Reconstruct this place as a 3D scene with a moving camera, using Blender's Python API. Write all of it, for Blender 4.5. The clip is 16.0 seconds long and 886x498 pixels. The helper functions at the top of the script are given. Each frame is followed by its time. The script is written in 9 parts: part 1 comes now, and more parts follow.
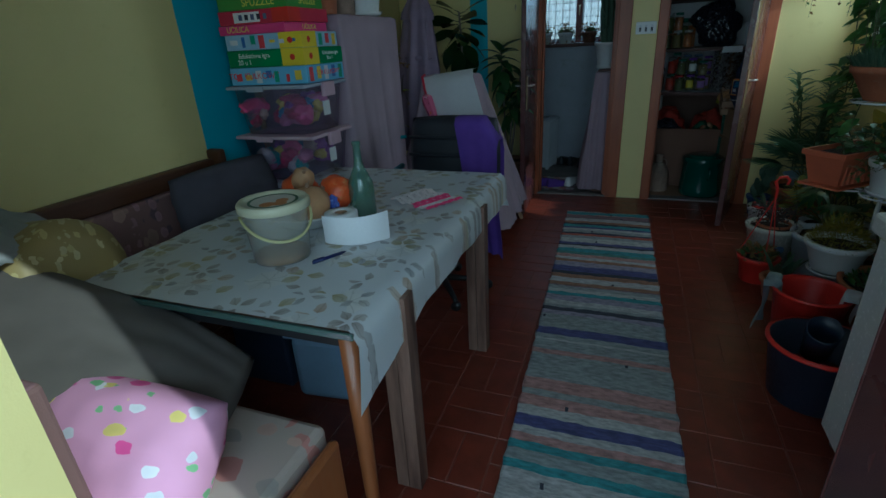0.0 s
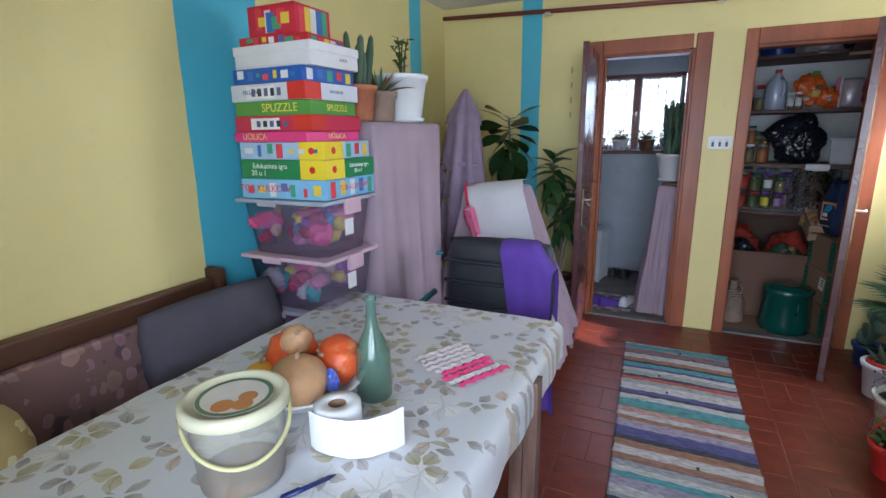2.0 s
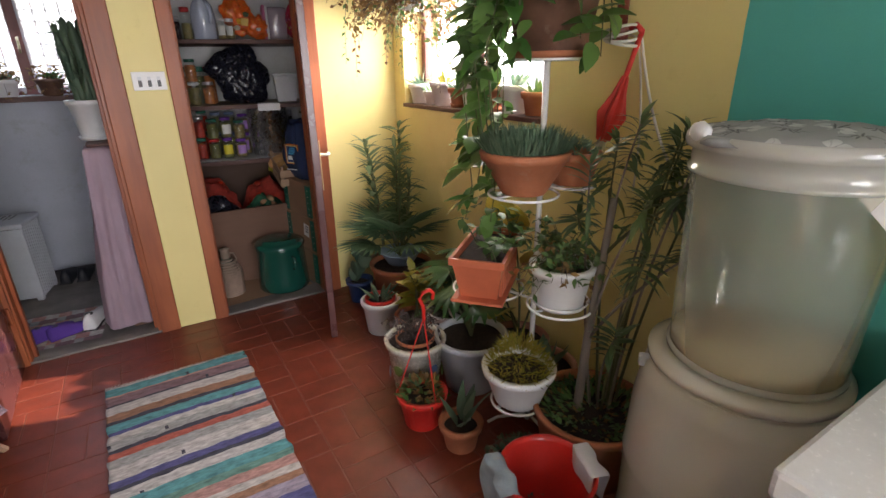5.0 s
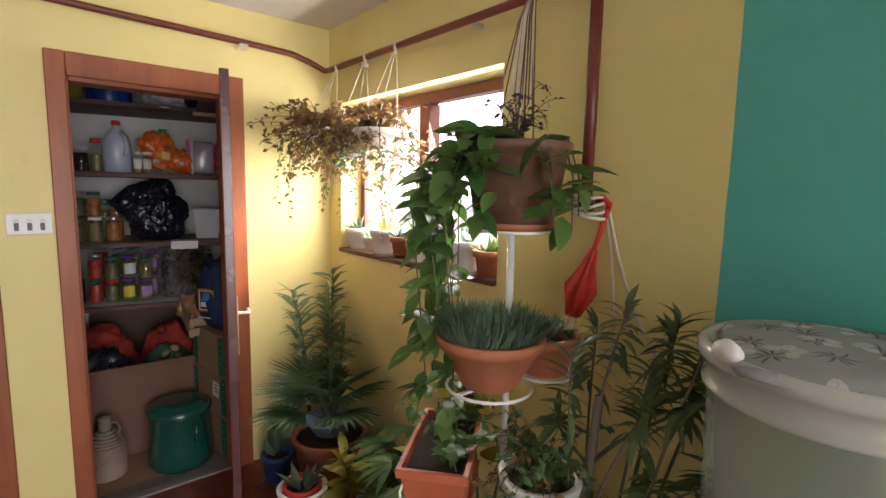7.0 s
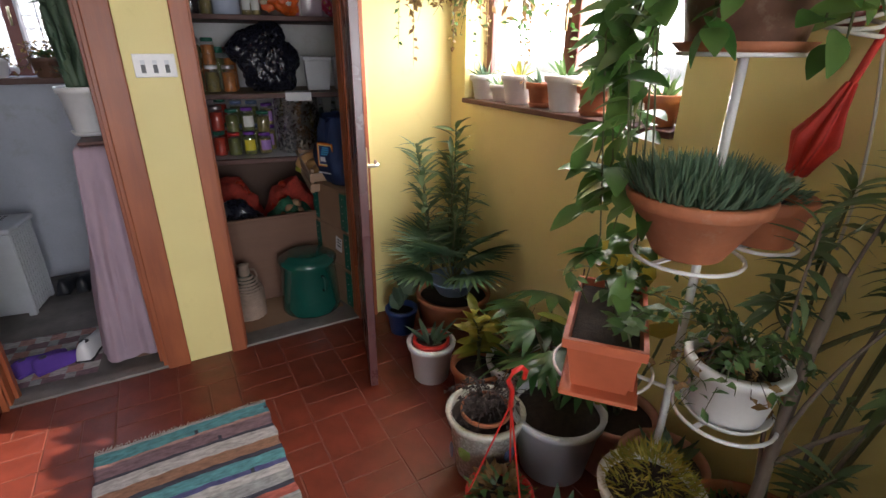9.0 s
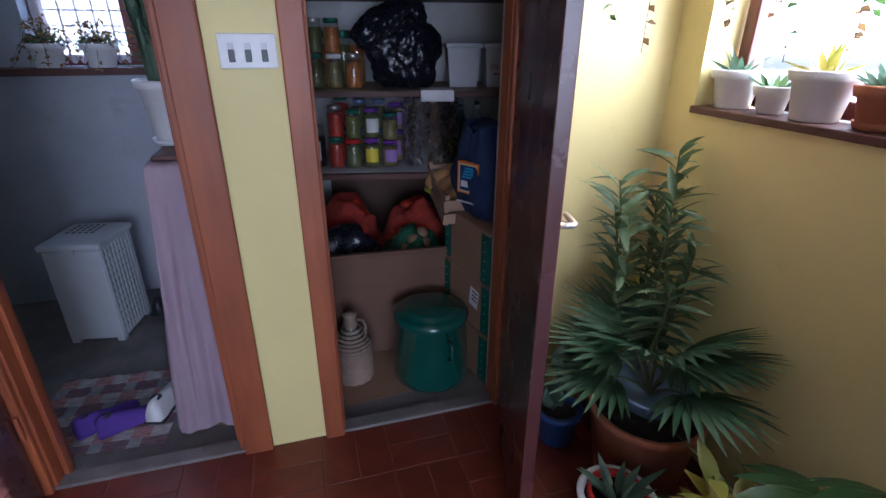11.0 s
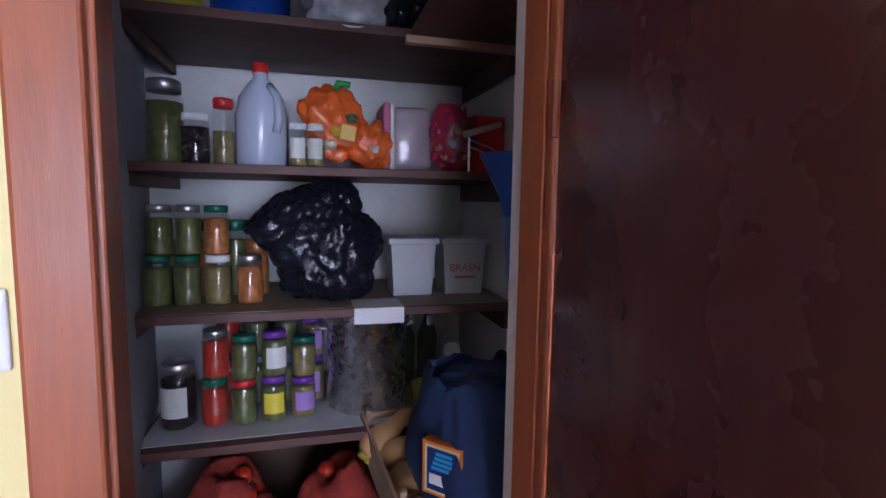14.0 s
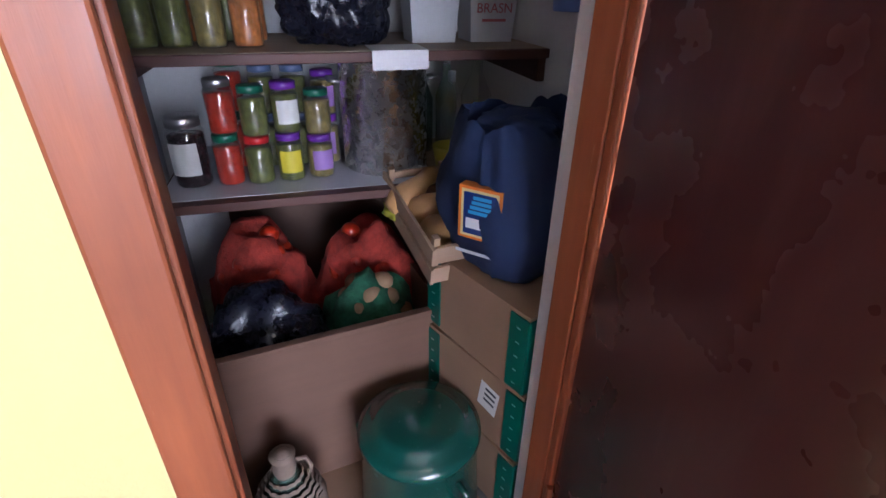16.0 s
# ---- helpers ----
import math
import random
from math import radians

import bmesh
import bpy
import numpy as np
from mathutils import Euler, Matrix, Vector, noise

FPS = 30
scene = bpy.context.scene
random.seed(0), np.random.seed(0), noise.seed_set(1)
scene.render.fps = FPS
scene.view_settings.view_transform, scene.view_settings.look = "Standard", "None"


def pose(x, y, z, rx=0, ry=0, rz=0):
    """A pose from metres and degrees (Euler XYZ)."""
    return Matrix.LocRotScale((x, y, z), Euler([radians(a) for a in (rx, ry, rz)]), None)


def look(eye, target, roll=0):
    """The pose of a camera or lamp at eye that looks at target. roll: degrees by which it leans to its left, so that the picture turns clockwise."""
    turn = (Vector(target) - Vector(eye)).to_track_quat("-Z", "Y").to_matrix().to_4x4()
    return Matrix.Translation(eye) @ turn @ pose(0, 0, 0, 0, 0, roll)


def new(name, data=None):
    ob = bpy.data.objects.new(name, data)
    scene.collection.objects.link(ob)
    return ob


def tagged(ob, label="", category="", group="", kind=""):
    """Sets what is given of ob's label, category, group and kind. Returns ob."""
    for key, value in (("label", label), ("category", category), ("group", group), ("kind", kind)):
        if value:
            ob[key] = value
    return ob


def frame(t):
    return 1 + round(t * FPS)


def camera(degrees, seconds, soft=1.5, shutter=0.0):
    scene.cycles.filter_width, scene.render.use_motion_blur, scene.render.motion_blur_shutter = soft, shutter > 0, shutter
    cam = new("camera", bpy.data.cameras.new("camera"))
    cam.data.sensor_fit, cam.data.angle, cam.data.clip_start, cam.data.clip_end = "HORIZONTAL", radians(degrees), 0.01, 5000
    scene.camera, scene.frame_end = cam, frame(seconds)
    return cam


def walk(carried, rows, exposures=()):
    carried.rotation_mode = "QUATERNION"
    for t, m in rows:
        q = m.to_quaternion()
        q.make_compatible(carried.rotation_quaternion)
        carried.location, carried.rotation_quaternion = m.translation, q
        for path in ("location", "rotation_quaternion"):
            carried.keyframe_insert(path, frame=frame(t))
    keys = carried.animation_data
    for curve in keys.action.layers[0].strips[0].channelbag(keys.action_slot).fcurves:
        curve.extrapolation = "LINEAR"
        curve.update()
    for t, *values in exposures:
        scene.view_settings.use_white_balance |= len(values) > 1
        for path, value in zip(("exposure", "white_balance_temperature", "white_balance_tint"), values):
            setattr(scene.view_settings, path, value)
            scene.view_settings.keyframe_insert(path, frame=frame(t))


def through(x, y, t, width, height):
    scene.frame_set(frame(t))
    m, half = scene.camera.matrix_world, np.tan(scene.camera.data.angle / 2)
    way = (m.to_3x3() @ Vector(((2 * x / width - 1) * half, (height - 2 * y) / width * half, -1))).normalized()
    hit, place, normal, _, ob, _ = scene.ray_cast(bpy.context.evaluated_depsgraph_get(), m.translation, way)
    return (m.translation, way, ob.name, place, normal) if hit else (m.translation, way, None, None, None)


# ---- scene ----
cam = camera(84.6, 16.0)
PATH = [
    (0, (0.183, -0.048, 1.377), (-0.485, 1.669, 0.598), -3.2),
    (0.5, (0.15, 0.098, 1.419), (-0.755, 1.77, 0.799), -2.4),
    (1, (0.065, 0.193, 1.452), (-0.888, 1.87, 0.926), -1.1),
    (1.5, (-0.01, 0.28, 1.487), (-0.915, 2.0, 1.016), -0.7),
    (2, (-0.038, 0.477, 1.486), (-0.864, 2.24, 1.026), -0.7),
    (2.5, (-0.049, 0.701, 1.472), (-0.616, 2.549, 0.96), -1.3),
    (3, (-0.08, 0.931, 1.477), (-0.065, 2.828, 0.846), -1.5),
    (3.5, (-0.033, 1.038, 1.459), (0.434, 2.855, 0.766), -1.2),
    (4, (0.103, 1.13, 1.445), (0.811, 2.852, 0.715), -1.3),
    (4.5, (0.143, 1.227, 1.442), (0.951, 2.9, 0.7), -1.3),
    (5, (0.138, 1.447, 1.459), (1.115, 3.042, 0.752), -0.9),
    (5.2, (0.143, 1.516, 1.435), (1.19, 3.087, 0.777), -1.0),
    (7.3, (0.283, 1.792, 1.6), (1.564, 3.309, 1.362), 1.1),
    (7.5, (0.272, 1.811, 1.581), (1.571, 3.302, 1.28), 0.9),
    (8, (0.262, 1.877, 1.531), (1.538, 3.308, 0.961), 0.3),
    (8.5, (0.233, 1.941, 1.499), (1.397, 3.406, 0.793), 0.3),
    (9, (0.223, 2.07, 1.482), (1.139, 3.674, 0.715), 0.4),
    (9.5, (0.289, 2.241, 1.484), (0.946, 3.955, 0.689), -0.0),
    (9.7, (0.296, 2.324, 1.471), (0.875, 4.063, 0.67), -0.1),
    (11.8, (0.392, 3.369, 1.435), (0.900, 5.140, 0.657), 0.2),
    (12, (0.385, 3.467, 1.440), (0.934, 5.232, 0.676), 0.0),
    (12.5, (0.405, 3.604, 1.470), (1.012, 5.374, 0.762), 0.4),
    (13, (0.488, 3.692, 1.509), (1.085, 5.510, 0.927), 1.4),
    (13.5, (0.539, 3.744, 1.531), (1.201, 5.595, 1.160), 2.3),
    (14, (0.515, 3.821, 1.549), (1.396, 5.606, 1.353), 0.9),
    (14.5, (0.437, 3.885, 1.568), (1.546, 5.545, 1.447), 0.2),
    (15, (0.399, 3.921, 1.532), (1.578, 5.509, 1.235), 1.2),
    (15.5, (0.429, 3.931, 1.453), (1.491, 5.503, 0.820), 1.4),
    (16, (0.463, 3.933, 1.381), (1.267, 5.490, 0.418), 1.0),
]
EXPOSURES = [(0, -1.25, 4700, -14), (0.3, -0.5, 4800, -13), (0.6, 0.25, 4900, -11), (1.0, 0.75, 5400, 0), (1.5, 1.0, 5500, 6), (2.5, 0.95, 5400, 18), (3.2, 1.05, 5800, 27), (4.2, 1.1, 6300, 20), (5.0, 1.2, 6700, 18), (7.5, 1.1, 6800, 18), (9.5, 1.1, 6200, 16), (12, 0.8, 4800, 24), (12.5, 1.25, 5000, 24), (13, 1.7, 5000, 25), (13.5, 1.9, 5200, 26), (14, 2.05, 5300, 27), (14.5, 2.7, 5500, 25), (15.2, 2.7, 5500, 25), (16, 2.5, 5500, 24)]
walk(cam, [(t, look(eye, target, roll)) for t, eye, target, roll in PATH], EXPOSURES)
# ---------------------------------------------------------------- world, sun, large lights
world = bpy.data.worlds.new("world")
scene.world = world
world.use_nodes = True
wn = world.node_tree.nodes
sky = wn.new("ShaderNodeTexSky")
sky.sky_type, sky.sun_disc = "NISHITA", False
SUN_DIR = Vector((-0.92, 0.30, -0.62)).normalized()
sky.sun_elevation = math.asin(-SUN_DIR.z)
sky.sun_rotation = math.atan2(-SUN_DIR.x, -SUN_DIR.y)
wn["Background"].inputs[1].default_value = 0.056
world.node_tree.links.new(sky.outputs[0], wn["Background"].inputs[0])
sun = new("sun", bpy.data.lights.new("sun", "SUN"))
sun.data.energy, sun.data.angle, sun.data.color = 5.0, radians(0.6), (1.0, 0.93, 0.82)
sun.matrix_world = look((6, 2, 5), Vector((6, 2, 5)) + SUN_DIR)


def opening_light(name, eye, target, w, h, power, colour):
    lamp = new(name, bpy.data.lights.new(name, "AREA"))
    lamp.data.shape, lamp.data.size, lamp.data.size_y = "RECTANGLE", w, h
    lamp.data.energy, lamp.data.color = power, colour
    lamp.matrix_world = look(eye, target)
    return lamp


opening_light("sky_through_east_window", (1.86, 3.72, 1.66), (0.6, 3.72, 1.2), 1.15, 0.75, 35.5, (1.0, 0.97, 0.93))
opening_light("sky_through_entrance", (0.04, -1.5, 1.5), (0.04, 3.0, 1.4), 2.4, 2.4, 82, (0.93, 0.97, 1.0))
# fill lamp outside the added front window, out of view
opening_light("front_fill_light", (1.3, -1.0, 1.9), (0.8, 3.0, 1.0), 1.2, 1.2, 28, (0.93, 0.97, 1.0))
opening_light("sky_through_hall_window", (-0.42, 6.12, 1.68), (-0.42, 5.0, 1.0), 0.85, 0.7, 3.4, (0.66, 0.80, 1.0))

# ---------------------------------------------------------------- materials


def mix_rgb(nt, blend, fac, a, b):
    n = nt.nodes.new("ShaderNodeMix")
    n.data_type, n.blend_type = "RGBA", blend
    for i, v in ((0, fac), (6, a), (7, b)):
        if hasattr(v, "is_output"):
            nt.links.new(v, n.inputs[i])
        elif i == 0:
            n.inputs[0].default_value = v
        else:
            n.inputs[i].default_value = (*v, 1)
    return n.outputs[2]


def sums(nt, op, a, b=0.0):
    n = nt.nodes.new("ShaderNodeMath")
    n.operation = op
    for i, v in ((0, a), (1, b)):
        if hasattr(v, "is_output"):
            nt.links.new(v, n.inputs[i])
        else:
            n.inputs[i].default_value = v
    return n.outputs[0]


def noise_of(nt, vec, scale, detail=4.0, rough=0.6, stretch=None, turn=0.0):
    if stretch or turn:
        mp = nt.nodes.new("ShaderNodeMapping")
        mp.inputs["Scale"].default_value = stretch or (1, 1, 1)
        mp.inputs["Rotation"].default_value = (0, 0, turn)
        nt.links.new(vec, mp.inputs[0])
        vec = mp.outputs[0]
    n = nt.nodes.new("ShaderNodeTexNoise")
    n.inputs["Scale"].default_value, n.inputs["Detail"].default_value, n.inputs["Roughness"].default_value = scale, detail, rough
    nt.links.new(vec, n.inputs["Vector"])
    return n.outputs[0]


def ramp(nt, fac, lo, hi, a=0.0, b=1.0):
    n = nt.nodes.new("ShaderNodeMapRange")
    n.inputs[1].default_value, n.inputs[2].default_value, n.inputs[3].default_value, n.inputs[4].default_value = lo, hi, a, b
    nt.links.new(fac, n.inputs[0])
    return n.outputs[0]


def fresh(name):
    m = bpy.data.materials.new(name)
    m.use_nodes = True
    nt = m.node_tree
    return m, nt, nt.nodes["Principled BSDF"]


def coords(nt, which="Object"):
    if which == "World":
        return nt.nodes.new("ShaderNodeNewGeometry").outputs["Position"]
    return nt.nodes.new("ShaderNodeTexCoord").outputs[which]


def bump(nt, bsdf, height, strength, distance=0.01):
    n = nt.nodes.new("ShaderNodeBump")
    n.inputs["Strength"].default_value, n.inputs["Distance"].default_value = strength, distance
    nt.links.new(height, n.inputs["Height"])
    nt.links.new(n.outputs[0], bsdf.inputs["Normal"])


def stuff(name, col, rough=0.6, metal=0.0, v1=0.18, s1=5.0, v2=0.12, s2=70.0, bp=0.15, stretch=None, pieces=0.0, sss=0.0, coat=0.0, dirt=None, which="Object", spec=0.5):
    """A surface with broad and fine variation of colour, roughness and relief."""
    m, nt, b = fresh(name)
    vec = coords(nt, which)
    n1 = noise_of(nt, vec, s1, 5, 0.6, stretch)
    n2 = noise_of(nt, vec, s2, 4, 0.7, stretch)
    c = tuple(col)
    dark = tuple(x * (1 - 2 * v1) for x in c)
    light = tuple(min(1, x * (1 + v1)) for x in c)
    out = mix_rgb(nt, "MIX", ramp(nt, n1, 0.3, 0.7), dark, light)
    out = mix_rgb(nt, "MULTIPLY", v2 * 3, out, mix_rgb(nt, "MIX", n2, (0.62, 0.62, 0.62), (1, 1, 1)))
    if dirt:
        n3 = noise_of(nt, vec, s1 * 2.3, 8, 0.72)
        out = mix_rgb(nt, "MIX", ramp(nt, n3, 0.56, 0.72, 0, 0.8), out, dirt)
    if pieces:
        rnd = nt.nodes.new("ShaderNodeObjectInfo").outputs["Random"]
        out = mix_rgb(nt, "MULTIPLY", 1.0, out, mix_rgb(nt, "MIX", rnd, (1 - pieces,) * 3, (1, 1 - pieces * 0.15, 1 - pieces * 0.3)))
    nt.links.new(out, b.inputs["Base Color"])
    nt.links.new(ramp(nt, n2, 0.2, 0.8, max(0.02, rough - 0.1), min(1, rough + 0.12)), b.inputs["Roughness"])
    b.inputs["Metallic"].default_value = metal
    b.inputs["Specular IOR Level"].default_value = spec
    if coat:
        b.inputs["Coat Weight"].default_value, b.inputs["Coat Roughness"].default_value = coat, 0.12
    if sss:
        b.inputs["Subsurface Weight"].default_value = sss
        b.inputs["Subsurface Radius"].default_value = (0.02, 0.015, 0.01)
    if bp:
        bump(nt, b, sums(nt, "ADD", n2, sums(nt, "MULTIPLY", n1, 0.6)), bp, 0.006)
    return m


def leafy(name, col, col2, gloss=0.4, pieces=0.35):
    """Foliage: two greens along the blade, some light through it."""
    m, nt, b = fresh(name)
    vec = coords(nt)
    n1 = noise_of(nt, vec, 14, 4)
    isl = nt.nodes.new("ShaderNodeNewGeometry").outputs["Random Per Island"]
    rnd = nt.nodes.new("ShaderNodeObjectInfo").outputs["Random"]
    mixed = sums(nt, "FRACT", sums(nt, "ADD", isl, rnd))
    out = mix_rgb(nt, "MIX", mixed, col, col2)
    out = mix_rgb(nt, "MULTIPLY", 1.0, out, mix_rgb(nt, "MIX", n1, (1 - pieces,) * 3, (1.0, 1.0, 1.0)))
    nt.links.new(out, b.inputs["Base Color"])
    b.inputs["Roughness"].default_value = gloss
    trans = nt.nodes.new("ShaderNodeBsdfTranslucent")
    nt.links.new(out, trans.inputs[0])
    mx = nt.nodes.new("ShaderNodeMixShader")
    mx.inputs[0].default_value = 0.25
    nt.links.new(b.outputs[0], mx.inputs[1])
    nt.links.new(trans.outputs[0], mx.inputs[2])
    nt.links.new(mx.outputs[0], nt.nodes["Material Output"].inputs[0])
    return m


def glassy(name, col, clear=0.85, rough=0.05):
    """Thin glass or clear plastic: mostly see-through, with gloss at grazing angles."""
    m, nt, b = fresh(name)
    b.inputs["Base Color"].default_value = (*col, 1)
    b.inputs["Roughness"].default_value = rough
    tr = nt.nodes.new("ShaderNodeBsdfTransparent")
    tr.inputs[0].default_value = (*[0.55 + 0.45 * c for c in col], 1)
    gl = nt.nodes.new("ShaderNodeBsdfGlossy")
    gl.inputs["Roughness"].default_value = rough
    lw = nt.nodes.new("ShaderNodeLayerWeight")
    lw.inputs[0].default_value = 0.5
    shine = sums(nt, "ADD", sums(nt, "MULTIPLY", sums(nt, "POWER", lw.outputs["Facing"], 4.0), 0.55), 0.05)
    m1 = nt.nodes.new("ShaderNodeMixShader")
    m1.inputs[0].default_value = clear
    nt.links.new(b.outputs[0], m1.inputs[1])
    nt.links.new(tr.outputs[0], m1.inputs[2])
    m2 = nt.nodes.new("ShaderNodeMixShader")
    nt.links.new(shine, m2.inputs[0])
    nt.links.new(m1.outputs[0], m2.inputs[1])
    nt.links.new(gl.outputs[0], m2.inputs[2])
    nt.links.new(m2.outputs[0], nt.nodes["Material Output"].inputs[0])
    return m


def milky(name, col, clear, rough=0.12, through=0.55):
    """Milky plastic: part see-through, part letting soft light pass, with a smooth skin."""
    m = glassy(name, col, clear, rough)
    nt = m.node_tree
    b = nt.nodes["Principled BSDF"]
    tl = nt.nodes.new("ShaderNodeBsdfTranslucent")
    tl.inputs[0].default_value = (*col, 1)
    mx = nt.nodes.new("ShaderNodeMixShader")
    mx.inputs[0].default_value = through
    goes = b.outputs[0].links[0].to_socket
    nt.links.new(b.outputs[0], mx.inputs[1])
    nt.links.new(tl.outputs[0], mx.inputs[2])
    nt.links.new(mx.outputs[0], goes)
    return m


def wall_paint(name, base, axis, stripes, stripe_col):
    """Rolled emulsion with painted upright stripes: (middle, half width) along the wall's axis."""
    m, nt, b = fresh(name)
    vec = coords(nt, "World")
    sep = nt.nodes.new("ShaderNodeSeparateXYZ")
    nt.links.new(vec, sep.inputs[0])
    wob = noise_of(nt, vec, 3.0, 2)
    pos = sums(nt, "ADD", sep.outputs[axis], sums(nt, "MULTIPLY", wob, 0.012))
    n1 = noise_of(nt, vec, 1.3, 4)
    n2 = noise_of(nt, vec, 120, 3, 0.7)
    n3 = noise_of(nt, vec, 9, 6, 0.7)
    out = base
    for mid, half in stripes:
        cmp = nt.nodes.new("ShaderNodeMath")
        cmp.operation = "COMPARE"
        nt.links.new(pos, cmp.inputs[0])
        cmp.inputs[1].default_value, cmp.inputs[2].default_value = mid, half
        out = mix_rgb(nt, "MIX", cmp.outputs[0], out, stripe_col)
    if out is base:
        out = mix_rgb(nt, "MIX", 0.0, base, base)
    out = mix_rgb(nt, "MULTIPLY", 1.0, out, mix_rgb(nt, "MIX", ramp(nt, n1, 0.3, 0.7), (0.9, 0.9, 0.88), (1, 1, 1)))
    out = mix_rgb(nt, "MULTIPLY", 0.5, out, mix_rgb(nt, "MIX", ramp(nt, n3, 0.6, 0.75), (1, 1, 1), (0.86, 0.84, 0.8)))
    nt.links.new(out, b.inputs["Base Color"])
    nt.links.new(ramp(nt, n3, 0.2, 0.8, 0.45, 0.65), b.inputs["Roughness"])
    bump(nt, b, sums(nt, "ADD", n2, n3), 0.22, 0.003)
    return m


def wood(name, col, dark, rough=0.45, along=2, scale=7.0, coat=0.0, pieces=0.0, contrast=1.0):
    m, nt, b = fresh(name)
    vec = coords(nt)
    st = [1.0, 1.0, 1.0]
    st[along] = 0.09
    n1 = noise_of(nt, vec, scale, 6, 0.65, tuple(st))
    n2 = noise_of(nt, vec, scale * 9, 4, 0.7, tuple(st))
    n3 = noise_of(nt, vec, 3, 4)
    out = mix_rgb(nt, "MIX", ramp(nt, n1, 0.5 - 0.2 / contrast, 0.5 + 0.2 / contrast), dark, col)
    out = mix_rgb(nt, "MULTIPLY", 0.5, out, mix_rgb(nt, "MIX", n2, (0.55, 0.55, 0.55), (1, 1, 1)))
    out = mix_rgb(nt, "MULTIPLY", 0.6, out, mix_rgb(nt, "MIX", ramp(nt, n3, 0.35, 0.65), (0.75, 0.72, 0.7), (1, 1, 1)))
    if pieces:
        rnd = nt.nodes.new("ShaderNodeObjectInfo").outputs["Random"]
        out = mix_rgb(nt, "MULTIPLY", 1.0, out, mix_rgb(nt, "MIX", rnd, (1 - pieces,) * 3, (1, 1, 1)))
    nt.links.new(out, b.inputs["Base Color"])
    nt.links.new(ramp(nt, n2, 0.2, 0.8, rough - 0.08, rough + 0.12), b.inputs["Roughness"])
    if coat:
        b.inputs["Coat Weight"].default_value, b.inputs["Coat Roughness"].default_value = coat, 0.2
    bump(nt, b, sums(nt, "ADD", n1, n2), 0.12, 0.004)
    return m


def chipped(*args, **kw):
    """Varnished wood with small pale chips and dark knots."""
    m = wood(*args, **kw)
    nt = m.node_tree
    b = nt.nodes["Principled BSDF"]
    was = b.inputs["Base Color"].links[0].from_socket
    vec = coords(nt)
    chips = ramp(nt, noise_of(nt, vec, 9, 9, 0.78, (1.6, 1.6, 0.5)), 0.69, 0.72)
    scratch = ramp(nt, noise_of(nt, vec, 26, 5, 0.7, (1.5, 1.5, 0.12)), 0.70, 0.76, 0, 0.6)
    knots = ramp(nt, noise_of(nt, vec, 7, 2, 0.5, (1.3, 1.3, 0.7)), 0.76, 0.80, 0, 0.7)
    out = mix_rgb(nt, "MIX", knots, was, (0.10, 0.025, 0.012))
    out = mix_rgb(nt, "MIX", sums(nt, "MAXIMUM", chips, scratch), out, (0.62, 0.36, 0.22))
    nt.links.new(out, b.inputs["Base Color"])
    return m


def worn_door(name, col, scuff):
    m, nt, b = fresh(name)
    vec = coords(nt)
    n1 = noise_of(nt, vec, 3, 5)
    n2 = noise_of(nt, vec, 7, 5, 0.6, (1.6, 1.6, 0.30))
    n3 = noise_of(nt, vec, 150, 3)
    out = mix_rgb(nt, "MIX", n1, tuple(0.7 * c for c in col), tuple(1.2 * c for c in col))
    out = mix_rgb(nt, "MIX", ramp(nt, n2, 0.56, 0.92, 0, 0.3), out, scuff)
    nt.links.new(out, b.inputs["Base Color"])
    nt.links.new(ramp(nt, n1, 0.3, 0.7, 0.20, 0.34), b.inputs["Roughness"])
    b.inputs["Coat Weight"].default_value, b.inputs["Coat Roughness"].default_value = 0.25, 0.22
    bump(nt, b, sums(nt, "MULTIPLY", n3, 0.4), 0.03, 0.002)
    return m


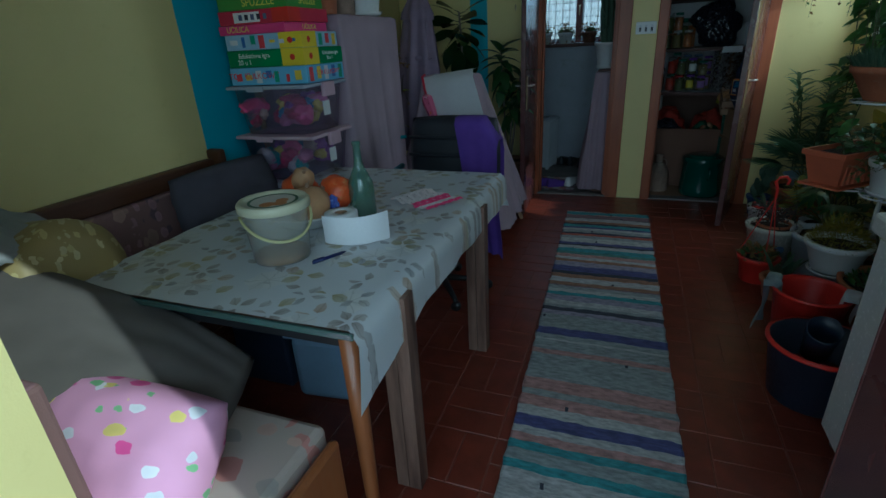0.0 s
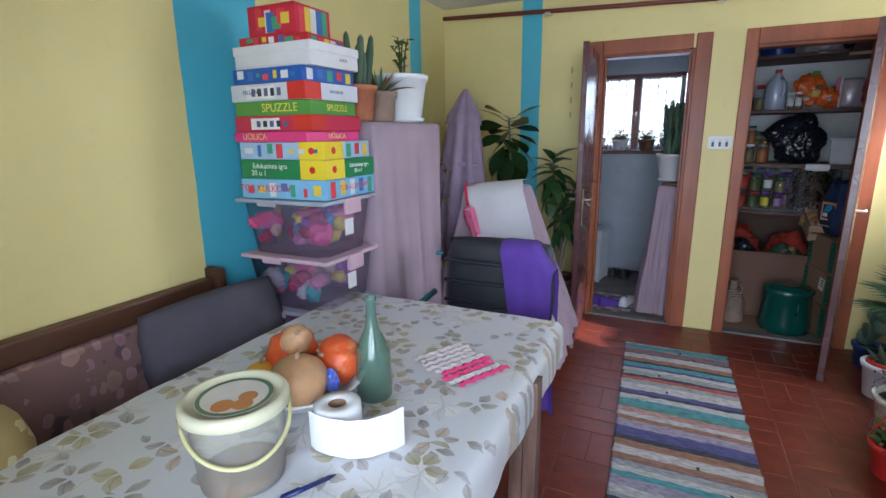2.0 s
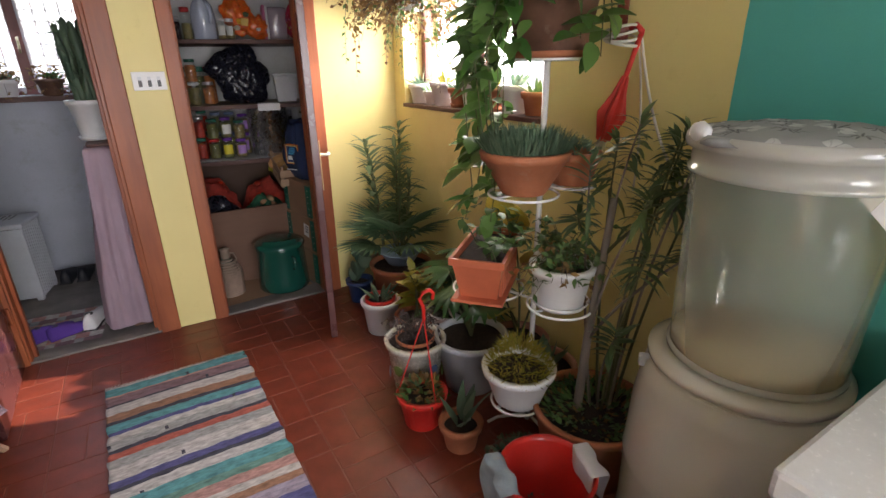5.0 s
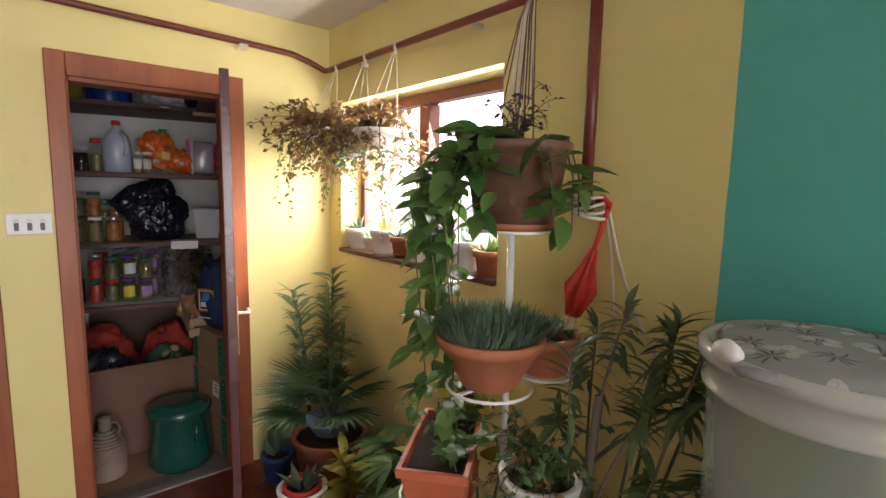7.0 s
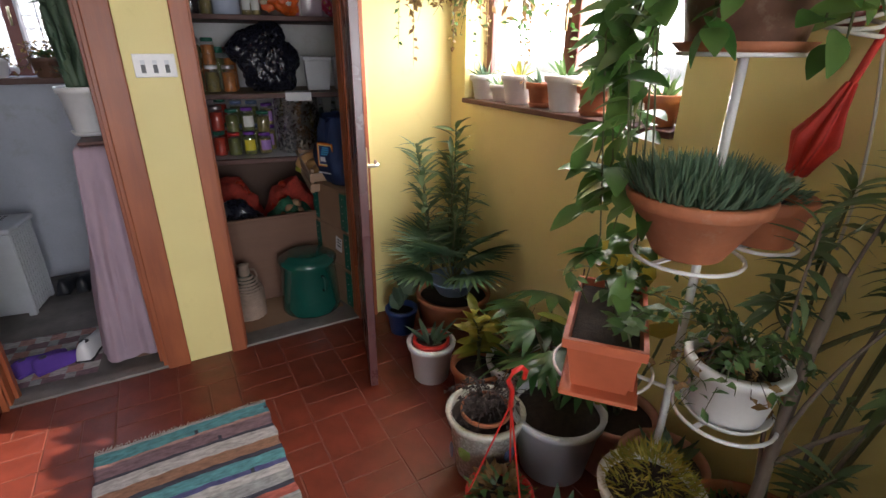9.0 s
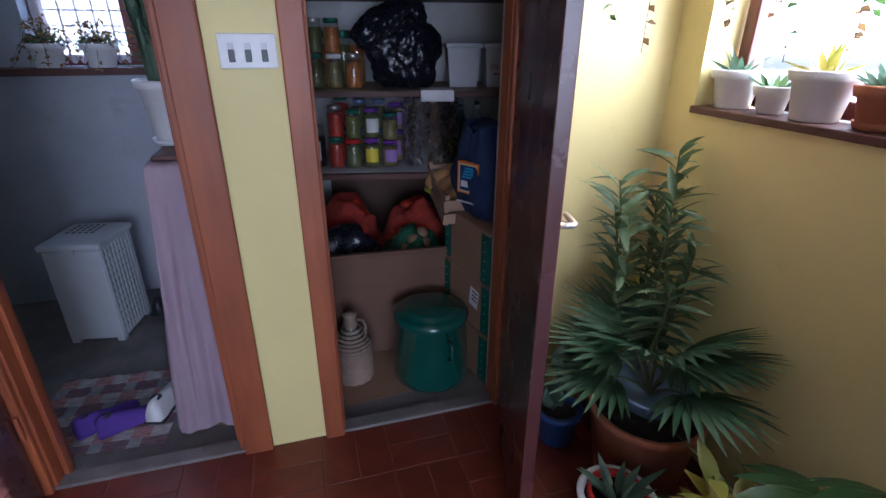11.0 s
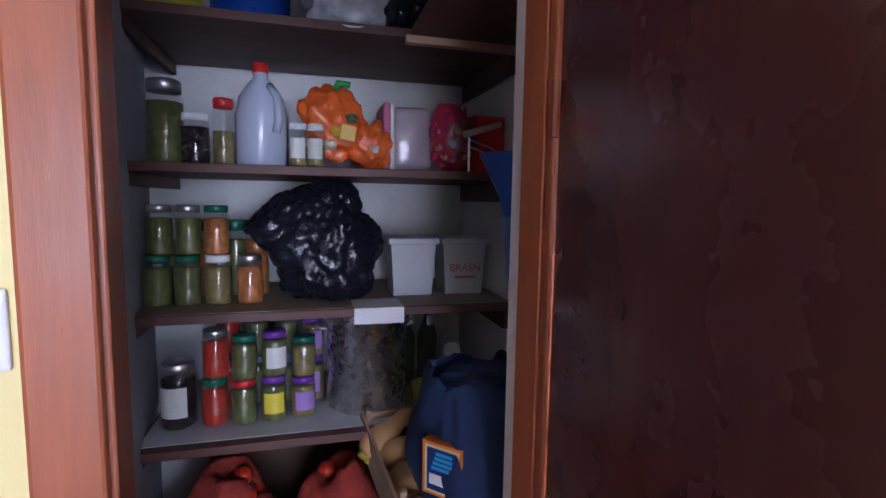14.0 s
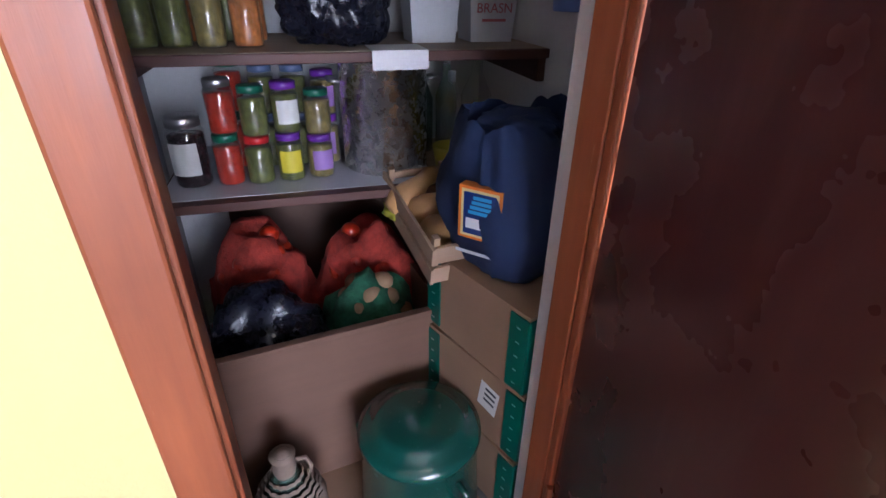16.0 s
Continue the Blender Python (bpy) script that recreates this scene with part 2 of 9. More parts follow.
def flowered(name, base, cols, scale, stretch=2.4, density=0.34, rough=0.55, bp=0.1):
    """Printed cloth: leaf and petal blots in several directions on a pale ground."""
    m, nt, b = fresh(name)
    vec = coords(nt)
    warp = nt.nodes.new("ShaderNodeTexNoise")
    warp.inputs["Scale"].default_value = scale * 2.2
    nt.links.new(vec, warp.inputs["Vector"])
    add = nt.nodes.new("ShaderNodeVectorMath")
    add.operation = "MULTIPLY_ADD"
    nt.links.new(warp.outputs["Color"], add.inputs[0])
    add.inputs[1].default_value = (0.022, 0.022, 0.022)
    nt.links.new(vec, add.inputs[2])
    big = noise_of(nt, vec, scale * 0.42, 3)
    n2 = noise_of(nt, vec, 300, 2)
    out = mix_rgb(nt, "MIX", big, tuple(0.93 * c for c in base), base)
    for i, c in enumerate(cols):
        mp = nt.nodes.new("ShaderNodeMapping")
        mp.inputs["Scale"].default_value = (1.0, stretch, 1.0)
        mp.inputs["Rotation"].default_value = (0, 0, 0.7 + i * 1.13)
        mp.inputs["Location"].default_value = (i * 3.7, i * 1.9, 0)
        nt.links.new(add.outputs[0], mp.inputs[0])
        vo = nt.nodes.new("ShaderNodeTexVoronoi")
        vo.inputs["Scale"].default_value = scale * (0.85 + 0.22 * (i % 3))
        nt.links.new(mp.outputs[0], vo.inputs["Vector"])
        sep = nt.nodes.new("ShaderNodeSeparateColor")
        nt.links.new(vo.outputs["Color"], sep.inputs[0])
        size = sums(nt, "MULTIPLY", sums(nt, "GREATER_THAN", sums(nt, "ADD", sep.outputs[0], sums(nt, "MULTIPLY", big, 0.9)), 1.1), density)
        mask = ramp(nt, sums(nt, "SUBTRACT", size, vo.outputs["Distance"]), 0.0, 0.02)
        tone = mix_rgb(nt, "MIX", sep.outputs[1], tuple(0.75 * x for x in c), tuple(min(1, 1.3 * x) for x in c))
        vein = mix_rgb(nt, "MIX", ramp(nt, vo.outputs["Distance"], 0.0, density), tuple(0.7 * x for x in c), c)
        tone = mix_rgb(nt, "MIX", 0.5, tone, vein)
        out = mix_rgb(nt, "MIX", sums(nt, "MULTIPLY", mask, 0.93), out, tone)
    nt.links.new(out, b.inputs["Base Color"])
    b.inputs["Roughness"].default_value = rough
    bump(nt, b, sums(nt, "ADD", n2, big), bp, 0.003)
    return m


def leaf_sprays(name, base, layers, rough=0.4):
    """Oilcloth print: sprays of pointed leaves and petals, each spray turned its own way.
    layers: (spray spacing, leaves a turn, inner and outer reach, half width, share kept, colour, second colour, seed)."""
    m, nt, b = fresh(name)
    vec = coords(nt)
    big = noise_of(nt, vec, 5.0, 3)
    fine = noise_of(nt, vec, 300, 2)
    warp = noise_of(nt, vec, 22, 2)
    out = mix_rgb(nt, "MIX", big, tuple(0.93 * c for c in base), base)
    for cell, count, r0, r1, half, keep, col, col2, seed in layers:
        mp = nt.nodes.new("ShaderNodeMapping")
        mp.inputs["Scale"].default_value = (1 / cell, 1 / cell, 0)
        mp.inputs["Location"].default_value = (seed * 3.7, seed * 1.9, 0)
        nt.links.new(vec, mp.inputs[0])
        vo = nt.nodes.new("ShaderNodeTexVoronoi")
        vo.voronoi_dimensions = "2D"
        vo.inputs["Scale"].default_value = 1.0
        vo.inputs["Randomness"].default_value = 0.8
        nt.links.new(mp.outputs[0], vo.inputs["Vector"])
        off = nt.nodes.new("ShaderNodeVectorMath")
        off.operation = "SUBTRACT"
        nt.links.new(mp.outputs[0], off.inputs[0])
        nt.links.new(vo.outputs["Position"], off.inputs[1])
        xyz = nt.nodes.new("ShaderNodeSeparateXYZ")
        nt.links.new(off.outputs[0], xyz.inputs[0])
        rgb = nt.nodes.new("ShaderNodeSeparateColor")
        nt.links.new(vo.outputs["Color"], rgb.inputs[0])
        r = sums(nt, "SQRT", sums(nt, "ADD", sums(nt, "POWER", sums(nt, "ABSOLUTE", xyz.outputs[0]), 2.0), sums(nt, "POWER", sums(nt, "ABSOLUTE", xyz.outputs[1]), 2.0)))
        ang = sums(nt, "ADD", sums(nt, "ARCTAN2", xyz.outputs[1], xyz.outputs[0]), sums(nt, "ADD", sums(nt, "MULTIPLY", rgb.outputs[0], 6.2832), sums(nt, "MULTIPLY", warp, 0.9)))
        turn = sums(nt, "DIVIDE", ang, 6.2832 / count)
        sector = sums(nt, "FLOOR", turn)
        phi = sums(nt, "MULTIPLY", sums(nt, "SUBTRACT", sums(nt, "FRACT", turn), 0.5), 6.2832 / count)
        dice = nt.nodes.new("ShaderNodeTexWhiteNoise")
        dice.noise_dimensions = "2D"
        both = nt.nodes.new("ShaderNodeCombineXYZ")
        nt.links.new(rgb.outputs[1], both.inputs[0])
        nt.links.new(sector, both.inputs[1])
        nt.links.new(both.outputs[0], dice.inputs["Vector"])
        reach = sums(nt, "ADD", r1 * 0.7, sums(nt, "MULTIPLY", dice.outputs["Value"], r1 * 0.3))
        along = sums(nt, "DIVIDE", sums(nt, "SUBTRACT", sums(nt, "MULTIPLY", r, sums(nt, "COSINE", phi)), r0), sums(nt, "SUBTRACT", reach, r0))
        across = sums(nt, "ABSOLUTE", sums(nt, "MULTIPLY", r, sums(nt, "SINE", phi)))
        wide = sums(nt, "MULTIPLY", sums(nt, "MULTIPLY", along, sums(nt, "SUBTRACT", 1.0, along)), half * 4)
        mask = ramp(nt, sums(nt, "SUBTRACT", wide, across), 0.0, 0.012)
        mask = sums(nt, "MULTIPLY", mask, sums(nt, "LESS_THAN", dice.outputs["Value"], keep))
        tone = mix_rgb(nt, "MIX", sums(nt, "FRACT", sums(nt, "MULTIPLY", dice.outputs["Value"], 17.0)), col, col2)
        tone = mix_rgb(nt, "MIX", ramp(nt, along, 0.0, 1.0, 0.0, 0.45), tone, base)
        tone = mix_rgb(nt, "MIX", ramp(nt, across, 0.0, 0.014, 0.55, 0.0), tone, tuple(0.45 * c for c in col))
        out = mix_rgb(nt, "MIX", sums(nt, "MULTIPLY", mask, 0.92), out, tone)
    nt.links.new(out, b.inputs["Base Color"])
    b.inputs["Roughness"].default_value = rough
    bump(nt, b, sums(nt, "ADD", fine, big), 0.1, 0.003)
    return m


YELLOW, BLUE, TEAL = (0.80, 0.69, 0.30), (0.11, 0.50, 0.66), (0.085, 0.47, 0.43)
M_WALL_W = wall_paint("wall_paint_west", YELLOW, 1, [(0.55, 0.39), (2.15, 0.22), (3.97, 0.09)], BLUE)
M_WALL_N = wall_paint("wall_paint_north", YELLOW, 0, [(-1.12, 0.078)], BLUE)
M_WALL_E = wall_paint("wall_paint_east", YELLOW, 1, [(1.99, 0.29)], TEAL)
M_WALL_S = wall_paint("wall_paint_south", YELLOW, 0, [], BLUE)
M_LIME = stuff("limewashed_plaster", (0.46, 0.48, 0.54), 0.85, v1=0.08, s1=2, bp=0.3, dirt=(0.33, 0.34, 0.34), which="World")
M_WHITEWASH = stuff("pantry_whitewash", (0.78, 0.78, 0.77), 0.85, v1=0.06, s1=2, bp=0.3, dirt=(0.62, 0.60, 0.56), which="World")
M_CEIL = stuff("ceiling_paint", (0.72, 0.70, 0.66), 0.8, v1=0.05, s1=1.5, bp=0.12, which="World")
M_CLAY = stuff("red_clay_tile", (0.20, 0.040, 0.022), 0.32, v1=0.16, s1=9, v2=0.14, s2=140, bp=0.12, pieces=0.13, dirt=(0.15, 0.045, 0.03))
M_GROUT = stuff("tile_grout", (0.19, 0.065, 0.042), 0.7, bp=0.3, dirt=(0.27, 0.12, 0.085), which="World")
M_CONC = stuff("bare_concrete", (0.22, 0.20, 0.19), 0.85, bp=0.4, dirt=(0.12, 0.11, 0.10), which="World")
M_YARD = stuff("yard_concrete", (0.42, 0.41, 0.39), 0.9, s1=0.6, bp=0.3, which="World")
M_FRAME = chipped("door_frame_varnish", (0.46, 0.13, 0.042), (0.25, 0.062, 0.024), 0.48, 2, 9, coat=0.08)
M_DOOR = worn_door("plum_door_varnish", (0.085, 0.028, 0.028), (0.26, 0.14, 0.11))
M_WINWOOD = wood("window_frame_paint", (0.20, 0.04, 0.028), (0.11, 0.02, 0.015), 0.4, 2)
M_PIPE = stuff("brown_pipe_paint", (0.17, 0.035, 0.025), 0.35, v1=0.1, bp=0.05)
M_WHITE = stuff("white_plastic", (0.78, 0.78, 0.78), 0.35, v1=0.04, bp=0.03)
M_GREYW = stuff("pale_grey_plastic", (0.60, 0.62, 0.66), 0.45, v1=0.06, bp=0.05)
M_ENAMEL = stuff("white_enamel", (0.80, 0.80, 0.81), 0.22, v1=0.03, bp=0.02, coat=0.3)
M_BLACK = stuff("black_plastic", (0.02, 0.02, 0.022), 0.4, bp=0.05)
M_LEATHER = stuff("black_imitation_leather", (0.022, 0.024, 0.032), 0.42, v1=0.15, s2=160, bp=0.3)
M_BRASS = stuff("worn_brass", (0.62, 0.50, 0.30), 0.35, 0.9, bp=0.08)
M_STEEL = stuff("brushed_steel", (0.72, 0.71, 0.70), 0.36, 1.0, v1=0.05, s2=220, bp=0.03)
M_POTSTEEL = stuff("circular_brushed_steel", (0.72, 0.71, 0.70), 0.26, 1.0, v1=0.05, v2=0.02, s2=40, bp=0.0)
M_TERRA = stuff("terracotta", (0.46, 0.16, 0.075), 0.7, v1=0.14, s1=7, bp=0.2, dirt=(0.42, 0.24, 0.16))
M_TERRA_D = stuff("brown_plastic_pot", (0.17, 0.085, 0.055), 0.5, v1=0.2, s1=9, bp=0.15, dirt=(0.27, 0.20, 0.15))
M_PINKPOT = stuff("faded_pink_terracotta", (0.50, 0.24, 0.18), 0.7, bp=0.2)
M_ORANGEPOT = stuff("orange_plastic_planter", (0.52, 0.13, 0.06), 0.45, v1=0.1, bp=0.08)
M_SOIL = stuff("potting_soil", (0.035, 0.022, 0.016), 0.95, v1=0.3, s1=40, s2=160, bp=0.9)
M_REDPL = stuff("red_plastic", (0.62, 0.03, 0.022), 0.35, v1=0.08, bp=0.04)
M_REDCLOTH = stuff("red_umbrella_cloth", (0.58, 0.035, 0.022), 0.65, v1=0.14, s1=16, s2=200, bp=0.2)
M_NAVY = stuff("navy_plastic", (0.022, 0.03, 0.055), 0.4, bp=0.06)
M_LAV = stuff("lavender_dust_cloth", (0.40, 0.30, 0.36), 0.9, v1=0.07, s1=3, s2=260, bp=0.35, dirt=(0.36, 0.28, 0.32))
M_PARASOL = stuff("faded_lilac_canvas", (0.27, 0.20, 0.28), 0.9, v1=0.12, s1=4, s2=240, bp=0.3)
M_SHEET = stuff("white_sheet", (0.70, 0.70, 0.74), 0.9, v1=0.04, s2=200, bp=0.25)
M_SHEETGREY = stuff("grey_cotton_sheet", (0.40, 0.40, 0.39), 0.95, v1=0.06, s1=8, s2=200, bp=0.3)
M_PURPLE = stuff("purple_fleece", (0.115, 0.05, 0.34), 0.95, v1=0.12, s2=240, bp=0.4)
M_GREYCL = stuff("slate_upholstery", (0.075, 0.068, 0.088), 0.9, v1=0.1, s2=300, bp=0.35)
M_TAUPE = stuff("taupe_linen", (0.15, 0.13, 0.115), 0.95, v1=0.08, s2=280, bp=0.35)
M_RAGGREY = stuff("pale_blue_rag", (0.34, 0.41, 0.47), 0.95, v1=0.15, s1=12, s2=160, bp=0.4, dirt=(0.40, 0.36, 0.33))
M_PINKPRINT = flowered("pink_nursery_print", (0.72, 0.36, 0.55), [(0.62, 0.06, 0.28), (0.75, 0.75, 0.80), (0.25, 0.50, 0.22), (0.80, 0.65, 0.15)], 15.0, 1.4, 0.30, 0.8)
M_GOLD = flowered("golden_brocade", (0.36, 0.27, 0.10), [(0.55, 0.46, 0.20), (0.60, 0.52, 0.28)], 26.0, 1.5, 0.4, 0.45, 0.3)
M_TABLECLOTH = leaf_sprays("flowered_oilcloth", (0.64, 0.65, 0.68), [
    (0.21, 7, 0.0, 0.40, 0.15, 0.80, (0.74, 0.73, 0.70), (0.54, 0.53, 0.53), 1),
    (0.155, 5, 0.06, 0.50, 0.10, 0.42, (0.20, 0.17, 0.16), (0.36, 0.31, 0.27), 2),
    (0.19, 5, 0.05, 0.46, 0.11, 0.40, (0.26, 0.22, 0.09), (0.46, 0.40, 0.17), 3),
    (0.17, 4, 0.07, 0.44, 0.08, 0.40, (0.24, 0.24, 0.26), (0.42, 0.40, 0.39), 4),
    (0.23, 4, 0.05, 0.38, 0.08, 0.38, (0.36, 0.24, 0.15), (0.48, 0.38, 0.28), 5)])
M_TAPESTRY = flowered("faded_floral_tapestry", (0.26, 0.15, 0.14), [(0.42, 0.27, 0.22), (0.15, 0.10, 0.12), (0.38, 0.22, 0.24)], 12.0, 1.4, 0.42, 0.9, 0.3)
M_SEATFLOR = flowered("floral_seat_cloth", (0.45, 0.36, 0.31), [(0.45, 0.20, 0.17), (0.34, 0.30, 0.27), (0.52, 0.34, 0.27)], 9.0, 1.5, 0.4, 0.9, 0.3)
M_BENCHWOOD = wood("bench_walnut_stain", (0.15, 0.062, 0.032), (0.07, 0.028, 0.015), 0.45, 1)
M_PINEWOOD = wood("honey_pine_leg", (0.38, 0.14, 0.045), (0.24, 0.075, 0.025), 0.35, 2, coat=0.3)
M_WALNUTLAM = wood("striped_walnut_laminate", (0.26, 0.155, 0.115), (0.075, 0.04, 0.03), 0.4, 2, 16, contrast=1.6)
M_SHELF = wood("dark_shelf_board", (0.14, 0.055, 0.04), (0.07, 0.027, 0.02), 0.55, 0)
M_PLY = wood("pale_shelf_top", (0.45, 0.36, 0.26), (0.32, 0.24, 0.17), 0.6, 0)
M_BOARD = wood("fibreboard", (0.22, 0.115, 0.075), (0.16, 0.085, 0.055), 0.75, 0)
M_CARTON = stuff("brown_cardboard", (0.33, 0.20, 0.12), 0.85, v1=0.07, s1=3, s2=180, bp=0.12)
M_CRATE = wood("raw_crate_slat", (0.52, 0.36, 0.24), (0.40, 0.25, 0.16), 0.75, 0, 9)
M_GREENEN = stuff("green_enamel", (0.008, 0.085, 0.062), 0.2, v1=0.08, bp=0.03, coat=0.6)
M_GREENST = stuff("green_corner_strip", (0.0, 0.13, 0.09), 0.4, bp=0.04)
M_WICKER = stuff("weathered_wicker", (0.34, 0.24, 0.18), 0.85, v1=0.2, bp=0.4)
M_BINBAG = stuff("black_bin_liner", (0.010, 0.011, 0.020), 0.27, v1=0.1, s1=18, s2=46, bp=0.22, spec=0.5)
M_BLUEBAG = stuff("navy_woven_bag", (0.018, 0.036, 0.105), 0.88, v1=0.1, s2=240, bp=0.3)
M_ORANGEBAG = stuff("orange_film_bag", (0.85, 0.14, 0.02), 0.3, v1=0.2, s1=14, bp=0.2, dirt=(0.75, 0.55, 0.1))
M_REDNET = stuff("red_net_sack", (0.40, 0.04, 0.025), 0.92, v1=0.25, s1=22, s2=90, bp=0.8)
M_GREENNET = stuff("green_net_sack", (0.02, 0.12, 0.06), 0.92, v1=0.3, s1=26, s2=90, bp=0.8)
M_POTATO = stuff("potato_skin", (0.36, 0.22, 0.12), 0.8, bp=0.3)
M_MILKY = milky("milky_plastic", (0.86, 0.85, 0.76), 0.66, 0.10)
M_RIM = milky("pale_rim_plastic", (0.86, 0.86, 0.82), 0.30, 0.2)
M_BARREL = milky("thick_milky_plastic", (0.86, 0.83, 0.72), 0.14, 0.16, 0.30)
M_MILKY2 = glassy("clear_bucket_plastic", (0.80, 0.79, 0.72), 0.76, 0.12)
M_TOYBIN = glassy("clear_bin_plastic", (0.55, 0.48, 0.66), 0.86, 0.1)
M_GLASS = glassy("clear_glass", (0.93, 0.96, 0.95), 0.985, 0.03)
M_GREENGLASS = glassy("green_bottle_glass", (0.16, 0.30, 0.23), 0.62, 0.04)
M_CYANTOP = glassy("tinted_table_glass", (0.10, 0.16, 0.14), 0.35, 0.08)
M_BLUEBOX = stuff("pale_blue_tub", (0.28, 0.38, 0.52), 0.4, v1=0.05, bp=0.03)
M_ROPE = stuff("white_cord", (0.70, 0.67, 0.60), 0.9, bp=0.3)
M_ROPE_B = stuff("brown_cord", (0.17, 0.075, 0.04), 0.9, bp=0.3)
M_GREENLEAF = leafy("rubber_leaf_green", (0.029, 0.090, 0.026), (0.065, 0.145, 0.043), 0.3)
M_RUBBER = leafy("dark_rubber_leaf", (0.016, 0.042, 0.014), (0.035, 0.078, 0.022), 0.22)
M_LEAF = leafy("leaf_green", (0.051, 0.123, 0.032), (0.123, 0.217, 0.065), 0.42)
M_HOYA = leafy("vine_leaf_green", (0.051, 0.145, 0.029), (0.145, 0.261, 0.065), 0.36)
M_PALM = leafy("palm_green", (0.051, 0.123, 0.051), (0.116, 0.203, 0.102), 0.45)
M_OLEANDER = leafy("oleander_green", (0.072, 0.145, 0.058), (0.174, 0.246, 0.116), 0.45)
M_OLEDARK = leafy("dark_oleander_green", (0.055, 0.105, 0.034), (0.17, 0.23, 0.085), 0.4)
M_DRY = leafy("dry_leaf", (0.20, 0.11, 0.04), (0.32, 0.20, 0.07), 0.8)
M_MOSS = leafy("yellow_green_heath", (0.22, 0.24, 0.025), (0.42, 0.31, 0.05), 0.7)
M_SUCC = leafy("blue_green_succulent", (0.072, 0.145, 0.087), (0.160, 0.232, 0.145), 0.5)
M_CHARTREUSE = leafy("yellowing_leaf", (0.22, 0.26, 0.03), (0.42, 0.33, 0.05), 0.45)
M_BARK = stuff("grey_bark", (0.22, 0.18, 0.15), 0.9, v1=0.2, s1=20, bp=0.5, stretch=(1, 1, 0.2))
M_STEM = stuff("green_stem", (0.10, 0.11, 0.045), 0.7, bp=0.2)
M_DARKSTEM = stuff("withered_stem", (0.07, 0.05, 0.045), 0.9, bp=0.3)
M_PUMPKIN = stuff("pumpkin_rind", (0.66, 0.10, 0.02), 0.45, v1=0.15, s1=9, bp=0.15, dirt=(0.62, 0.38, 0.16))
M_SQUASH = stuff("squash_rind", (0.52, 0.30, 0.15), 0.5, v1=0.14, s1=12, bp=0.15, dirt=(0.42, 0.24, 0.12))
M_PAPER = stuff("tissue_paper", (0.82, 0.82, 0.84), 0.95, v1=0.02, s2=120, bp=0.2)
M_INKBLUE = stuff("blue_pen_plastic", (0.01, 0.02, 0.12), 0.3, bp=0.02)
M_STONEWARE = stuff("painted_stoneware", (0.62, 0.60, 0.52), 0.25, v1=0.05, bp=0.05, coat=0.4, dirt=(0.30, 0.34, 0.12))


def plain(name, col, rough=0.5):
    key = "print_" + name
    return bpy.data.materials.get(key) or stuff(key, col, rough, v1=0.06, v2=0.06, bp=0.03)


# ---------------------------------------------------------------- mesh helpers


def part(name, bm, material, parent=None, label="", smooth=False, m=None):
    me = bpy.data.meshes.new(name)
    bm.to_mesh(me)
    bm.free()
    if smooth:
        me.shade_smooth()
    for mt in (material if isinstance(material, (list, tuple)) else [material]):
        me.materials.append(mt)
    ob = new(name, me)
    if parent:
        ob.parent = parent
    if m is not None:
        ob.matrix_basis = m
    if label:
        ob["label"] = label
    return ob


def thing(name, x, y, z, label, category, group="", rz=0.0):
    ob = new(name)
    ob.empty_display_size = 0.05
    ob.matrix_basis = pose(x, y, z, 0, 0, rz)
    return tagged(ob, label, category, group)


def box(x0, y0, z0, x1, y1, z1, bev=0.0, bm=None, m=None):
    bm = bm or bmesh.new()
    got = bmesh.ops.create_cube(bm, size=1.0)["verts"]
    t = Matrix.Translation(((x0 + x1) / 2, (y0 + y1) / 2, (z0 + z1) / 2)) @ Matrix.Diagonal((abs(x1 - x0), abs(y1 - y0), abs(z1 - z0), 1))
    bmesh.ops.transform(bm, matrix=(m @ t) if m is not None else t, verts=got)
    if bev:
        es = list({e for v in got for e in v.link_edges})
        bmesh.ops.bevel(bm, geom=es, offset=bev, segments=2, affect="EDGES", profile=0.5)
    return bm


def lathe(profile, segs=24, bm=None, m=None, ripple=0.0, waves=0, wob=0.0):
    """Turns (radius, height) pairs round the z axis; a radius of 0 closes the end."""
    bm = bm or bmesh.new()
    rings = []
    for r, z in profile:
        if r <= 1e-6:
            rings.append([bm.verts.new((0, 0, z))])
            continue
        ring = []
        for i in range(segs):
            a = 2 * math.pi * i / segs
            rr = r * (1 + ripple * math.cos(a * waves) + wob * noise.noise((math.cos(a) * 1.7, math.sin(a) * 1.7, z * 9)))
            ring.append(bm.verts.new((rr * math.cos(a), rr * math.sin(a), z)))
        rings.append(ring)
    for a, b in zip(rings, rings[1:]):
        for i in range(segs):
            j = (i + 1) % segs
            if len(a) == 1 and len(b) > 1:
                bm.faces.new((a[0], b[j], b[i]))
            elif len(b) == 1 and len(a) > 1:
                bm.faces.new((a[i], a[j], b[0]))
            elif len(a) > 1:
                bm.faces.new((a[i], a[j], b[j], b[i]))
    if m is not None:
        bmesh.ops.transform(bm, matrix=m, verts=[v for ring in rings for v in ring])
    return bm


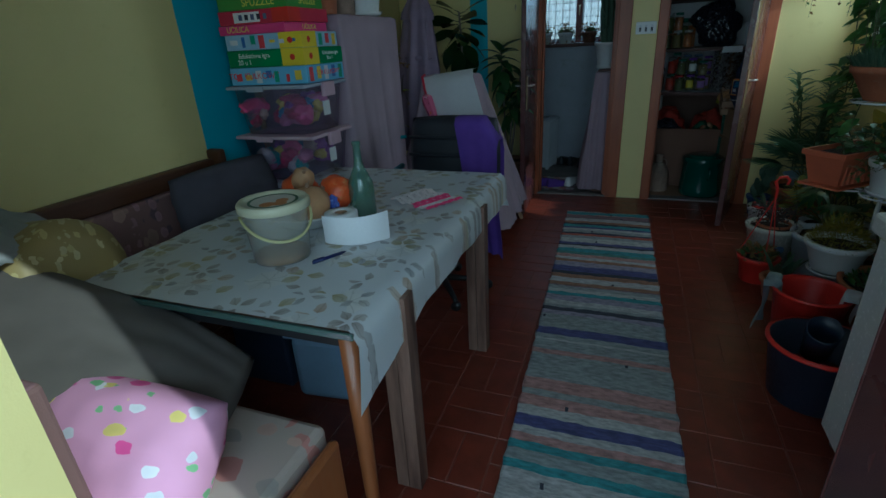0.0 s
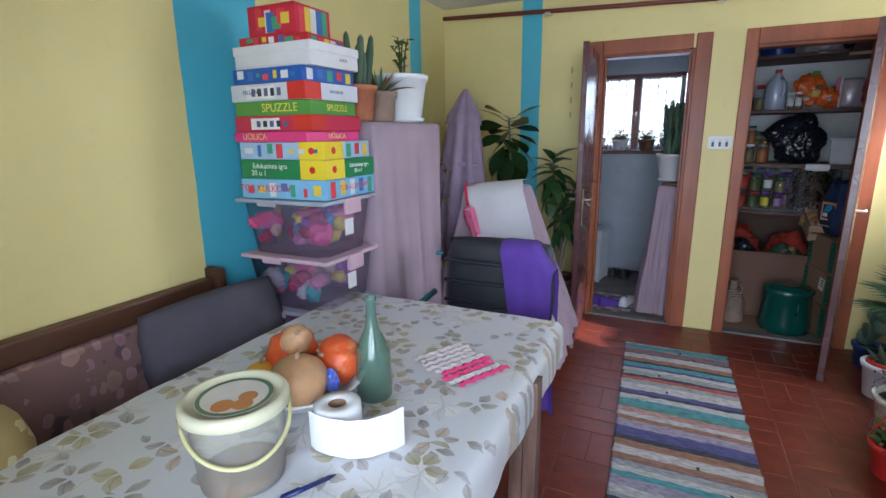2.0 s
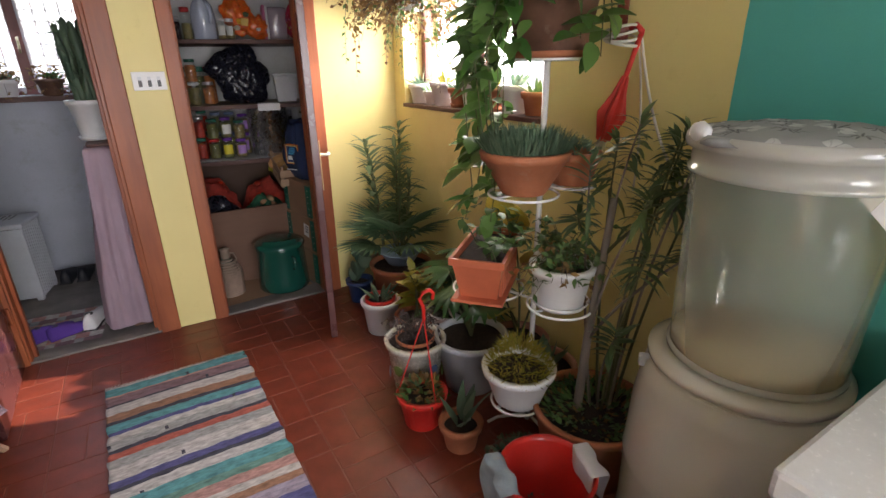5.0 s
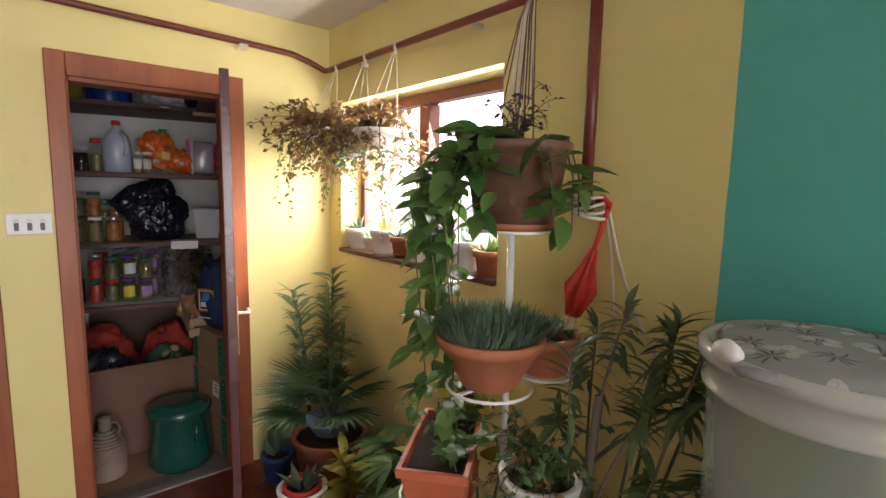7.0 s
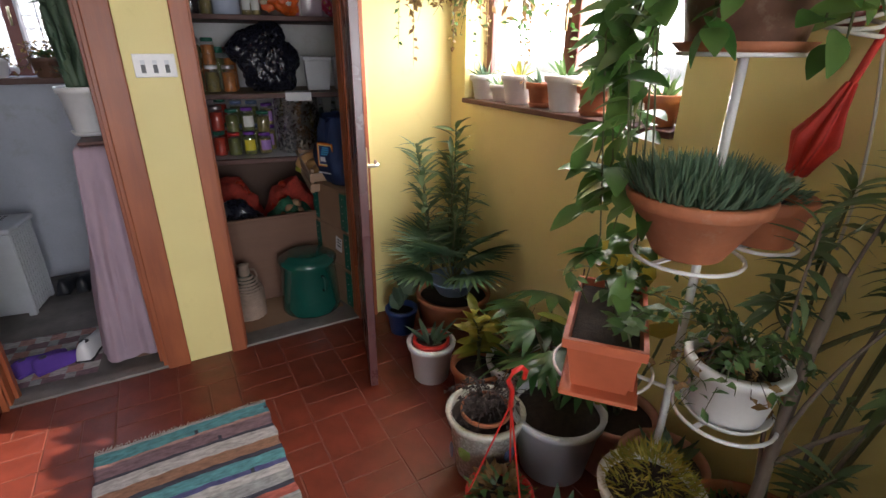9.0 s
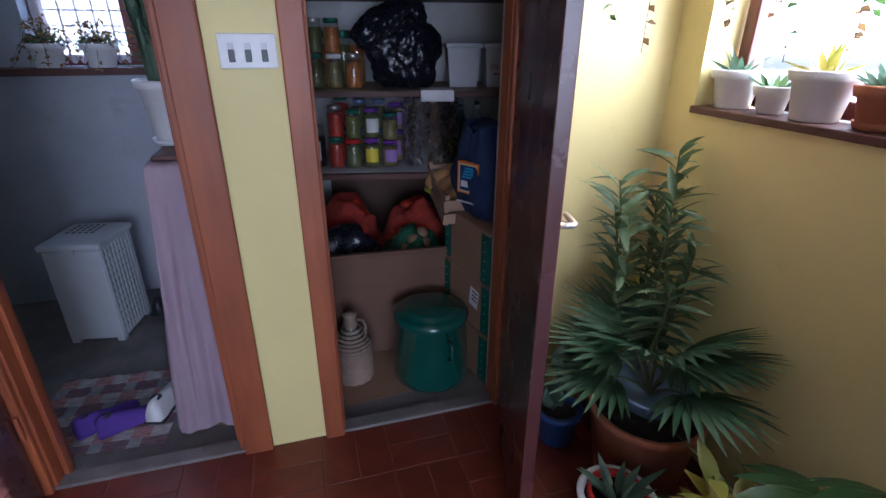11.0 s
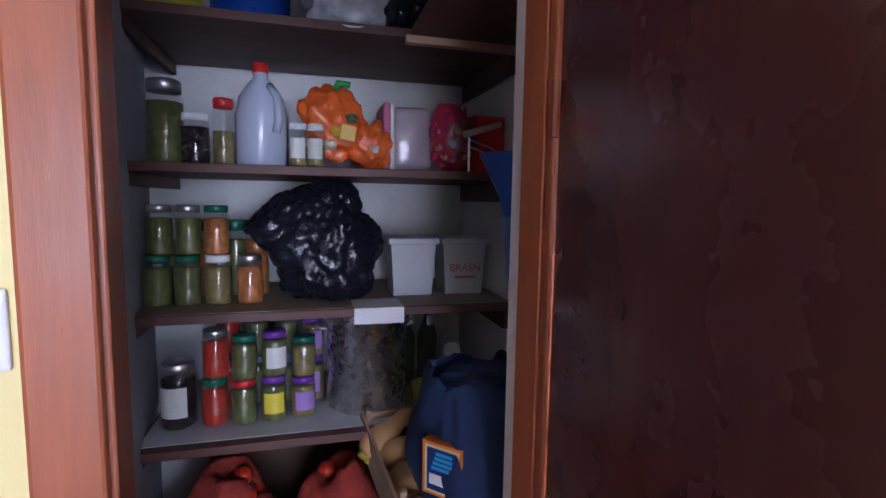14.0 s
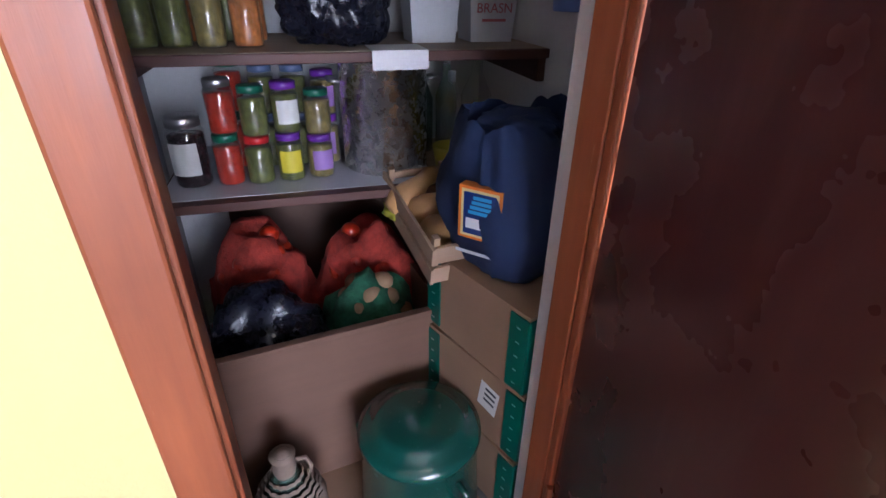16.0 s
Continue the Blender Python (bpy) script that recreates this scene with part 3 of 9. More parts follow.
def tube(pts, r0, r1=None, segs=6, bm=None):
    bm = bm or bmesh.new()
    r1 = r0 if r1 is None else r1
    pts = [Vector(p) for p in pts]
    rings = []
    for i, p in enumerate(pts):
        d = (pts[min(i + 1, len(pts) - 1)] - pts[max(i - 1, 0)]).normalized()
        side = d.cross(Vector((0.31, 0.17, 0.93)) if abs(d.z) < 0.9 else Vector((0.97, 0.1, 0.2))).normalized()
        up = d.cross(side)
        r = r0 + (r1 - r0) * i / max(1, len(pts) - 1)
        rings.append([bm.verts.new(p + side * r * math.cos(2 * math.pi * k / segs) + up * r * math.sin(2 * math.pi * k / segs)) for k in range(segs)])
    for a, b in zip(rings, rings[1:]):
        for k in range(segs):
            bm.faces.new((a[k], a[(k + 1) % segs], b[(k + 1) % segs], b[k]))
    bm.faces.new(rings[0][::-1])
    bm.faces.new(rings[-1])
    return bm


def bent(a, b, sag=0.1, n=8, side=(0, 0, -1)):
    a, b, s = Vector(a), Vector(b), Vector(side)
    return [a.lerp(b, i / n) + s * sag * 4 * (i / n) * (1 - i / n) for i in range(n + 1)]


def blade(bm, length, width, m, curl=0.25, fold=0.2, n=4, tip=0.0, at=0.45):
    """One leaf along +x, folded along its midrib and drooping by curl."""
    rows = []
    for i in range(n + 1):
        u = i / n
        w = width * 0.5 * max(tip, (math.sin(math.pi * min(1, u ** (math.log(0.5) / math.log(at)))) ** 0.8)) if 0 < i < n else width * 0.04
        x, z = length * u, -curl * length * u * u
        rows.append([bm.verts.new(m @ Vector((x, s * w, z + fold * abs(s) * w))) for s in (-1, 0, 1)])
    for a, b in zip(rows, rows[1:]):
        bm.faces.new((a[0], a[1], b[1], b[0]))
        bm.faces.new((a[1], a[2], b[2], b[1]))
    return bm


def aim(p, az, el, roll=0.0):
    return Matrix.Translation(p) @ Matrix.Rotation(az, 4, "Z") @ Matrix.Rotation(-el, 4, "Y") @ Matrix.Rotation(roll, 4, "X")


def leaf_data(name, length, width, mat, **kw):
    bm = blade(bmesh.new(), length, width, Matrix.Identity(4), **kw)
    me = bpy.data.meshes.new(name)
    bm.to_mesh(me)
    bm.free()
    me.shade_smooth()
    me.materials.append(mat)
    return me


def leaf(parent, me, m, scale=1.0):
    ob = new("leaf", me)
    ob.parent = parent
    ob.matrix_basis = m @ Matrix.Scale(scale, 4)
    return ob


def cushion(w, d, h, n=14, p=2.6, dent=0.0, wrinkle=0.0, bend=0.0):
    """A stuffed cushion lying flat, its corners pinched."""
    bm = bmesh.new()
    for s in (1, -1):
        grid = []
        for i in range(n + 1):
            row = []
            for j in range(n + 1):
                u, v = 2 * i / n - 1, 2 * j / n - 1
                t = max(0, (1 - abs(u) ** p) * (1 - abs(v) ** p)) ** 0.5
                pinch = 1 - 0.06 * (u * u * v * v)
                wr = 0.06 * h * noise.noise((u * 3, v * 3, s * 2 + w * 7))
                sag = -bend * max(0, u) ** 2 - bend * 0.3 * u * v + wrinkle * (abs(noise.noise((u * 2.2 + v, v * 3.5, w))) + 0.5 * abs(noise.noise((u * 6, v * 4 + u * 3, 4))))
                row.append(bm.verts.new((u * w / 2 * pinch * (1 + 0.03 * (1 - v * v)), v * d / 2 * pinch, s * (h / 2 * t + wr * t) - dent * h * t * (1 - u * u) + sag)))
            grid.append(row)
        for i in range(n):
            for j in range(n):
                f = (grid[i][j], grid[i + 1][j], grid[i + 1][j + 1], grid[i][j + 1])
                bm.faces.new(f if s > 0 else f[::-1])
    bmesh.ops.remove_doubles(bm, verts=bm.verts, dist=0.0008)
    return bm


def drape(x0, y0, x1, y1, h, top=None, folds=26, amp=0.03, flare=0.05, seed=0, rows=14, seg=140, lift=0.0):
    """A cloth thrown over a block: a flat top and folded sides that hang to the ground. top: the block's top rectangle."""
    bm = bmesh.new()
    tx0, ty0, tx1, ty1 = top or (x0, y0, x1, y1)

    def ring_point(s, f):
        ax0, ay0, ax1, ay1 = (tx0 + (x0 - tx0) * f, ty0 + (y0 - ty0) * f, tx1 + (x1 - tx1) * f, ty1 + (y1 - ty1) * f)
        w, d = ax1 - ax0, ay1 - ay0
        u = s * 4
        k, r = int(u) % 4, u - int(u)
        return [(ax0 + w * r, ay0, 0, -1), (ax1, ay0 + d * r, 1, 0), (ax1 - w * r, ay1, 0, 1), (ax0, ay1 - d * r, -1, 0)][k]

    rings = []
    for j in range(rows + 1):
        f = j / rows
        z = h - (h - lift) * f
        ring = []
        for i in range(seg):
            s = i / seg
            x, y, nx, ny = ring_point(s, f)
            n1 = noise.noise((math.cos(s * 6.283) * folds / 6, math.sin(s * 6.283) * folds / 6, seed + f * 0.8))
            n2 = noise.noise((math.cos(s * 6.283) * folds / 2, math.sin(s * 6.283) * folds / 2, seed + 9 + f * 2.5))
            k = (amp * n1 * 2 + amp * 0.7 * n2) * min(1, f * 1.6) + flare * f * f
            ring.append(bm.verts.new((x + nx * k, y + ny * k, z + 0.006 * n2 - (0.012 if j == 0 else 0))))
        rings.append(ring)
    for a, b in zip(rings, rings[1:]):
        for i in range(seg):
            bm.faces.new((a[i], b[i], b[(i + 1) % seg], a[(i + 1) % seg]))
    inner = [bm.verts.new((v.co.x * 0.92 + (tx0 + tx1) / 2 * 0.08, v.co.y * 0.92 + (ty0 + ty1) / 2 * 0.08, h + 0.004 * noise.noise((v.co.x * 9, v.co.y * 9, seed)))) for v in rings[0]]
    for i in range(seg):
        bm.faces.new((inner[i], rings[0][i], rings[0][(i + 1) % seg], inner[(i + 1) % seg]))
    bm.faces.new(inner)
    bmesh.ops.recalc_face_normals(bm, faces=bm.faces)
    return bm


def lump(rx, ry, rz, seed=0, rough=0.18, scale=2.2, sub=4, flat=0.0, crinkle=0.0):
    """An uneven soft body: a bag, a root, a heap."""
    bm = bmesh.new()
    bmesh.ops.create_icosphere(bm, subdivisions=sub, radius=1.0)
    for v in bm.verts:
        n = v.co.normalized()
        k = 1 + rough * noise.noise(n * scale + Vector((seed, seed * 2.3, 0)))
        if crinkle:
            k += crinkle * abs(noise.noise(n * scale * 3.1 + Vector((0, seed, 5)))) + crinkle * 0.6 * abs(noise.noise(n * scale * 7 + Vector((4, seed, 1))))
        v.co = Vector((n.x * rx * k, n.y * ry * k, max(n.z * rz * k, -rz * (1 - flat))))
    return bm


def creased(rx, ry, rz, seed):
    """A stuffed film bag: soft body with sharp, running creases."""
    bm = bmesh.new()
    bmesh.ops.create_icosphere(bm, subdivisions=5, radius=1.0)
    off = Vector((seed, seed * 1.7, 3))
    for v in bm.verts:
        n = v.co.normalized()
        w = n + 0.35 * Vector((noise.noise(n * 2.2 + off), noise.noise(n * 2.2 - off), noise.noise(n * 2.6 + off * 2)))
        k = 1 + 0.22 * noise.noise(n * 1.6 + off)
        k -= 0.13 * (1 - abs(noise.noise(w * 2.1 + off))) ** 7
        k -= 0.07 * (1 - abs(noise.noise(w * 3.6 - off))) ** 4
        v.co = Vector((n.x * rx * k, n.y * ry * k, max(n.z * rz * k, -rz * 0.9)))
    return bm


def lettering(text, parent, m, size, mat, label=""):
    cu = bpy.data.curves.new("lettering", "FONT")
    cu.body, cu.size, cu.extrude = text, size, 0.0006
    cu.align_x, cu.align_y = "CENTER", "CENTER"
    cu.materials.append(mat)
    ob = new("lettering", cu)
    ob.parent = parent
    ob.matrix_basis = m
    if label:
        ob["label"] = label
    return ob


def structure(ob, label, category):
    return tagged(ob, label, category, kind="structure")

# ---------------------------------------------------------------- the large structure
WEST, EAST, NORTH, SOUTH, TOP = -1.88, 1.65, 4.49, 0.30, 2.49
BACK = 4.60
DOOR_H = 2.05


def wall_with_holes(name, axis, a0, a1, t0, t1, z1, holes, mat, label):
    """A wall along an axis (0: x, 1: y), from a0 to a1, t0 to t1 thick; holes: (from, to, sill, head)."""
    bm = bmesh.new()

    def piece(p, q, zz0, zz1):
        if q - p > 0.001 and zz1 - zz0 > 0.001:
            if axis == 0:
                box(p, t0, zz0, q, t1, zz1, bm=bm)
            else:
                box(t0, p, zz0, t1, q, zz1, bm=bm)
    at = a0
    for p, q, s, h in sorted(holes):
        piece(at, p, 0, z1)
        piece(p, q, 0, s)
        piece(p, q, h, z1)
        at = q
    piece(at, a1, 0, z1)
    return structure(part(name, bm, mat), label, "wall")


LH, RH = (-0.60, 0.051), (0.385, 1.060)
wall_with_holes("wall_north", 0, WEST - 0.2, EAST + 0.25, NORTH, BACK, TOP, [(*LH, 0, DOOR_H), (*RH, 0, DOOR_H)], M_WALL_N, "yellow painted wall with one blue upright stripe")
wall_with_holes("wall_west", 1, SOUTH - 0.2, NORTH, WEST - 0.2, WEST, TOP, [], M_WALL_W, "yellow painted wall with blue upright stripes")
wall_with_holes("wall_east", 1, SOUTH - 0.2, NORTH, EAST, EAST + 0.25, TOP, [(3.08, 4.35, 1.21, 2.06)], M_WALL_E, "yellow painted wall with a broad teal stripe")
# second hole is for the added front window, out of view
wall_with_holes("wall_south", 0, WEST, EAST, SOUTH - 0.2, SOUTH, TOP, [(-0.67, 0.75, 0, 2.1), (0.80, 1.50, 1.15, 2.05)], M_WALL_S, "yellow painted wall beside the open entrance")
structure(part("ceiling", box(WEST - 0.2, SOUTH - 0.2, TOP, EAST + 0.25, 6.35, TOP + 0.15), M_CEIL), "white painted ceiling", "ceiling")
FLOOR = structure(part("floor", box(WEST - 0.2, SOUTH - 0.2, -0.12, EAST + 0.25, NORTH + 0.001, -0.0024), M_GROUT), "red clay tile floor laid in basket weave", "floor")
structure(part("ground", box(-400, -400, -0.35, 400, 400, -0.13), M_YARD), "pale concrete yard outside", "ground")
BACKDROP = bpy.data.materials.new("bright_sky_haze")
BACKDROP.use_nodes = True
BACKDROP.node_tree.nodes["Principled BSDF"].inputs["Emission Color"].default_value = (0.95, 0.98, 1.0, 1)
BACKDROP.node_tree.nodes["Principled BSDF"].inputs["Emission Strength"].default_value = 2.4
structure(part("backdrop_east", box(60, -60, -0.13, 60.5, 70, 24), BACKDROP), "pale bright haze in the distance", "backdrop")
structure(part("backdrop_north", box(-60, 60, -0.13, 55, 60.5, 34), BACKDROP), "pale bright haze in the distance", "backdrop")
# pantry and hall shells
PX0, PX1, PY1 = 0.13, 1.335, 6.03  # in the pantry's own plan
PANTRY = Matrix.Translation((-0.8464, 0.271, 0)) @ Matrix.Rotation(radians(-11.36), 4, "Z") @ Matrix.Scale(0.9647, 4)  # its walls run askew to the room
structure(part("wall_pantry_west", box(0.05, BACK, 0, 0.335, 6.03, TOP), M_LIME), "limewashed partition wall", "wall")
structure(part("wall_pantry_back", box(PX0 - 0.3, PY1 + 0.02, 0, PX1 + 0.3, PY1 + 0.12, TOP / 0.9647), M_WHITEWASH, m=PANTRY), "limewashed pantry back wall", "wall")
structure(part("wall_pantry_east", box(0, 0, 0, 0.2, 1.9, TOP), M_WHITEWASH, m=pose(1.365, BACK + 0.002, 0, 0, 0, -9.3)), "limewashed pantry side wall", "wall")
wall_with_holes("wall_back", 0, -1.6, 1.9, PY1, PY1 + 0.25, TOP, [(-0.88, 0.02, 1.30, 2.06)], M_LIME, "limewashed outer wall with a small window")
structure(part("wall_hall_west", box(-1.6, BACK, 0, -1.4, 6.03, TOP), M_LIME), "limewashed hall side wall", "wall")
structure(part("floor_pantry", box(-1.6, NORTH + 0.002, -0.12, 1.9, 6.28, -0.012), M_CONC), "bare concrete floor of hall and pantry", "floor")


def door_frame(name, x0, x1):
    """Trim on the room side, lining through the wall and a rebate strip."""
    fr = structure(thing(name, 0, 0, 0, "", ""), "varnished reddish wood door frame with chipped edges", "door frame")
    w, h = 0.09, DOOR_H
    wl = 0.09 if x0 < 0 else 0.052
    part("jamb_trim", box(x0 - wl + 0.002, NORTH - 0.022, 0, x0 + 0.022, NORTH - 0.001, h + w, 0.005), M_FRAME, fr)
    part("jamb_trim", box(x1 - (0.012 if x0 < 0 else 0.028), NORTH - 0.022, 0, x1 + w - 0.002, NORTH - 0.001, h + w, 0.005), M_FRAME, fr)
    part("head_trim", box(x0 + 0.023, NORTH - 0.022, h - 0.012, x1 - 0.030, NORTH - 0.001, h + w, 0.005), M_FRAME, fr)
    part("lining", box(x0 + 0.001, NORTH + 0.001, 0, x0 + 0.03, BACK + 0.02, h - 0.001, 0.003), M_FRAME, fr)
    part("lining", box(x1 - 0.03, NORTH + 0.001, 0, x1 - 0.001, BACK + (0.02 if x0 < 0 else -0.045), h - 0.001, 0.003), M_FRAME, fr)
    part("head_lining", box(x0 + 0.031, NORTH + 0.001, h - 0.03, x1 - 0.031, BACK + 0.02, h - 0.001, 0.003), M_FRAME, fr)
    if x0 < 0:
        part("stop_strip", box(x0 + 0.031, NORTH + 0.05, 0, x0 + 0.047, NORTH + 0.09, h - 0.031, 0.003), M_FRAME, fr)
        part("stop_strip", box(x1 - 0.047, NORTH + 0.05, 0, x1 - 0.031, NORTH + 0.09, h - 0.031, 0.003), M_FRAME, fr)
    if x0 > 0:
        part("plaster_reveal", box(x1 - 0.014, BACK - 0.044, 0, x1 - 0.001, BACK + 0.004, h - 0.001), M_WHITEWASH, fr, "whitewashed plaster reveal")
    part("threshold", box(x0 + 0.001, NORTH - 0.004, -0.01, x1 - 0.001, NORTH + 0.06, 0.012, 0.004), M_CONC, fr, "worn concrete threshold")
    return fr


door_frame("door_frame_1", *LH)
door_frame("door_frame_2", *RH)


def door_leaf(name, hinge, free, handle_side):
    """An open flush leaf from hinge to free edge; local x runs along it."""
    h, f = Vector((*hinge, 0)), Vector((*free, 0))
    d = f - h
    w = d.length
    dl = structure(thing(name, hinge[0], hinge[1], 0, "", "", rz=math.degrees(math.atan2(d.y, d.x))), "dark plum varnished flush door standing open", "door")
    part("leaf", box(0, -0.017, 0.012, w - 0.002, 0.017, DOOR_H - 0.01, 0.002), M_DOOR, dl)
    part("edge_lipping", box(w - 0.002, -0.018, 0.012, w + 0.005, 0.018, DOOR_H - 0.01, 0.003), M_DOOR, dl, "")
    for z in (0.3, 1.7):
        part("hinge", lathe([(0, -0.045), (0.008, -0.045), (0.008, 0.045), (0, 0.045)], 8, m=Matrix.Translation((0.004, 0.026 * handle_side, z))), M_FRAME, dl)
    for s in (1, -1) if name != "door_2" else (1,):
        plate = part("handle_plate", box(w - 0.075, s * 0.0205, 0.86, w - 0.038, s * 0.026, 1.11, 0.002), M_BRASS, dl, "worn brass handle plate")
        hb = tube([(w - 0.056, s * 0.026, 1.04), (w - 0.056, s * 0.062, 1.04), (w - 0.066, s * 0.068, 1.04), (w - 0.15, s * 0.066, 1.035)], 0.0085, 0.007, 8)
        part("lever", hb, M_STEEL, plate, "steel lever handle", True)
        part("keyhole", box(w - 0.06, s * 0.0262, 0.93, w - 0.053, s * 0.0268, 0.95), M_BLACK, plate)
    return dl


door_leaf("door_1", (-0.615, 4.462), (-0.593, 3.815), 1)
door_leaf("door_2", (1.058, 4.462), (0.874, 3.848), -1)
door_leaf("door_3", (0.755, 0.285), (0.672, 0.95), -1)


def window(name, x0, x1, z0, z1, wall, label):
    """A two-sash wooden window. wall: the pose that brings its local x along the wall."""
    wd = structure(thing(name, 0, 0, 0, "", ""), label, "window")
    wd.matrix_basis = wall
    part("window_frame", box(x0, -0.03, z0, x0 + 0.045, 0.03, z1, 0.004), M_WINWOOD, wd)
    part("window_frame", box(x1 - 0.045, -0.03, z0, x1, 0.03, z1, 0.004), M_WINWOOD, wd)
    part("window_frame", box(x0 + 0.046, -0.03, z1 - 0.05, x1 - 0.046, 0.03, z1, 0.004), M_WINWOOD, wd)
    part("window_frame", box(x0 + 0.046, -0.03, z0, x1 - 0.046, 0.03, z0 + 0.05, 0.004), M_WINWOOD, wd)
    mid = (x0 + x1) / 2
    part("mullion", box(mid - 0.04, -0.036, z0 + 0.051, mid + 0.04, 0.036, z1 - 0.051, 0.005), M_WINWOOD, wd)
    for a, b in ((x0 + 0.046, mid - 0.041), (mid + 0.041, x1 - 0.046)):
        pane = part("pane", box(a, -0.003, z0 + 0.051, b, 0.003, z1 - 0.051), M_GLASS, wd, "clear window glass")
        pane.visible_shadow = False
    part("window_handle", tube([(mid, -0.036, (z0 + z1) / 2), (mid, -0.07, (z0 + z1) / 2), (mid, -0.07, (z0 + z1) / 2 - 0.1)], 0.008, 0.007, 8), M_BRASS, wd, "", True)
    return wd


w1 = window("window_1", -0.62, 0.62, 1.24, 2.05, pose(1.80, 3.715, 0, 0, 0, -90), "reddish wood two-sash window over a deep sill")
part("window_sill", box(-0.632, -0.17, 1.212, 0.632, -0.031, 1.235, 0.004), M_SHELF, w1, "dark stained sill board")
w2 = window("window_2", -0.445, 0.445, 1.302, 2.058, pose(-0.43, 6.15, 0, 0, 0, 0), "dark wood window with thin white curtains")
part("window_sill", box(-0.62, -0.30, 1.265, 0.46, -0.121, 1.298, 0.004), M_SHELF, w2, "wooden sill shelf")
# window added out of view, to let the fill lamp in
w3 = window("added_front_window", -0.345, 0.345, 1.152, 2.048, pose(1.15, 0.18, 0, 0, 0, 180), "added reddish wood window in the front wall, out of view")

# ---------------------------------------------------------------- fixed things on the walls
pipe = tagged(thing("heating_pipe", 0, 0, 0, "", ""), "brown painted heating pipe running under the ceiling", "pipe")
part("pipe_run", tube([(-1.86, 4.43, 2.41), (-1.2, 4.43, 2.385), (0.2, 4.43, 2.335), (1.15, 4.43, 2.31), (1.40, 4.43, 2.30), (1.50, 4.43, 2.275), (1.585, 4.42, 2.24), (1.595, 4.36, 2.238), (1.595, 3.8, 2.235), (1.595, 0.35, 2.225)], 0.016, segs=10), M_PIPE, pipe, "", True)
part("drop_pipe", tube([(1.60, 2.66, 2.222), (1.60, 2.66, 1.56)], 0.019, segs=10), M_PIPE, pipe, "", True)
part("drop_cap", lathe([(0, 0), (0.026, 0), (0.026, 0.04), (0.02, 0.05), (0, 0.05)], 12, m=Matrix.Translation((1.60, 2.66, 1.53))), M_PIPE, pipe, "", True)
for x, y in ((-1.0, 4.45), (0.15, 4.45), (1.13, 4.45), (1.615, 4.05), (1.615, 3.2), (1.615, 2.2)):
    z = 2.41 - (x + 1.86) * 0.033 if y > 4.4 else 2.236
    part("pipe_clip", box(x - 0.012, y - 0.04 if y > 4.4 else y - 0.012, z - 0.03, x + 0.03, y + 0.035 if y > 4.4 else y + 0.012, z - 0.012, 0.002), M_STEEL, pipe, "small steel clip")

sw = tagged(thing("switch_plate", 0.249, NORTH - 0.001, 1.404, "", ""), "white switch plate with three dark rockers", "switch")
part("plate", box(-0.076, -0.008, -0.045, 0.076, 0, 0.045, 0.003), M_WHITE, sw)
for i in (-1, 0, 1):
    part("rocker", box(i * 0.043 - 0.008, -0.0125, -0.028, i * 0.043 + 0.008, -0.0085, 0.004, 0.001), M_BLACK, sw, "dark rocker")
    part("symbol_tab", box(i * 0.043 - 0.008, -0.0095, 0.006, i * 0.043 + 0.008, -0.0085, 0.021), M_GREYW, sw)
for x in (-0.066, 0.066):
    for z in (-0.037, 0.037):
        part("screw", lathe([(0, 0), (0.003, 0), (0.003, 0.002), (0, 0.0025)], 8, m=Matrix.Translation((x, -0.0082, z)) @ Matrix.Rotation(math.pi / 2, 4, "X")), M_STEEL, sw)

for i, (y, z, sx) in enumerate(((0.80, 1.32, 1), (0.84, 1.08, -1), (0.62, 1.22, 1))):
    st = tagged(thing("wall_sticker", WEST + 0.001, y, z, "", ""), ("small red fish sticker on the blue stripe", "small blue whale sticker on the blue stripe", "small orange fish sticker on the blue stripe")[i], "sticker", "stickers on the blue stripe")
    fm = Matrix.Rotation(math.pi / 2, 4, "Y") @ Matrix.Diagonal((0.5, sx, 1, 1))
    part("fish_body", lathe([(0, 0), (0.035, 0), (0.033, 0.0015), (0, 0.0016)], 16, m=fm), plain(("fish_red", "fish_blue", "fish_orange")[i], ((0.45, 0.05, 0.04), (0.04, 0.12, 0.30), (0.6, 0.25, 0.03))[i]), st)
    part("fish_tail", box(0.0, sx * 0.03, -0.016, 0.0014, sx * 0.052, 0.016), plain("fish_white", (0.7, 0.7, 0.7)), st)
for i in range(4):
    st = tagged(thing("wall_charm", -0.80, NORTH - 0.002, 1.62 + 0.11 * i, "", ""), "tiny gold ornament hung on the yellow wall", "ornament", "column of wall ornaments")
    part("charm", lump(0.009, 0.004, 0.026, seed=i, sub=2), M_BRASS, st, "", True)

# ---------------------------------------------------------------- rag rug
RUG_COLS = [("wool_white", (0.65, 0.62, 0.61)), ("wool_teal", (0.13, 0.39, 0.43)), ("wool_mauve", (0.29, 0.18, 0.21)), ("wool_pink", (0.61, 0.34, 0.31)), ("wool_blue", (0.12, 0.12, 0.31)), ("wool_grey", (0.43, 0.44, 0.44)), ("wool_green", (0.17, 0.35, 0.30)), ("wool_coral", (0.55, 0.14, 0.10)), ("wool_lilac", (0.44, 0.38, 0.49)), ("wool_dark", (0.07, 0.07, 0.10)), ("wool_speckle", (0.42, 0.22, 0.14))]
rug_mats = [stuff(n, c, 0.97, v1=0.22, s1=26, v2=0.3, s2=140, bp=0.9, stretch=(1, 3, 1)) for n, c in RUG_COLS]
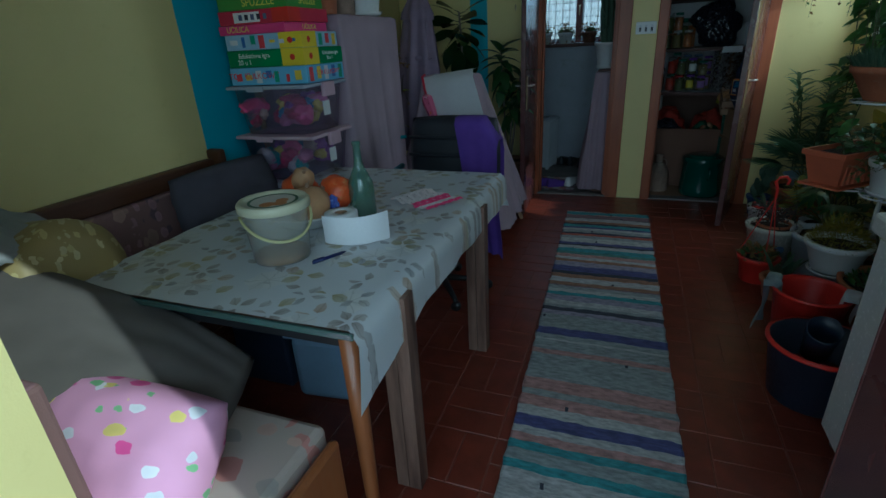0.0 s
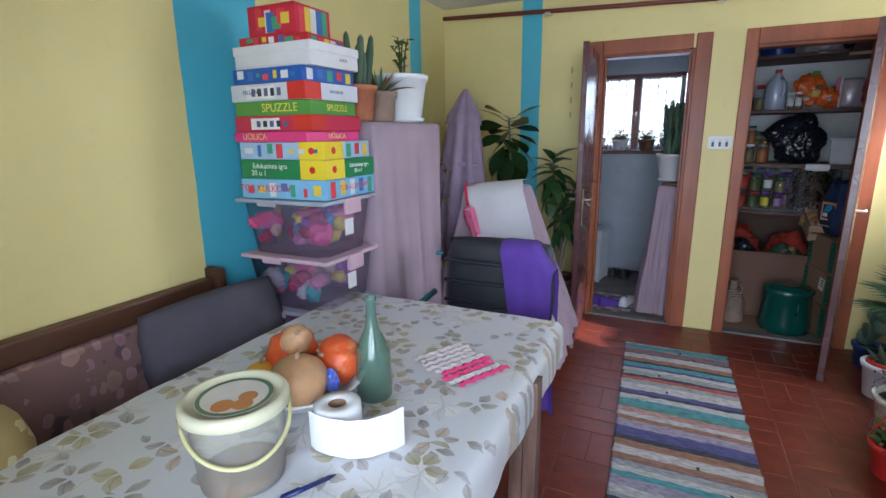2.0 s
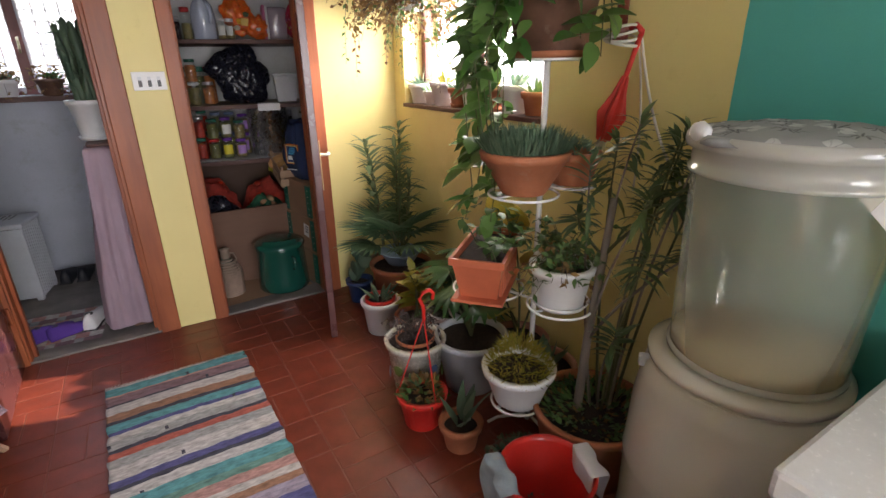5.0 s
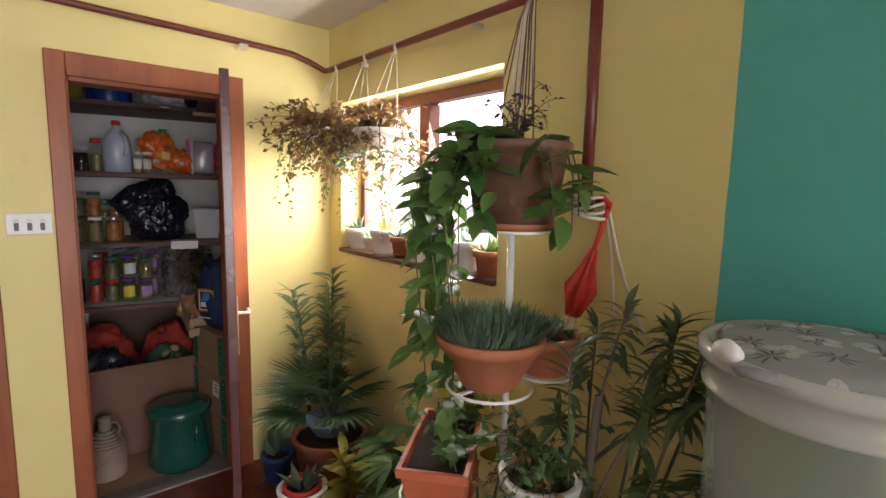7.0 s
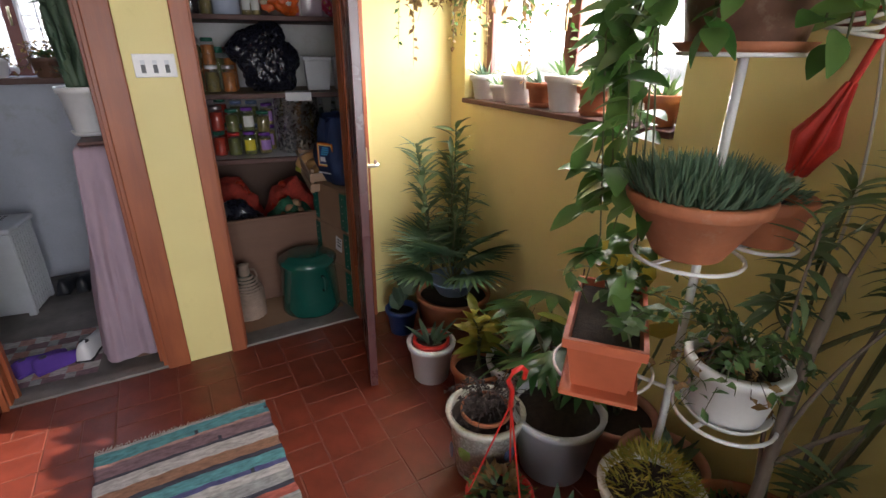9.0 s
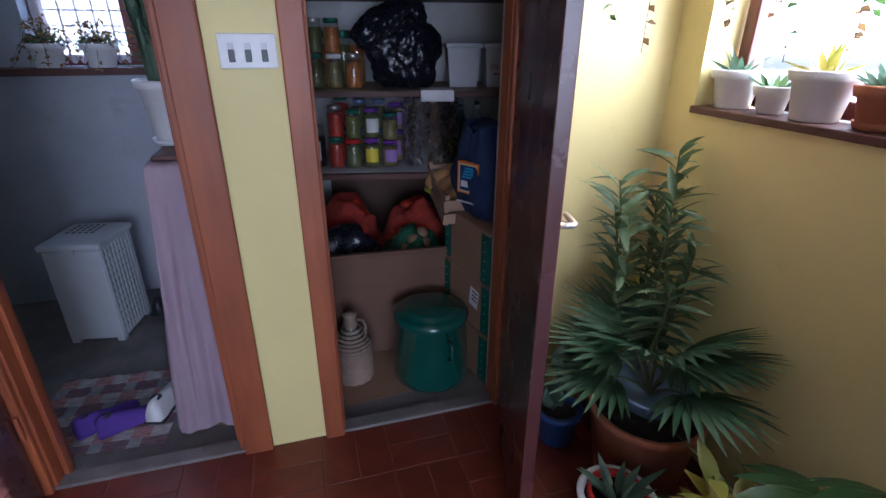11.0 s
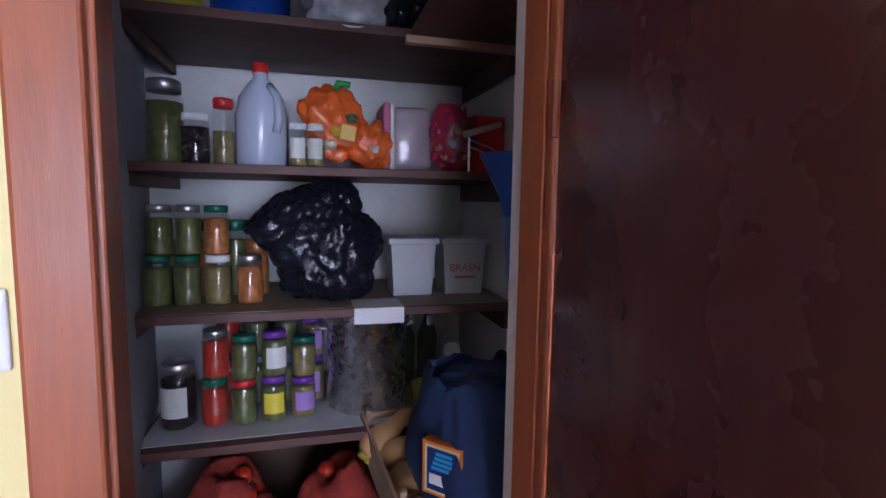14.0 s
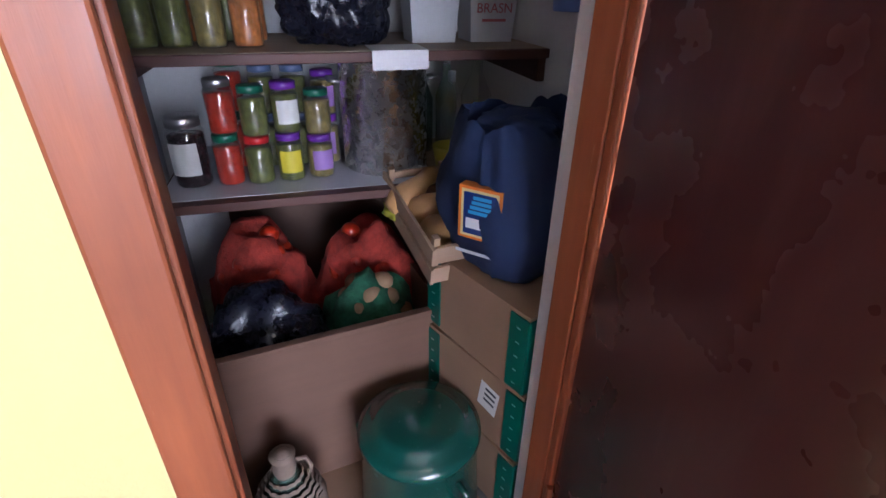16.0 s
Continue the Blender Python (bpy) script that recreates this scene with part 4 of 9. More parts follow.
rug = tagged(thing("rag_rug", 0, 0, 0.001, "", ""), "long striped rag rug in faded blue, pink and white", "rug")
bm = bmesh.new()
rr = random.Random(5)
FAR = [(0, 1), (1, 3), (3, 1), (2, 3), (9, 1), (0, 3), (10, 3), (9, 1), (1, 3), (4, 1), (0, 2), (5, 3), (9, 1), (7, 2), (5, 3), (0, 4), (4, 2), (9, 1), (0, 3), (1, 3), (6, 2), (3, 3), (0, 2), (10, 2), (8, 3), (4, 2)]
seq = list(FAR)
while sum(n for _, n in seq) < 172:
    seq.append((rr.choice([0, 0, 5, 5, 3, 3, 8, 1, 6, 4, 2, 9, 10, 0, 5]), rr.choice([1, 2, 2, 3, 3])))
lines = [k for k, n in seq for _ in range(n)][:172]
NX = 48
prev = None
for j in range(len(lines) + 1):
    f = j / len(lines)
    y = 3.985 - f * 3.36
    xl = -0.235 + 0.135 * f + 0.012 * noise.noise((0, j * 0.33, 1))
    xr = 0.402 + 0.085 * f + 0.012 * noise.noise((5, j * 0.33, 1))
    row = []
    for i in range(NX + 1):
        u = i / NX
        x = xl + (xr - xl) * u
        row.append(bm.verts.new((x, y + 0.014 * noise.noise((x * 2.2, f * 6, 3)) + 0.004 * noise.noise((x * 18, j, 3)), 0.010 + 0.0035 * (j % 2) + 0.004 * noise.noise((x * 25, j * 0.9, 8)) + 0.010 * max(0, noise.noise((x * 2.5, y * 2.1, 4))))))
    if prev:
        for i in range(NX):
            fc = bm.faces.new((prev[i], row[i], row[i + 1], prev[i + 1]))
            fc.material_index = lines[j - 1] if rr.random() > 0.0015 else 9
    prev = row
edge = [e for e in bm.edges if e.is_boundary]
ext = bmesh.ops.extrude_edge_only(bm, edges=edge)
for v in [g for g in ext["geom"] if isinstance(g, bmesh.types.BMVert)]:
    v.co.z = 0.0
part("weave", bm, rug_mats, rug, "", True)
bm = bmesh.new()
for i in range(70):
    x = -0.235 + 0.637 * i / 69
    tube([(x, 3.982, 0.012), (x + rr.uniform(-0.004, 0.004), 3.995, 0.008), (x + rr.uniform(-0.008, 0.008), 3.985 + rr.uniform(0.02, 0.034), 0.003)], 0.0022, 0.001, 4, bm)
part("fringe", bm, M_ROPE, rug, "short white fringe")

# ---------------------------------------------------------------- dining table and what lies on it
TX0, TX1, TY0, TY1, TZ = -1.38, -0.39, 0.80, 2.30, 0.755
tb = thing("dining_table", 0, 0, 0, "dining table on walnut laminate panel legs", "table")
part("tabletop", box(TX0, TY0, TZ - 0.026, TX1, TY1, TZ - 0.006, 0.003), M_BENCHWOOD, tb)
part("glass_edge", box(TX0 - 0.004, TY0 - 0.012, TZ - 0.022, TX1 + 0.004, TY0 - 0.001, TZ - 0.004, 0.002), M_CYANTOP, tb, "greenish glass edge strip")
part("apron", box(TX0 + 0.06, TY0 + 0.05, TZ - 0.09, TX1 - 0.06, TY0 + 0.07, TZ - 0.027), M_BLACK, tb)
part("apron", box(TX0 + 0.06, TY1 - 0.07, TZ - 0.09, TX1 - 0.06, TY1 - 0.05, TZ - 0.027), M_BLACK, tb)
for y in (1.02, 1.84):
    for k in (0, 1):
        part("panel_leg", box(-0.445 + 0.045 * k, y, 0, -0.402 + 0.045 * k, y + (0.16 if k == 0 else 0.06), TZ - 0.027, 0.002), M_WALNUTLAM, tb, "striped walnut laminate panel leg")
for x, y, dx in ((-0.45, 0.87, 0.01), (-1.30, 0.87, -0.01), (-1.30, 2.2, -0.01)):
    lg = lathe([(0, 0), (0.016, 0), (0.02, 0.03), (0.026, 0.4), (0.03, TZ - 0.03), (0, TZ - 0.03)], 14)
    part("round_leg", lg, M_PINEWOOD, tb, "turned honey-coloured leg", True, m=pose(x, y, 0))

cl = thing("tablecloth", 0, 0, 0, "flowered oilcloth spread over the table, one side hanging", "tablecloth")
bm = bmesh.new()
NXC, NYC = 30, 44
rows = []
for i in range(NXC + 1):
    row = []
    for j in range(NYC + 1):
        y = TY0 - 0.004 + (TY1 - TY0 + 0.012) * j / NYC
        s = -0.005 + (TX1 - TX0 + 0.15) * i / NXC
        over = s - (TX1 - TX0 + 0.008)
        if over <= 0:
            p = (TX0 + s, y, TZ + 0.001 + 0.0035 * max(0, noise.noise((s * 5, y * 5, 1))) + 0.002 * noise.noise((s * 14, y * 9, 2)))
        else:
            long = 1.0 + 0.55 * max(0, 1 - (y - TY0) / 0.35)
            d = over * long
            p = (TX1 + 0.012 + 0.02 * (d / 0.15) * noise.noise((y * 6, 1, 0)) + 0.01 * min(1, d * 20), y - 0.03 * d / 0.15 * max(0, 1 - (y - TY0) / 0.3), TZ + 0.001 - d)
        row.append(bm.verts.new(p))
    rows.append(row)
for a, b in zip(rows, rows[1:]):
    for j in range(NYC):
        bm.faces.new((a[j], b[j], b[j + 1], a[j + 1]))
part("cloth", bm, M_TABLECLOTH, cl, "", True)
TT = TZ + 0.005

bk = thing("plastic_bucket", -0.838, 1.135, TT, "clear plastic biscuit bucket with printed lid and handle", "bucket")
part("wall", lathe([(0, 0.002), (0.098, 0.002), (0.112, 0.185), (0.114, 0.19)], 32), M_MILKY2, bk, "", True)
part("crumbs", lathe([(0, 0.004), (0.094, 0.004), (0.098, 0.02), (0.07, 0.028), (0, 0.022)], 24, wob=0.03), M_POTATO, bk, "brown crumbs inside", True)
lid = part("lid", lathe([(0.118, 0.176), (0.124, 0.18), (0.124, 0.20), (0.117, 0.208), (0.107, 0.206), (0.104, 0.198), (0, 0.198)], 32), plain("lid_cream", (0.62, 0.60, 0.42), 0.35), bk, "cream lid", True)
part("lid_print", lathe([(0, 0.1995), (0.088, 0.1995), (0.088, 0.2005), (0, 0.2005)], 32), plain("lid_print", (0.66, 0.62, 0.55)), lid, "round paper print")
part("print_ring", lathe([(0.076, 0.2006), (0.086, 0.2006), (0.086, 0.2013), (0.076, 0.2013)], 32), plain("print_green", (0.10, 0.17, 0.09)), lid)
for x, y, r in ((0.01, -0.045, 0.026), (0.045, -0.02, 0.024), (0.03, 0.012, 0.022)):
    part("biscuit_picture", lathe([(0, 0.2006), (r, 0.2006), (r, 0.2014), (0, 0.2016)], 16, m=Matrix.Translation((x, y, 0))), plain("biscuit", (0.50, 0.21, 0.06)), lid)
part("handle", tube([Vector((0.118 * math.cos(a), 0.118 * math.sin(a), 0.165 - 0.075 * math.sin((a + 2.2) / 3.14 * 3.14))) * 1.02 for a in [-2.2 + 3.14 * i / 18 for i in range(19)]], 0.005, segs=6), plain("handle_yellow", (0.60, 0.57, 0.28), 0.4), bk, "yellowish carrying handle", True)
bk.scale = (0.9, 0.9, 0.95)

bo = thing("fruit_bowl", -0.94, 1.45, TT, "white and red bowl heaped with squashes", "bowl")
part("bowl_shell", lathe([(0, 0.0), (0.09, 0.0), (0.125, 0.02), (0.168, 0.056), (0.175, 0.060), (0.168, 0.064), (0.12, 0.030), (0, 0.012)], 32), M_WHITE, bo, "", True)
part("red_base", lathe([(0.091, 0.001), (0.125, 0.02), (0.13, 0.026), (0.122, 0.026)], 32), M_REDPL, bo, "red base band", True)
bz = TT + 0.035


def gourd(name, x, y, z, rx, rz, mat, label, ribs, neck=0.0, rot=0):
    g = thing(name, x, y, z, label, "squash", rz=rot)
    bm = lathe([(0, -rz)] + [(rx * math.sin(math.pi * i / 12) ** 0.8, -rz * math.cos(math.pi * i / 12)) for i in range(1, 12)] + [(0, rz)], 40, ripple=0.05 if ribs else 0.0, waves=ribs, wob=0.06)
    part("rind", bm, mat, g, "", True)
    part("stalk", tube([(0, 0, rz * 0.9), (0.004, 0, rz + 0.012), (0.012, 0.004, rz + 0.022)], 0.008, 0.005, 6), M_CRATE, g)
    return g


gourd("tan_squash", -0.88, 1.37, bz + 0.065, 0.078, 0.065, M_SQUASH, "round tan squash in the bowl", 0)
gourd("orange_pumpkin", -0.995, 1.48, bz + 0.075, 0.075, 0.06, M_PUMPKIN, "bright orange turban squash in the bowl", 8).rotation_euler = (0.9, 0.4, 0)
gourd("red_pumpkin", -0.855, 1.51, bz + 0.07, 0.07, 0.06, M_PUMPKIN, "red-orange squash in the bowl", 9).rotation_euler = (0.7, -0.9, 0.4)
gourd("small_gourd", -0.95, 1.45, bz + 0.135, 0.042, 0.05, M_SQUASH, "small pale warty gourd on top of the heap", 6).rotation_euler = (0.5, 0.6, 0)
gd = gourd("yellow_gourd", -1.04, 1.40, bz + 0.035, 0.045, 0.035, plain("gourd_yellow", (0.70, 0.36, 0.03)), "small yellow gourd in the bowl", 7)
cup = thing("tea_strainer", -1.065, 1.48, bz + 0.03, "small white perforated ball in the bowl", "strainer")
part("ball", lump(0.038, 0.038, 0.038, rough=0.0, sub=3), M_WHITE, cup, "", True)
cand = thing("candy_wrapper", -0.81, 1.42, bz + 0.055, "blue and white sweet wrapper beside the squash", "wrapper")
part("foil", lump(0.02, 0.012, 0.035, seed=4, rough=0.5), plain("wrapper_blue", (0.10, 0.14, 0.5), 0.25), cand)

bt = thing("glass_bottle", -0.755, 1.535, TT, "empty green glass bottle standing on the table", "bottle")
part("body", lathe([(0, 0.004), (0.047, 0.0), (0.050, 0.01), (0.050, 0.12), (0.047, 0.145), (0.034, 0.175), (0.020, 0.205), (0.0145, 0.235), (0.0135, 0.285), (0.0165, 0.287), (0.0165, 0.298), (0.012, 0.30)], 28), M_GREENGLASS, bt, "", True)
tr = thing("toilet_roll", -0.722, 1.325, TT, "white toilet roll with a loose unwound end", "paper roll")
part("roll", lathe([(0.022, 0.0), (0.057, 0.0), (0.058, 0.05), (0.057, 0.098), (0.022, 0.098), (0.022, 0.0)], 32), M_PAPER, tr, "", True)
part("core", lathe([(0.0205, 0.001), (0.0218, 0.001), (0.0218, 0.097), (0.0205, 0.097), (0.0205, 0.001)], 20), M_CARTON, tr, "cardboard core")
bm = bmesh.new()
pts = [(-0.045, -0.052), (-0.02, -0.062), (0.02, -0.064), (0.07, -0.055), (0.11, -0.03), (0.14, 0.01), (0.155, 0.05)]
vs = [[bm.verts.new((x, y, z - 0.012 * (i == len(pts) - 1) * (k == 0))) for k, z in enumerate((0.001, 0.05, 0.099))] for i, (x, y) in enumerate(pts)]
for a, b in zip(vs, vs[1:]):
    bm.faces.new((a[0], b[0], b[1], a[1]))
    bm.faces.new((a[1], b[1], b[2], a[2]))
part("loose_sheet", bm, M_PAPER, tr, "loose end of paper", True)
pen = thing("ballpoint_pen", -0.675, 1.155, TT + 0.006, "dark blue ballpoint pen lying on the cloth", "pen", rz=62)
part("barrel", tube([(-0.06, 0, 0), (0.045, 0, 0)], 0.0055, segs=10), M_INKBLUE, pen, "", True)
part("tip", tube([(0.045, 0, 0), (0.062, 0, 0)], 0.005, 0.001, 8), M_INKBLUE, pen)
part("clip", box(-0.058, -0.002, 0.006, -0.02, 0.002, 0.0085), M_INKBLUE, pen)
hk = thing("crochet_doily", -0.60, 1.80, TT, "folded pink and white crochet cloth on the table", "cloth", rz=-28)
for k in range(9):
    bm = bmesh.new()
    rows = []
    for j in range(16):
        y = -0.10 + 0.2 * j / 15
        rows.append([bm.verts.new((-0.125 + k * 0.028 + 0.013 * (u - 1) + 0.004 * math.sin(j * 2.2), y + 0.01 * math.sin(k * 1.7), 0.002 + 0.006 * (u == 1) + 0.003 * abs(math.sin(j * 1.1 + k)))) for u in range(3)])
    for a, b in zip(rows, rows[1:]):
        bm.faces.new((a[0], a[1], b[1], b[0]))
        bm.faces.new((a[1], a[2], b[2], b[1]))
    part("crochet_row", bm, plain("yarn_pink", (0.70, 0.06, 0.20), 0.9) if k > 4 and k != 7 else plain("yarn_white", (0.62, 0.55, 0.55), 0.9), hk)

# ---------------------------------------------------------------- corner bench and cushions
be = thing("corner_bench", 0, 0, 0, "walnut-stained corner bench with faded floral upholstery", "bench")
part("back_rail", box(WEST + 0.005, 0.33, 0.80, WEST + 0.06, 1.90, 0.885, 0.01), M_BENCHWOOD, be, "dark wooden top rail")
part("end_post", box(WEST + 0.005, 1.902, 0, WEST + 0.10, 1.945, 0.93, 0.014), M_BENCHWOOD, be, "rounded end post")
part("back_panel", box(WEST + 0.02, 0.33, 0.46, WEST + 0.075, 1.90, 0.798, 0.015), M_TAPESTRY, be, "faded floral back panel")
part("seat", box(WEST + 0.04, 0.33, 0.36, -1.40, 1.90, 0.46, 0.02), M_SEATFLOR, be)
part("seat_frame", box(WEST + 0.04, 0.33, 0.28, -1.41, 1.89, 0.359, 0.005), M_BENCHWOOD, be)
part("short_seat", box(-1.39, 0.33, 0.37, -0.50, 0.78, 0.46, 0.02), M_SEATFLOR, be)
part("short_frame", box(-1.39, 0.33, 0.28, -0.48, 0.77, 0.369, 0.006), M_BENCHWOOD, be)
part("end_board", box(-0.478, 0.36, 0.0, -0.45, 0.76, 0.44, 0.012), M_PINEWOOD, be, "honey-coloured end board")
part("short_back", box(-1.80, 0.305, 0.46, -0.75, 0.36, 0.86, 0.01), M_TAPESTRY, be)
for x, y in ((-1.45, 1.85), (-1.45, 1.1), (-1.8, 0.4)):
    part("foot", box(x - 0.03, y - 0.03, 0, x + 0.03, y + 0.03, 0.279, 0.004), M_BENCHWOOD, be)


def lay(name, bm, mat, m, label, cat="cushion", piece="cover"):
    c = tagged(thing(name, 0, 0, 0, "", ""), label, cat)
    c.matrix_basis = m
    part(piece, bm, mat, c, "", True)
    return c


lay("grey_cushion", cushion(0.60, 0.42, 0.13, n=24, p=2.4, wrinkle=0.015), M_GREYCL, pose(-1.58, 1.72, 0.70, 78, 0, 86), "slate grey back cushion leaning on the bench")
lay("pink_cushion", cushion(0.44, 0.40, 0.24, n=24, p=3.0, wrinkle=0.015), M_PINKPRINT, pose(-0.85, 0.47, 0.505, 48, 8, 10), "pink cushion with nursery print on the bench")
lay("taupe_pillow", cushion(0.82, 0.58, 0.16, n=36, p=2.2, wrinkle=0.018, bend=0.07), M_TAUPE, pose(-1.11, 0.545, 0.655, 15, 19, 14), "large taupe pillow lying over the pink cushion")
rol = lay("rolled_bedding", lathe([(0, -0.27), (0.09, -0.27), (0.14, -0.25), (0.155, -0.1), (0.15, 0.1), (0.14, 0.25), (0.08, 0.272), (0.03, 0.262), (0, 0.262)], 28, wob=0.10), M_GOLD, pose(-1.585, 0.80, 0.735, 0, 80, 10) @ Matrix.Diagonal((1.22, 1.22, 0.9, 1)), "rolled bedding in golden brocade on the bench", "bedding", "roll")
lay("folded_sheet", cushion(0.46, 0.36, 0.05, n=24, wrinkle=0.04, bend=0.05), M_SHEETGREY, pose(-1.62, 0.68, 0.935, 3, 5, 24), "folded pale grey sheet lying on the roll", "sheet")

ub = thing("storage_tub", -0.93, 1.42, 0, "pale blue plastic tub under the table", "tub", rz=6)
part("tub_body", box(-0.13, -0.10, 0.0, 0.13, 0.14, 0.30, 0.03), M_BLUEBOX, ub)
part("tub_rim", box(-0.145, -0.115, 0.301, 0.145, 0.155, 0.325, 0.008), M_BLUEBOX, ub)
ob2 = thing("dark_crate", -1.25, 1.55, 0, "dark box pushed under the table", "box")
part("crate_body", box(-0.14, -0.2, 0, 0.14, 0.2, 0.34, 0.012), M_NAVY, ob2)

# office chair at the far end, purple fleece over its back
oc = thing("office_chair", -0.78, 2.60, 0, "black padded office chair pushed to the table", "chair")
part("back_pad", cushion(0.55, 0.50, 0.09, n=20, p=5.0), M_LEATHER, oc, "", True, m=pose(0, 0.10, 0.735, 84, 0, 0))
for k in range(4):
    part("quilt_ridge", tube(bent((-0.265, 0.044, 0.555 + 0.105 * k), (0.265, 0.044, 0.555 + 0.105 * k), 0.012, 8, (0, -1, 0)), 0.010, segs=8), M_LEATHER, oc, "", True)
part("seat", cushion(0.52, 0.50, 0.12), M_LEATHER, oc, "", True, m=pose(0, -0.2, 0.47))
part("post", lathe([(0, 0.08), (0.03, 0.08), (0.028, 0.3), (0.05, 0.4), (0, 0.41)], 16, m=Matrix.Translation((0, -0.2, 0))), M_STEEL, oc, "steel gas post", True)
for k in range(5):
    a = 2 * math.pi * k / 5 + 0.3
    part("base_arm", tube([(0, -0.2, 0.085), (0.27 * math.cos(a), -0.2 + 0.27 * math.sin(a), 0.06)], 0.022, 0.014, 8), M_BLACK, oc, "", True)
    part("castor", lathe([(0, -0.012), (0.027, -0.012), (0.027, 0.012), (0, 0.012)], 14, m=Matrix.Translation((0.27 * math.cos(a), -0.2 + 0.27 * math.sin(a), 0.028)) @ Matrix.Rotation(math.pi / 2, 4, "X")), M_BLACK, oc, "", True)
part("arm", tube([(-0.30, -0.32, 0.48), (-0.31, -0.3, 0.68), (-0.31, 0.02, 0.70)], 0.016, segs=8), plain("arm_teal", (0.03, 0.20, 0.26)), oc, "teal arm end", True)
fl = thing("purple_fleece", -0.60, 2.66, 0, "purple fleece hung over the chair back", "blanket")
bm = bmesh.new()
rows = []
for i in range(23):
    s = i / 22
    row = []
    for j in range(13):
        if s < 0.12:
            y, z = 0.13, 0.68 + 0.295 * s / 0.12
        elif s < 0.2:
            y, z = 0.13 - 0.18 * (s - 0.12) / 0.08, 0.975 + 0.012 * math.sin((s - 0.12) / 0.08 * 3.14)
        else:
            y, z = -0.05 - 0.01 * s, 0.975 - 0.80 * (s - 0.2) / 0.8
        k = max(0, s - 0.2)
        f = j / 12
        u = (-0.145 + 0.16 * k) + (0.25 - 0.13 * k) * f
        z -= 0.13 * max(0, f - 0.6) ** 1.6 / 0.23 * (1 - k)
        row.append(bm.verts.new((u + 0.02 * k * math.sin(z * 7), y + 0.022 * k * math.sin(j * 1.3 + s * 2), z)))
    rows.append(row)
for a, b in zip(rows, rows[1:]):
    for j in range(12):
        bm.faces.new((a[j], a[j + 1], b[j + 1], b[j]))
part("fleece", bm, M_PURPLE, fl, "", True)

# ---------------------------------------------------------------- toy bins and board games
STX, STY = -1.505, 2.19


def toy_bin(z, h, lidc, label, seed):
    tbn = thing("toy_bin", STX, STY, z, label, "storage bin", "stacked toy bins")
    bm = bmesh.new()
    b0, b1 = 0.195, 0.222
    d0, d1 = 0.155, 0.18
    lo = [bm.verts.new((sx * b0, sy * d0, 0.003)) for sx, sy in ((-1, -1), (1, -1), (1, 1), (-1, 1))]
    hi = [bm.verts.new((sx * b1, sy * d1, h - 0.02)) for sx, sy in ((-1, -1), (1, -1), (1, 1), (-1, 1))]
    bm.faces.new(lo[::-1])
    for i in range(4):
        bm.faces.new((lo[i], lo[(i + 1) % 4], hi[(i + 1) % 4], hi[i]))
    bmesh.ops.bevel(bm, geom=[e for e in bm.edges if abs(e.verts[0].co.z - e.verts[1].co.z) > 0.1], offset=0.03, segments=3, affect="EDGES")
    part("bin_wall", bm, M_TOYBIN, tbn, "", True)
    lidp = part("lid", box(-0.238, -0.195, h - 0.02, 0.238, 0.195, h - 0.002, 0.007), lidc, tbn, "pastel snap-on lid")
    part("clip", box(0.228, -0.05, h - 0.07, 0.251, 0.05, h - 0.0015, 0.006), plain("clip_pink", (0.62, 0.42, 0.50)), lidp)
    part("clip", box(-0.1, -0.205, h - 0.03, 0.0, -0.196, h - 0.003, 0.003), lidc, lidp)
    part("paper_label", box(0.2155, -0.03, 0.08, 0.2175, 0.03, 0.15), M_WHITE, tbn, "white printed label")
    r = random.Random(seed)
    hues = [(0.75, 0.10, 0.30), (0.70, 0.25, 0.45), (0.35, 0.10, 0.45), (0.10, 0.30, 0.55), (0.70, 0.55, 0.45), (0.05, 0.45, 0.45), (0.75, 0.6, 0.1), (0.65, 0.62, 0.66), (0.45, 0.03, 0.12)]
    for i in range(30):
        c = r.randrange(len(hues))
        part("toy", lump(r.uniform(0.03, 0.07), r.uniform(0.025, 0.05), r.uniform(0.025, 0.05), seed=i + seed, rough=0.5, sub=3), plain("toy_%s" % "abcdefghi"[c], hues[c], 0.45), tbn, "", True, m=pose(r.uniform(-0.15, 0.15), r.uniform(-0.125, 0.12), r.uniform(0.06, h - 0.09), r.uniform(0, 90), 0, r.uniform(0, 180)))
    return tbn


toy_bin(0.245, 0.245, plain("lid_navy", (0.05, 0.06, 0.16)), "clear bin with dark lid full of toys, lowest of the stack", 3)
toy_bin(0.0, 0.24, plain("lid_navy", (0.05, 0.06, 0.16)), "clear bin with dark lid standing on the floor", 8)
toy_bin(0.495, 0.25, plain("lid_lilac", (0.42, 0.40, 0.52)), "clear bin full of toys under a lilac lid", 12)
toy_bin(0.745, 0.24, plain("lid_pink", (0.64, 0.46, 0.54)), "clear bin full of bright toys under a pink lid", 21)
toy_bin(0.985, 0.245, plain("lid_grey", (0.40, 0.42, 0.50)), "clear bin full of dolls' things under a grey lid", 33)

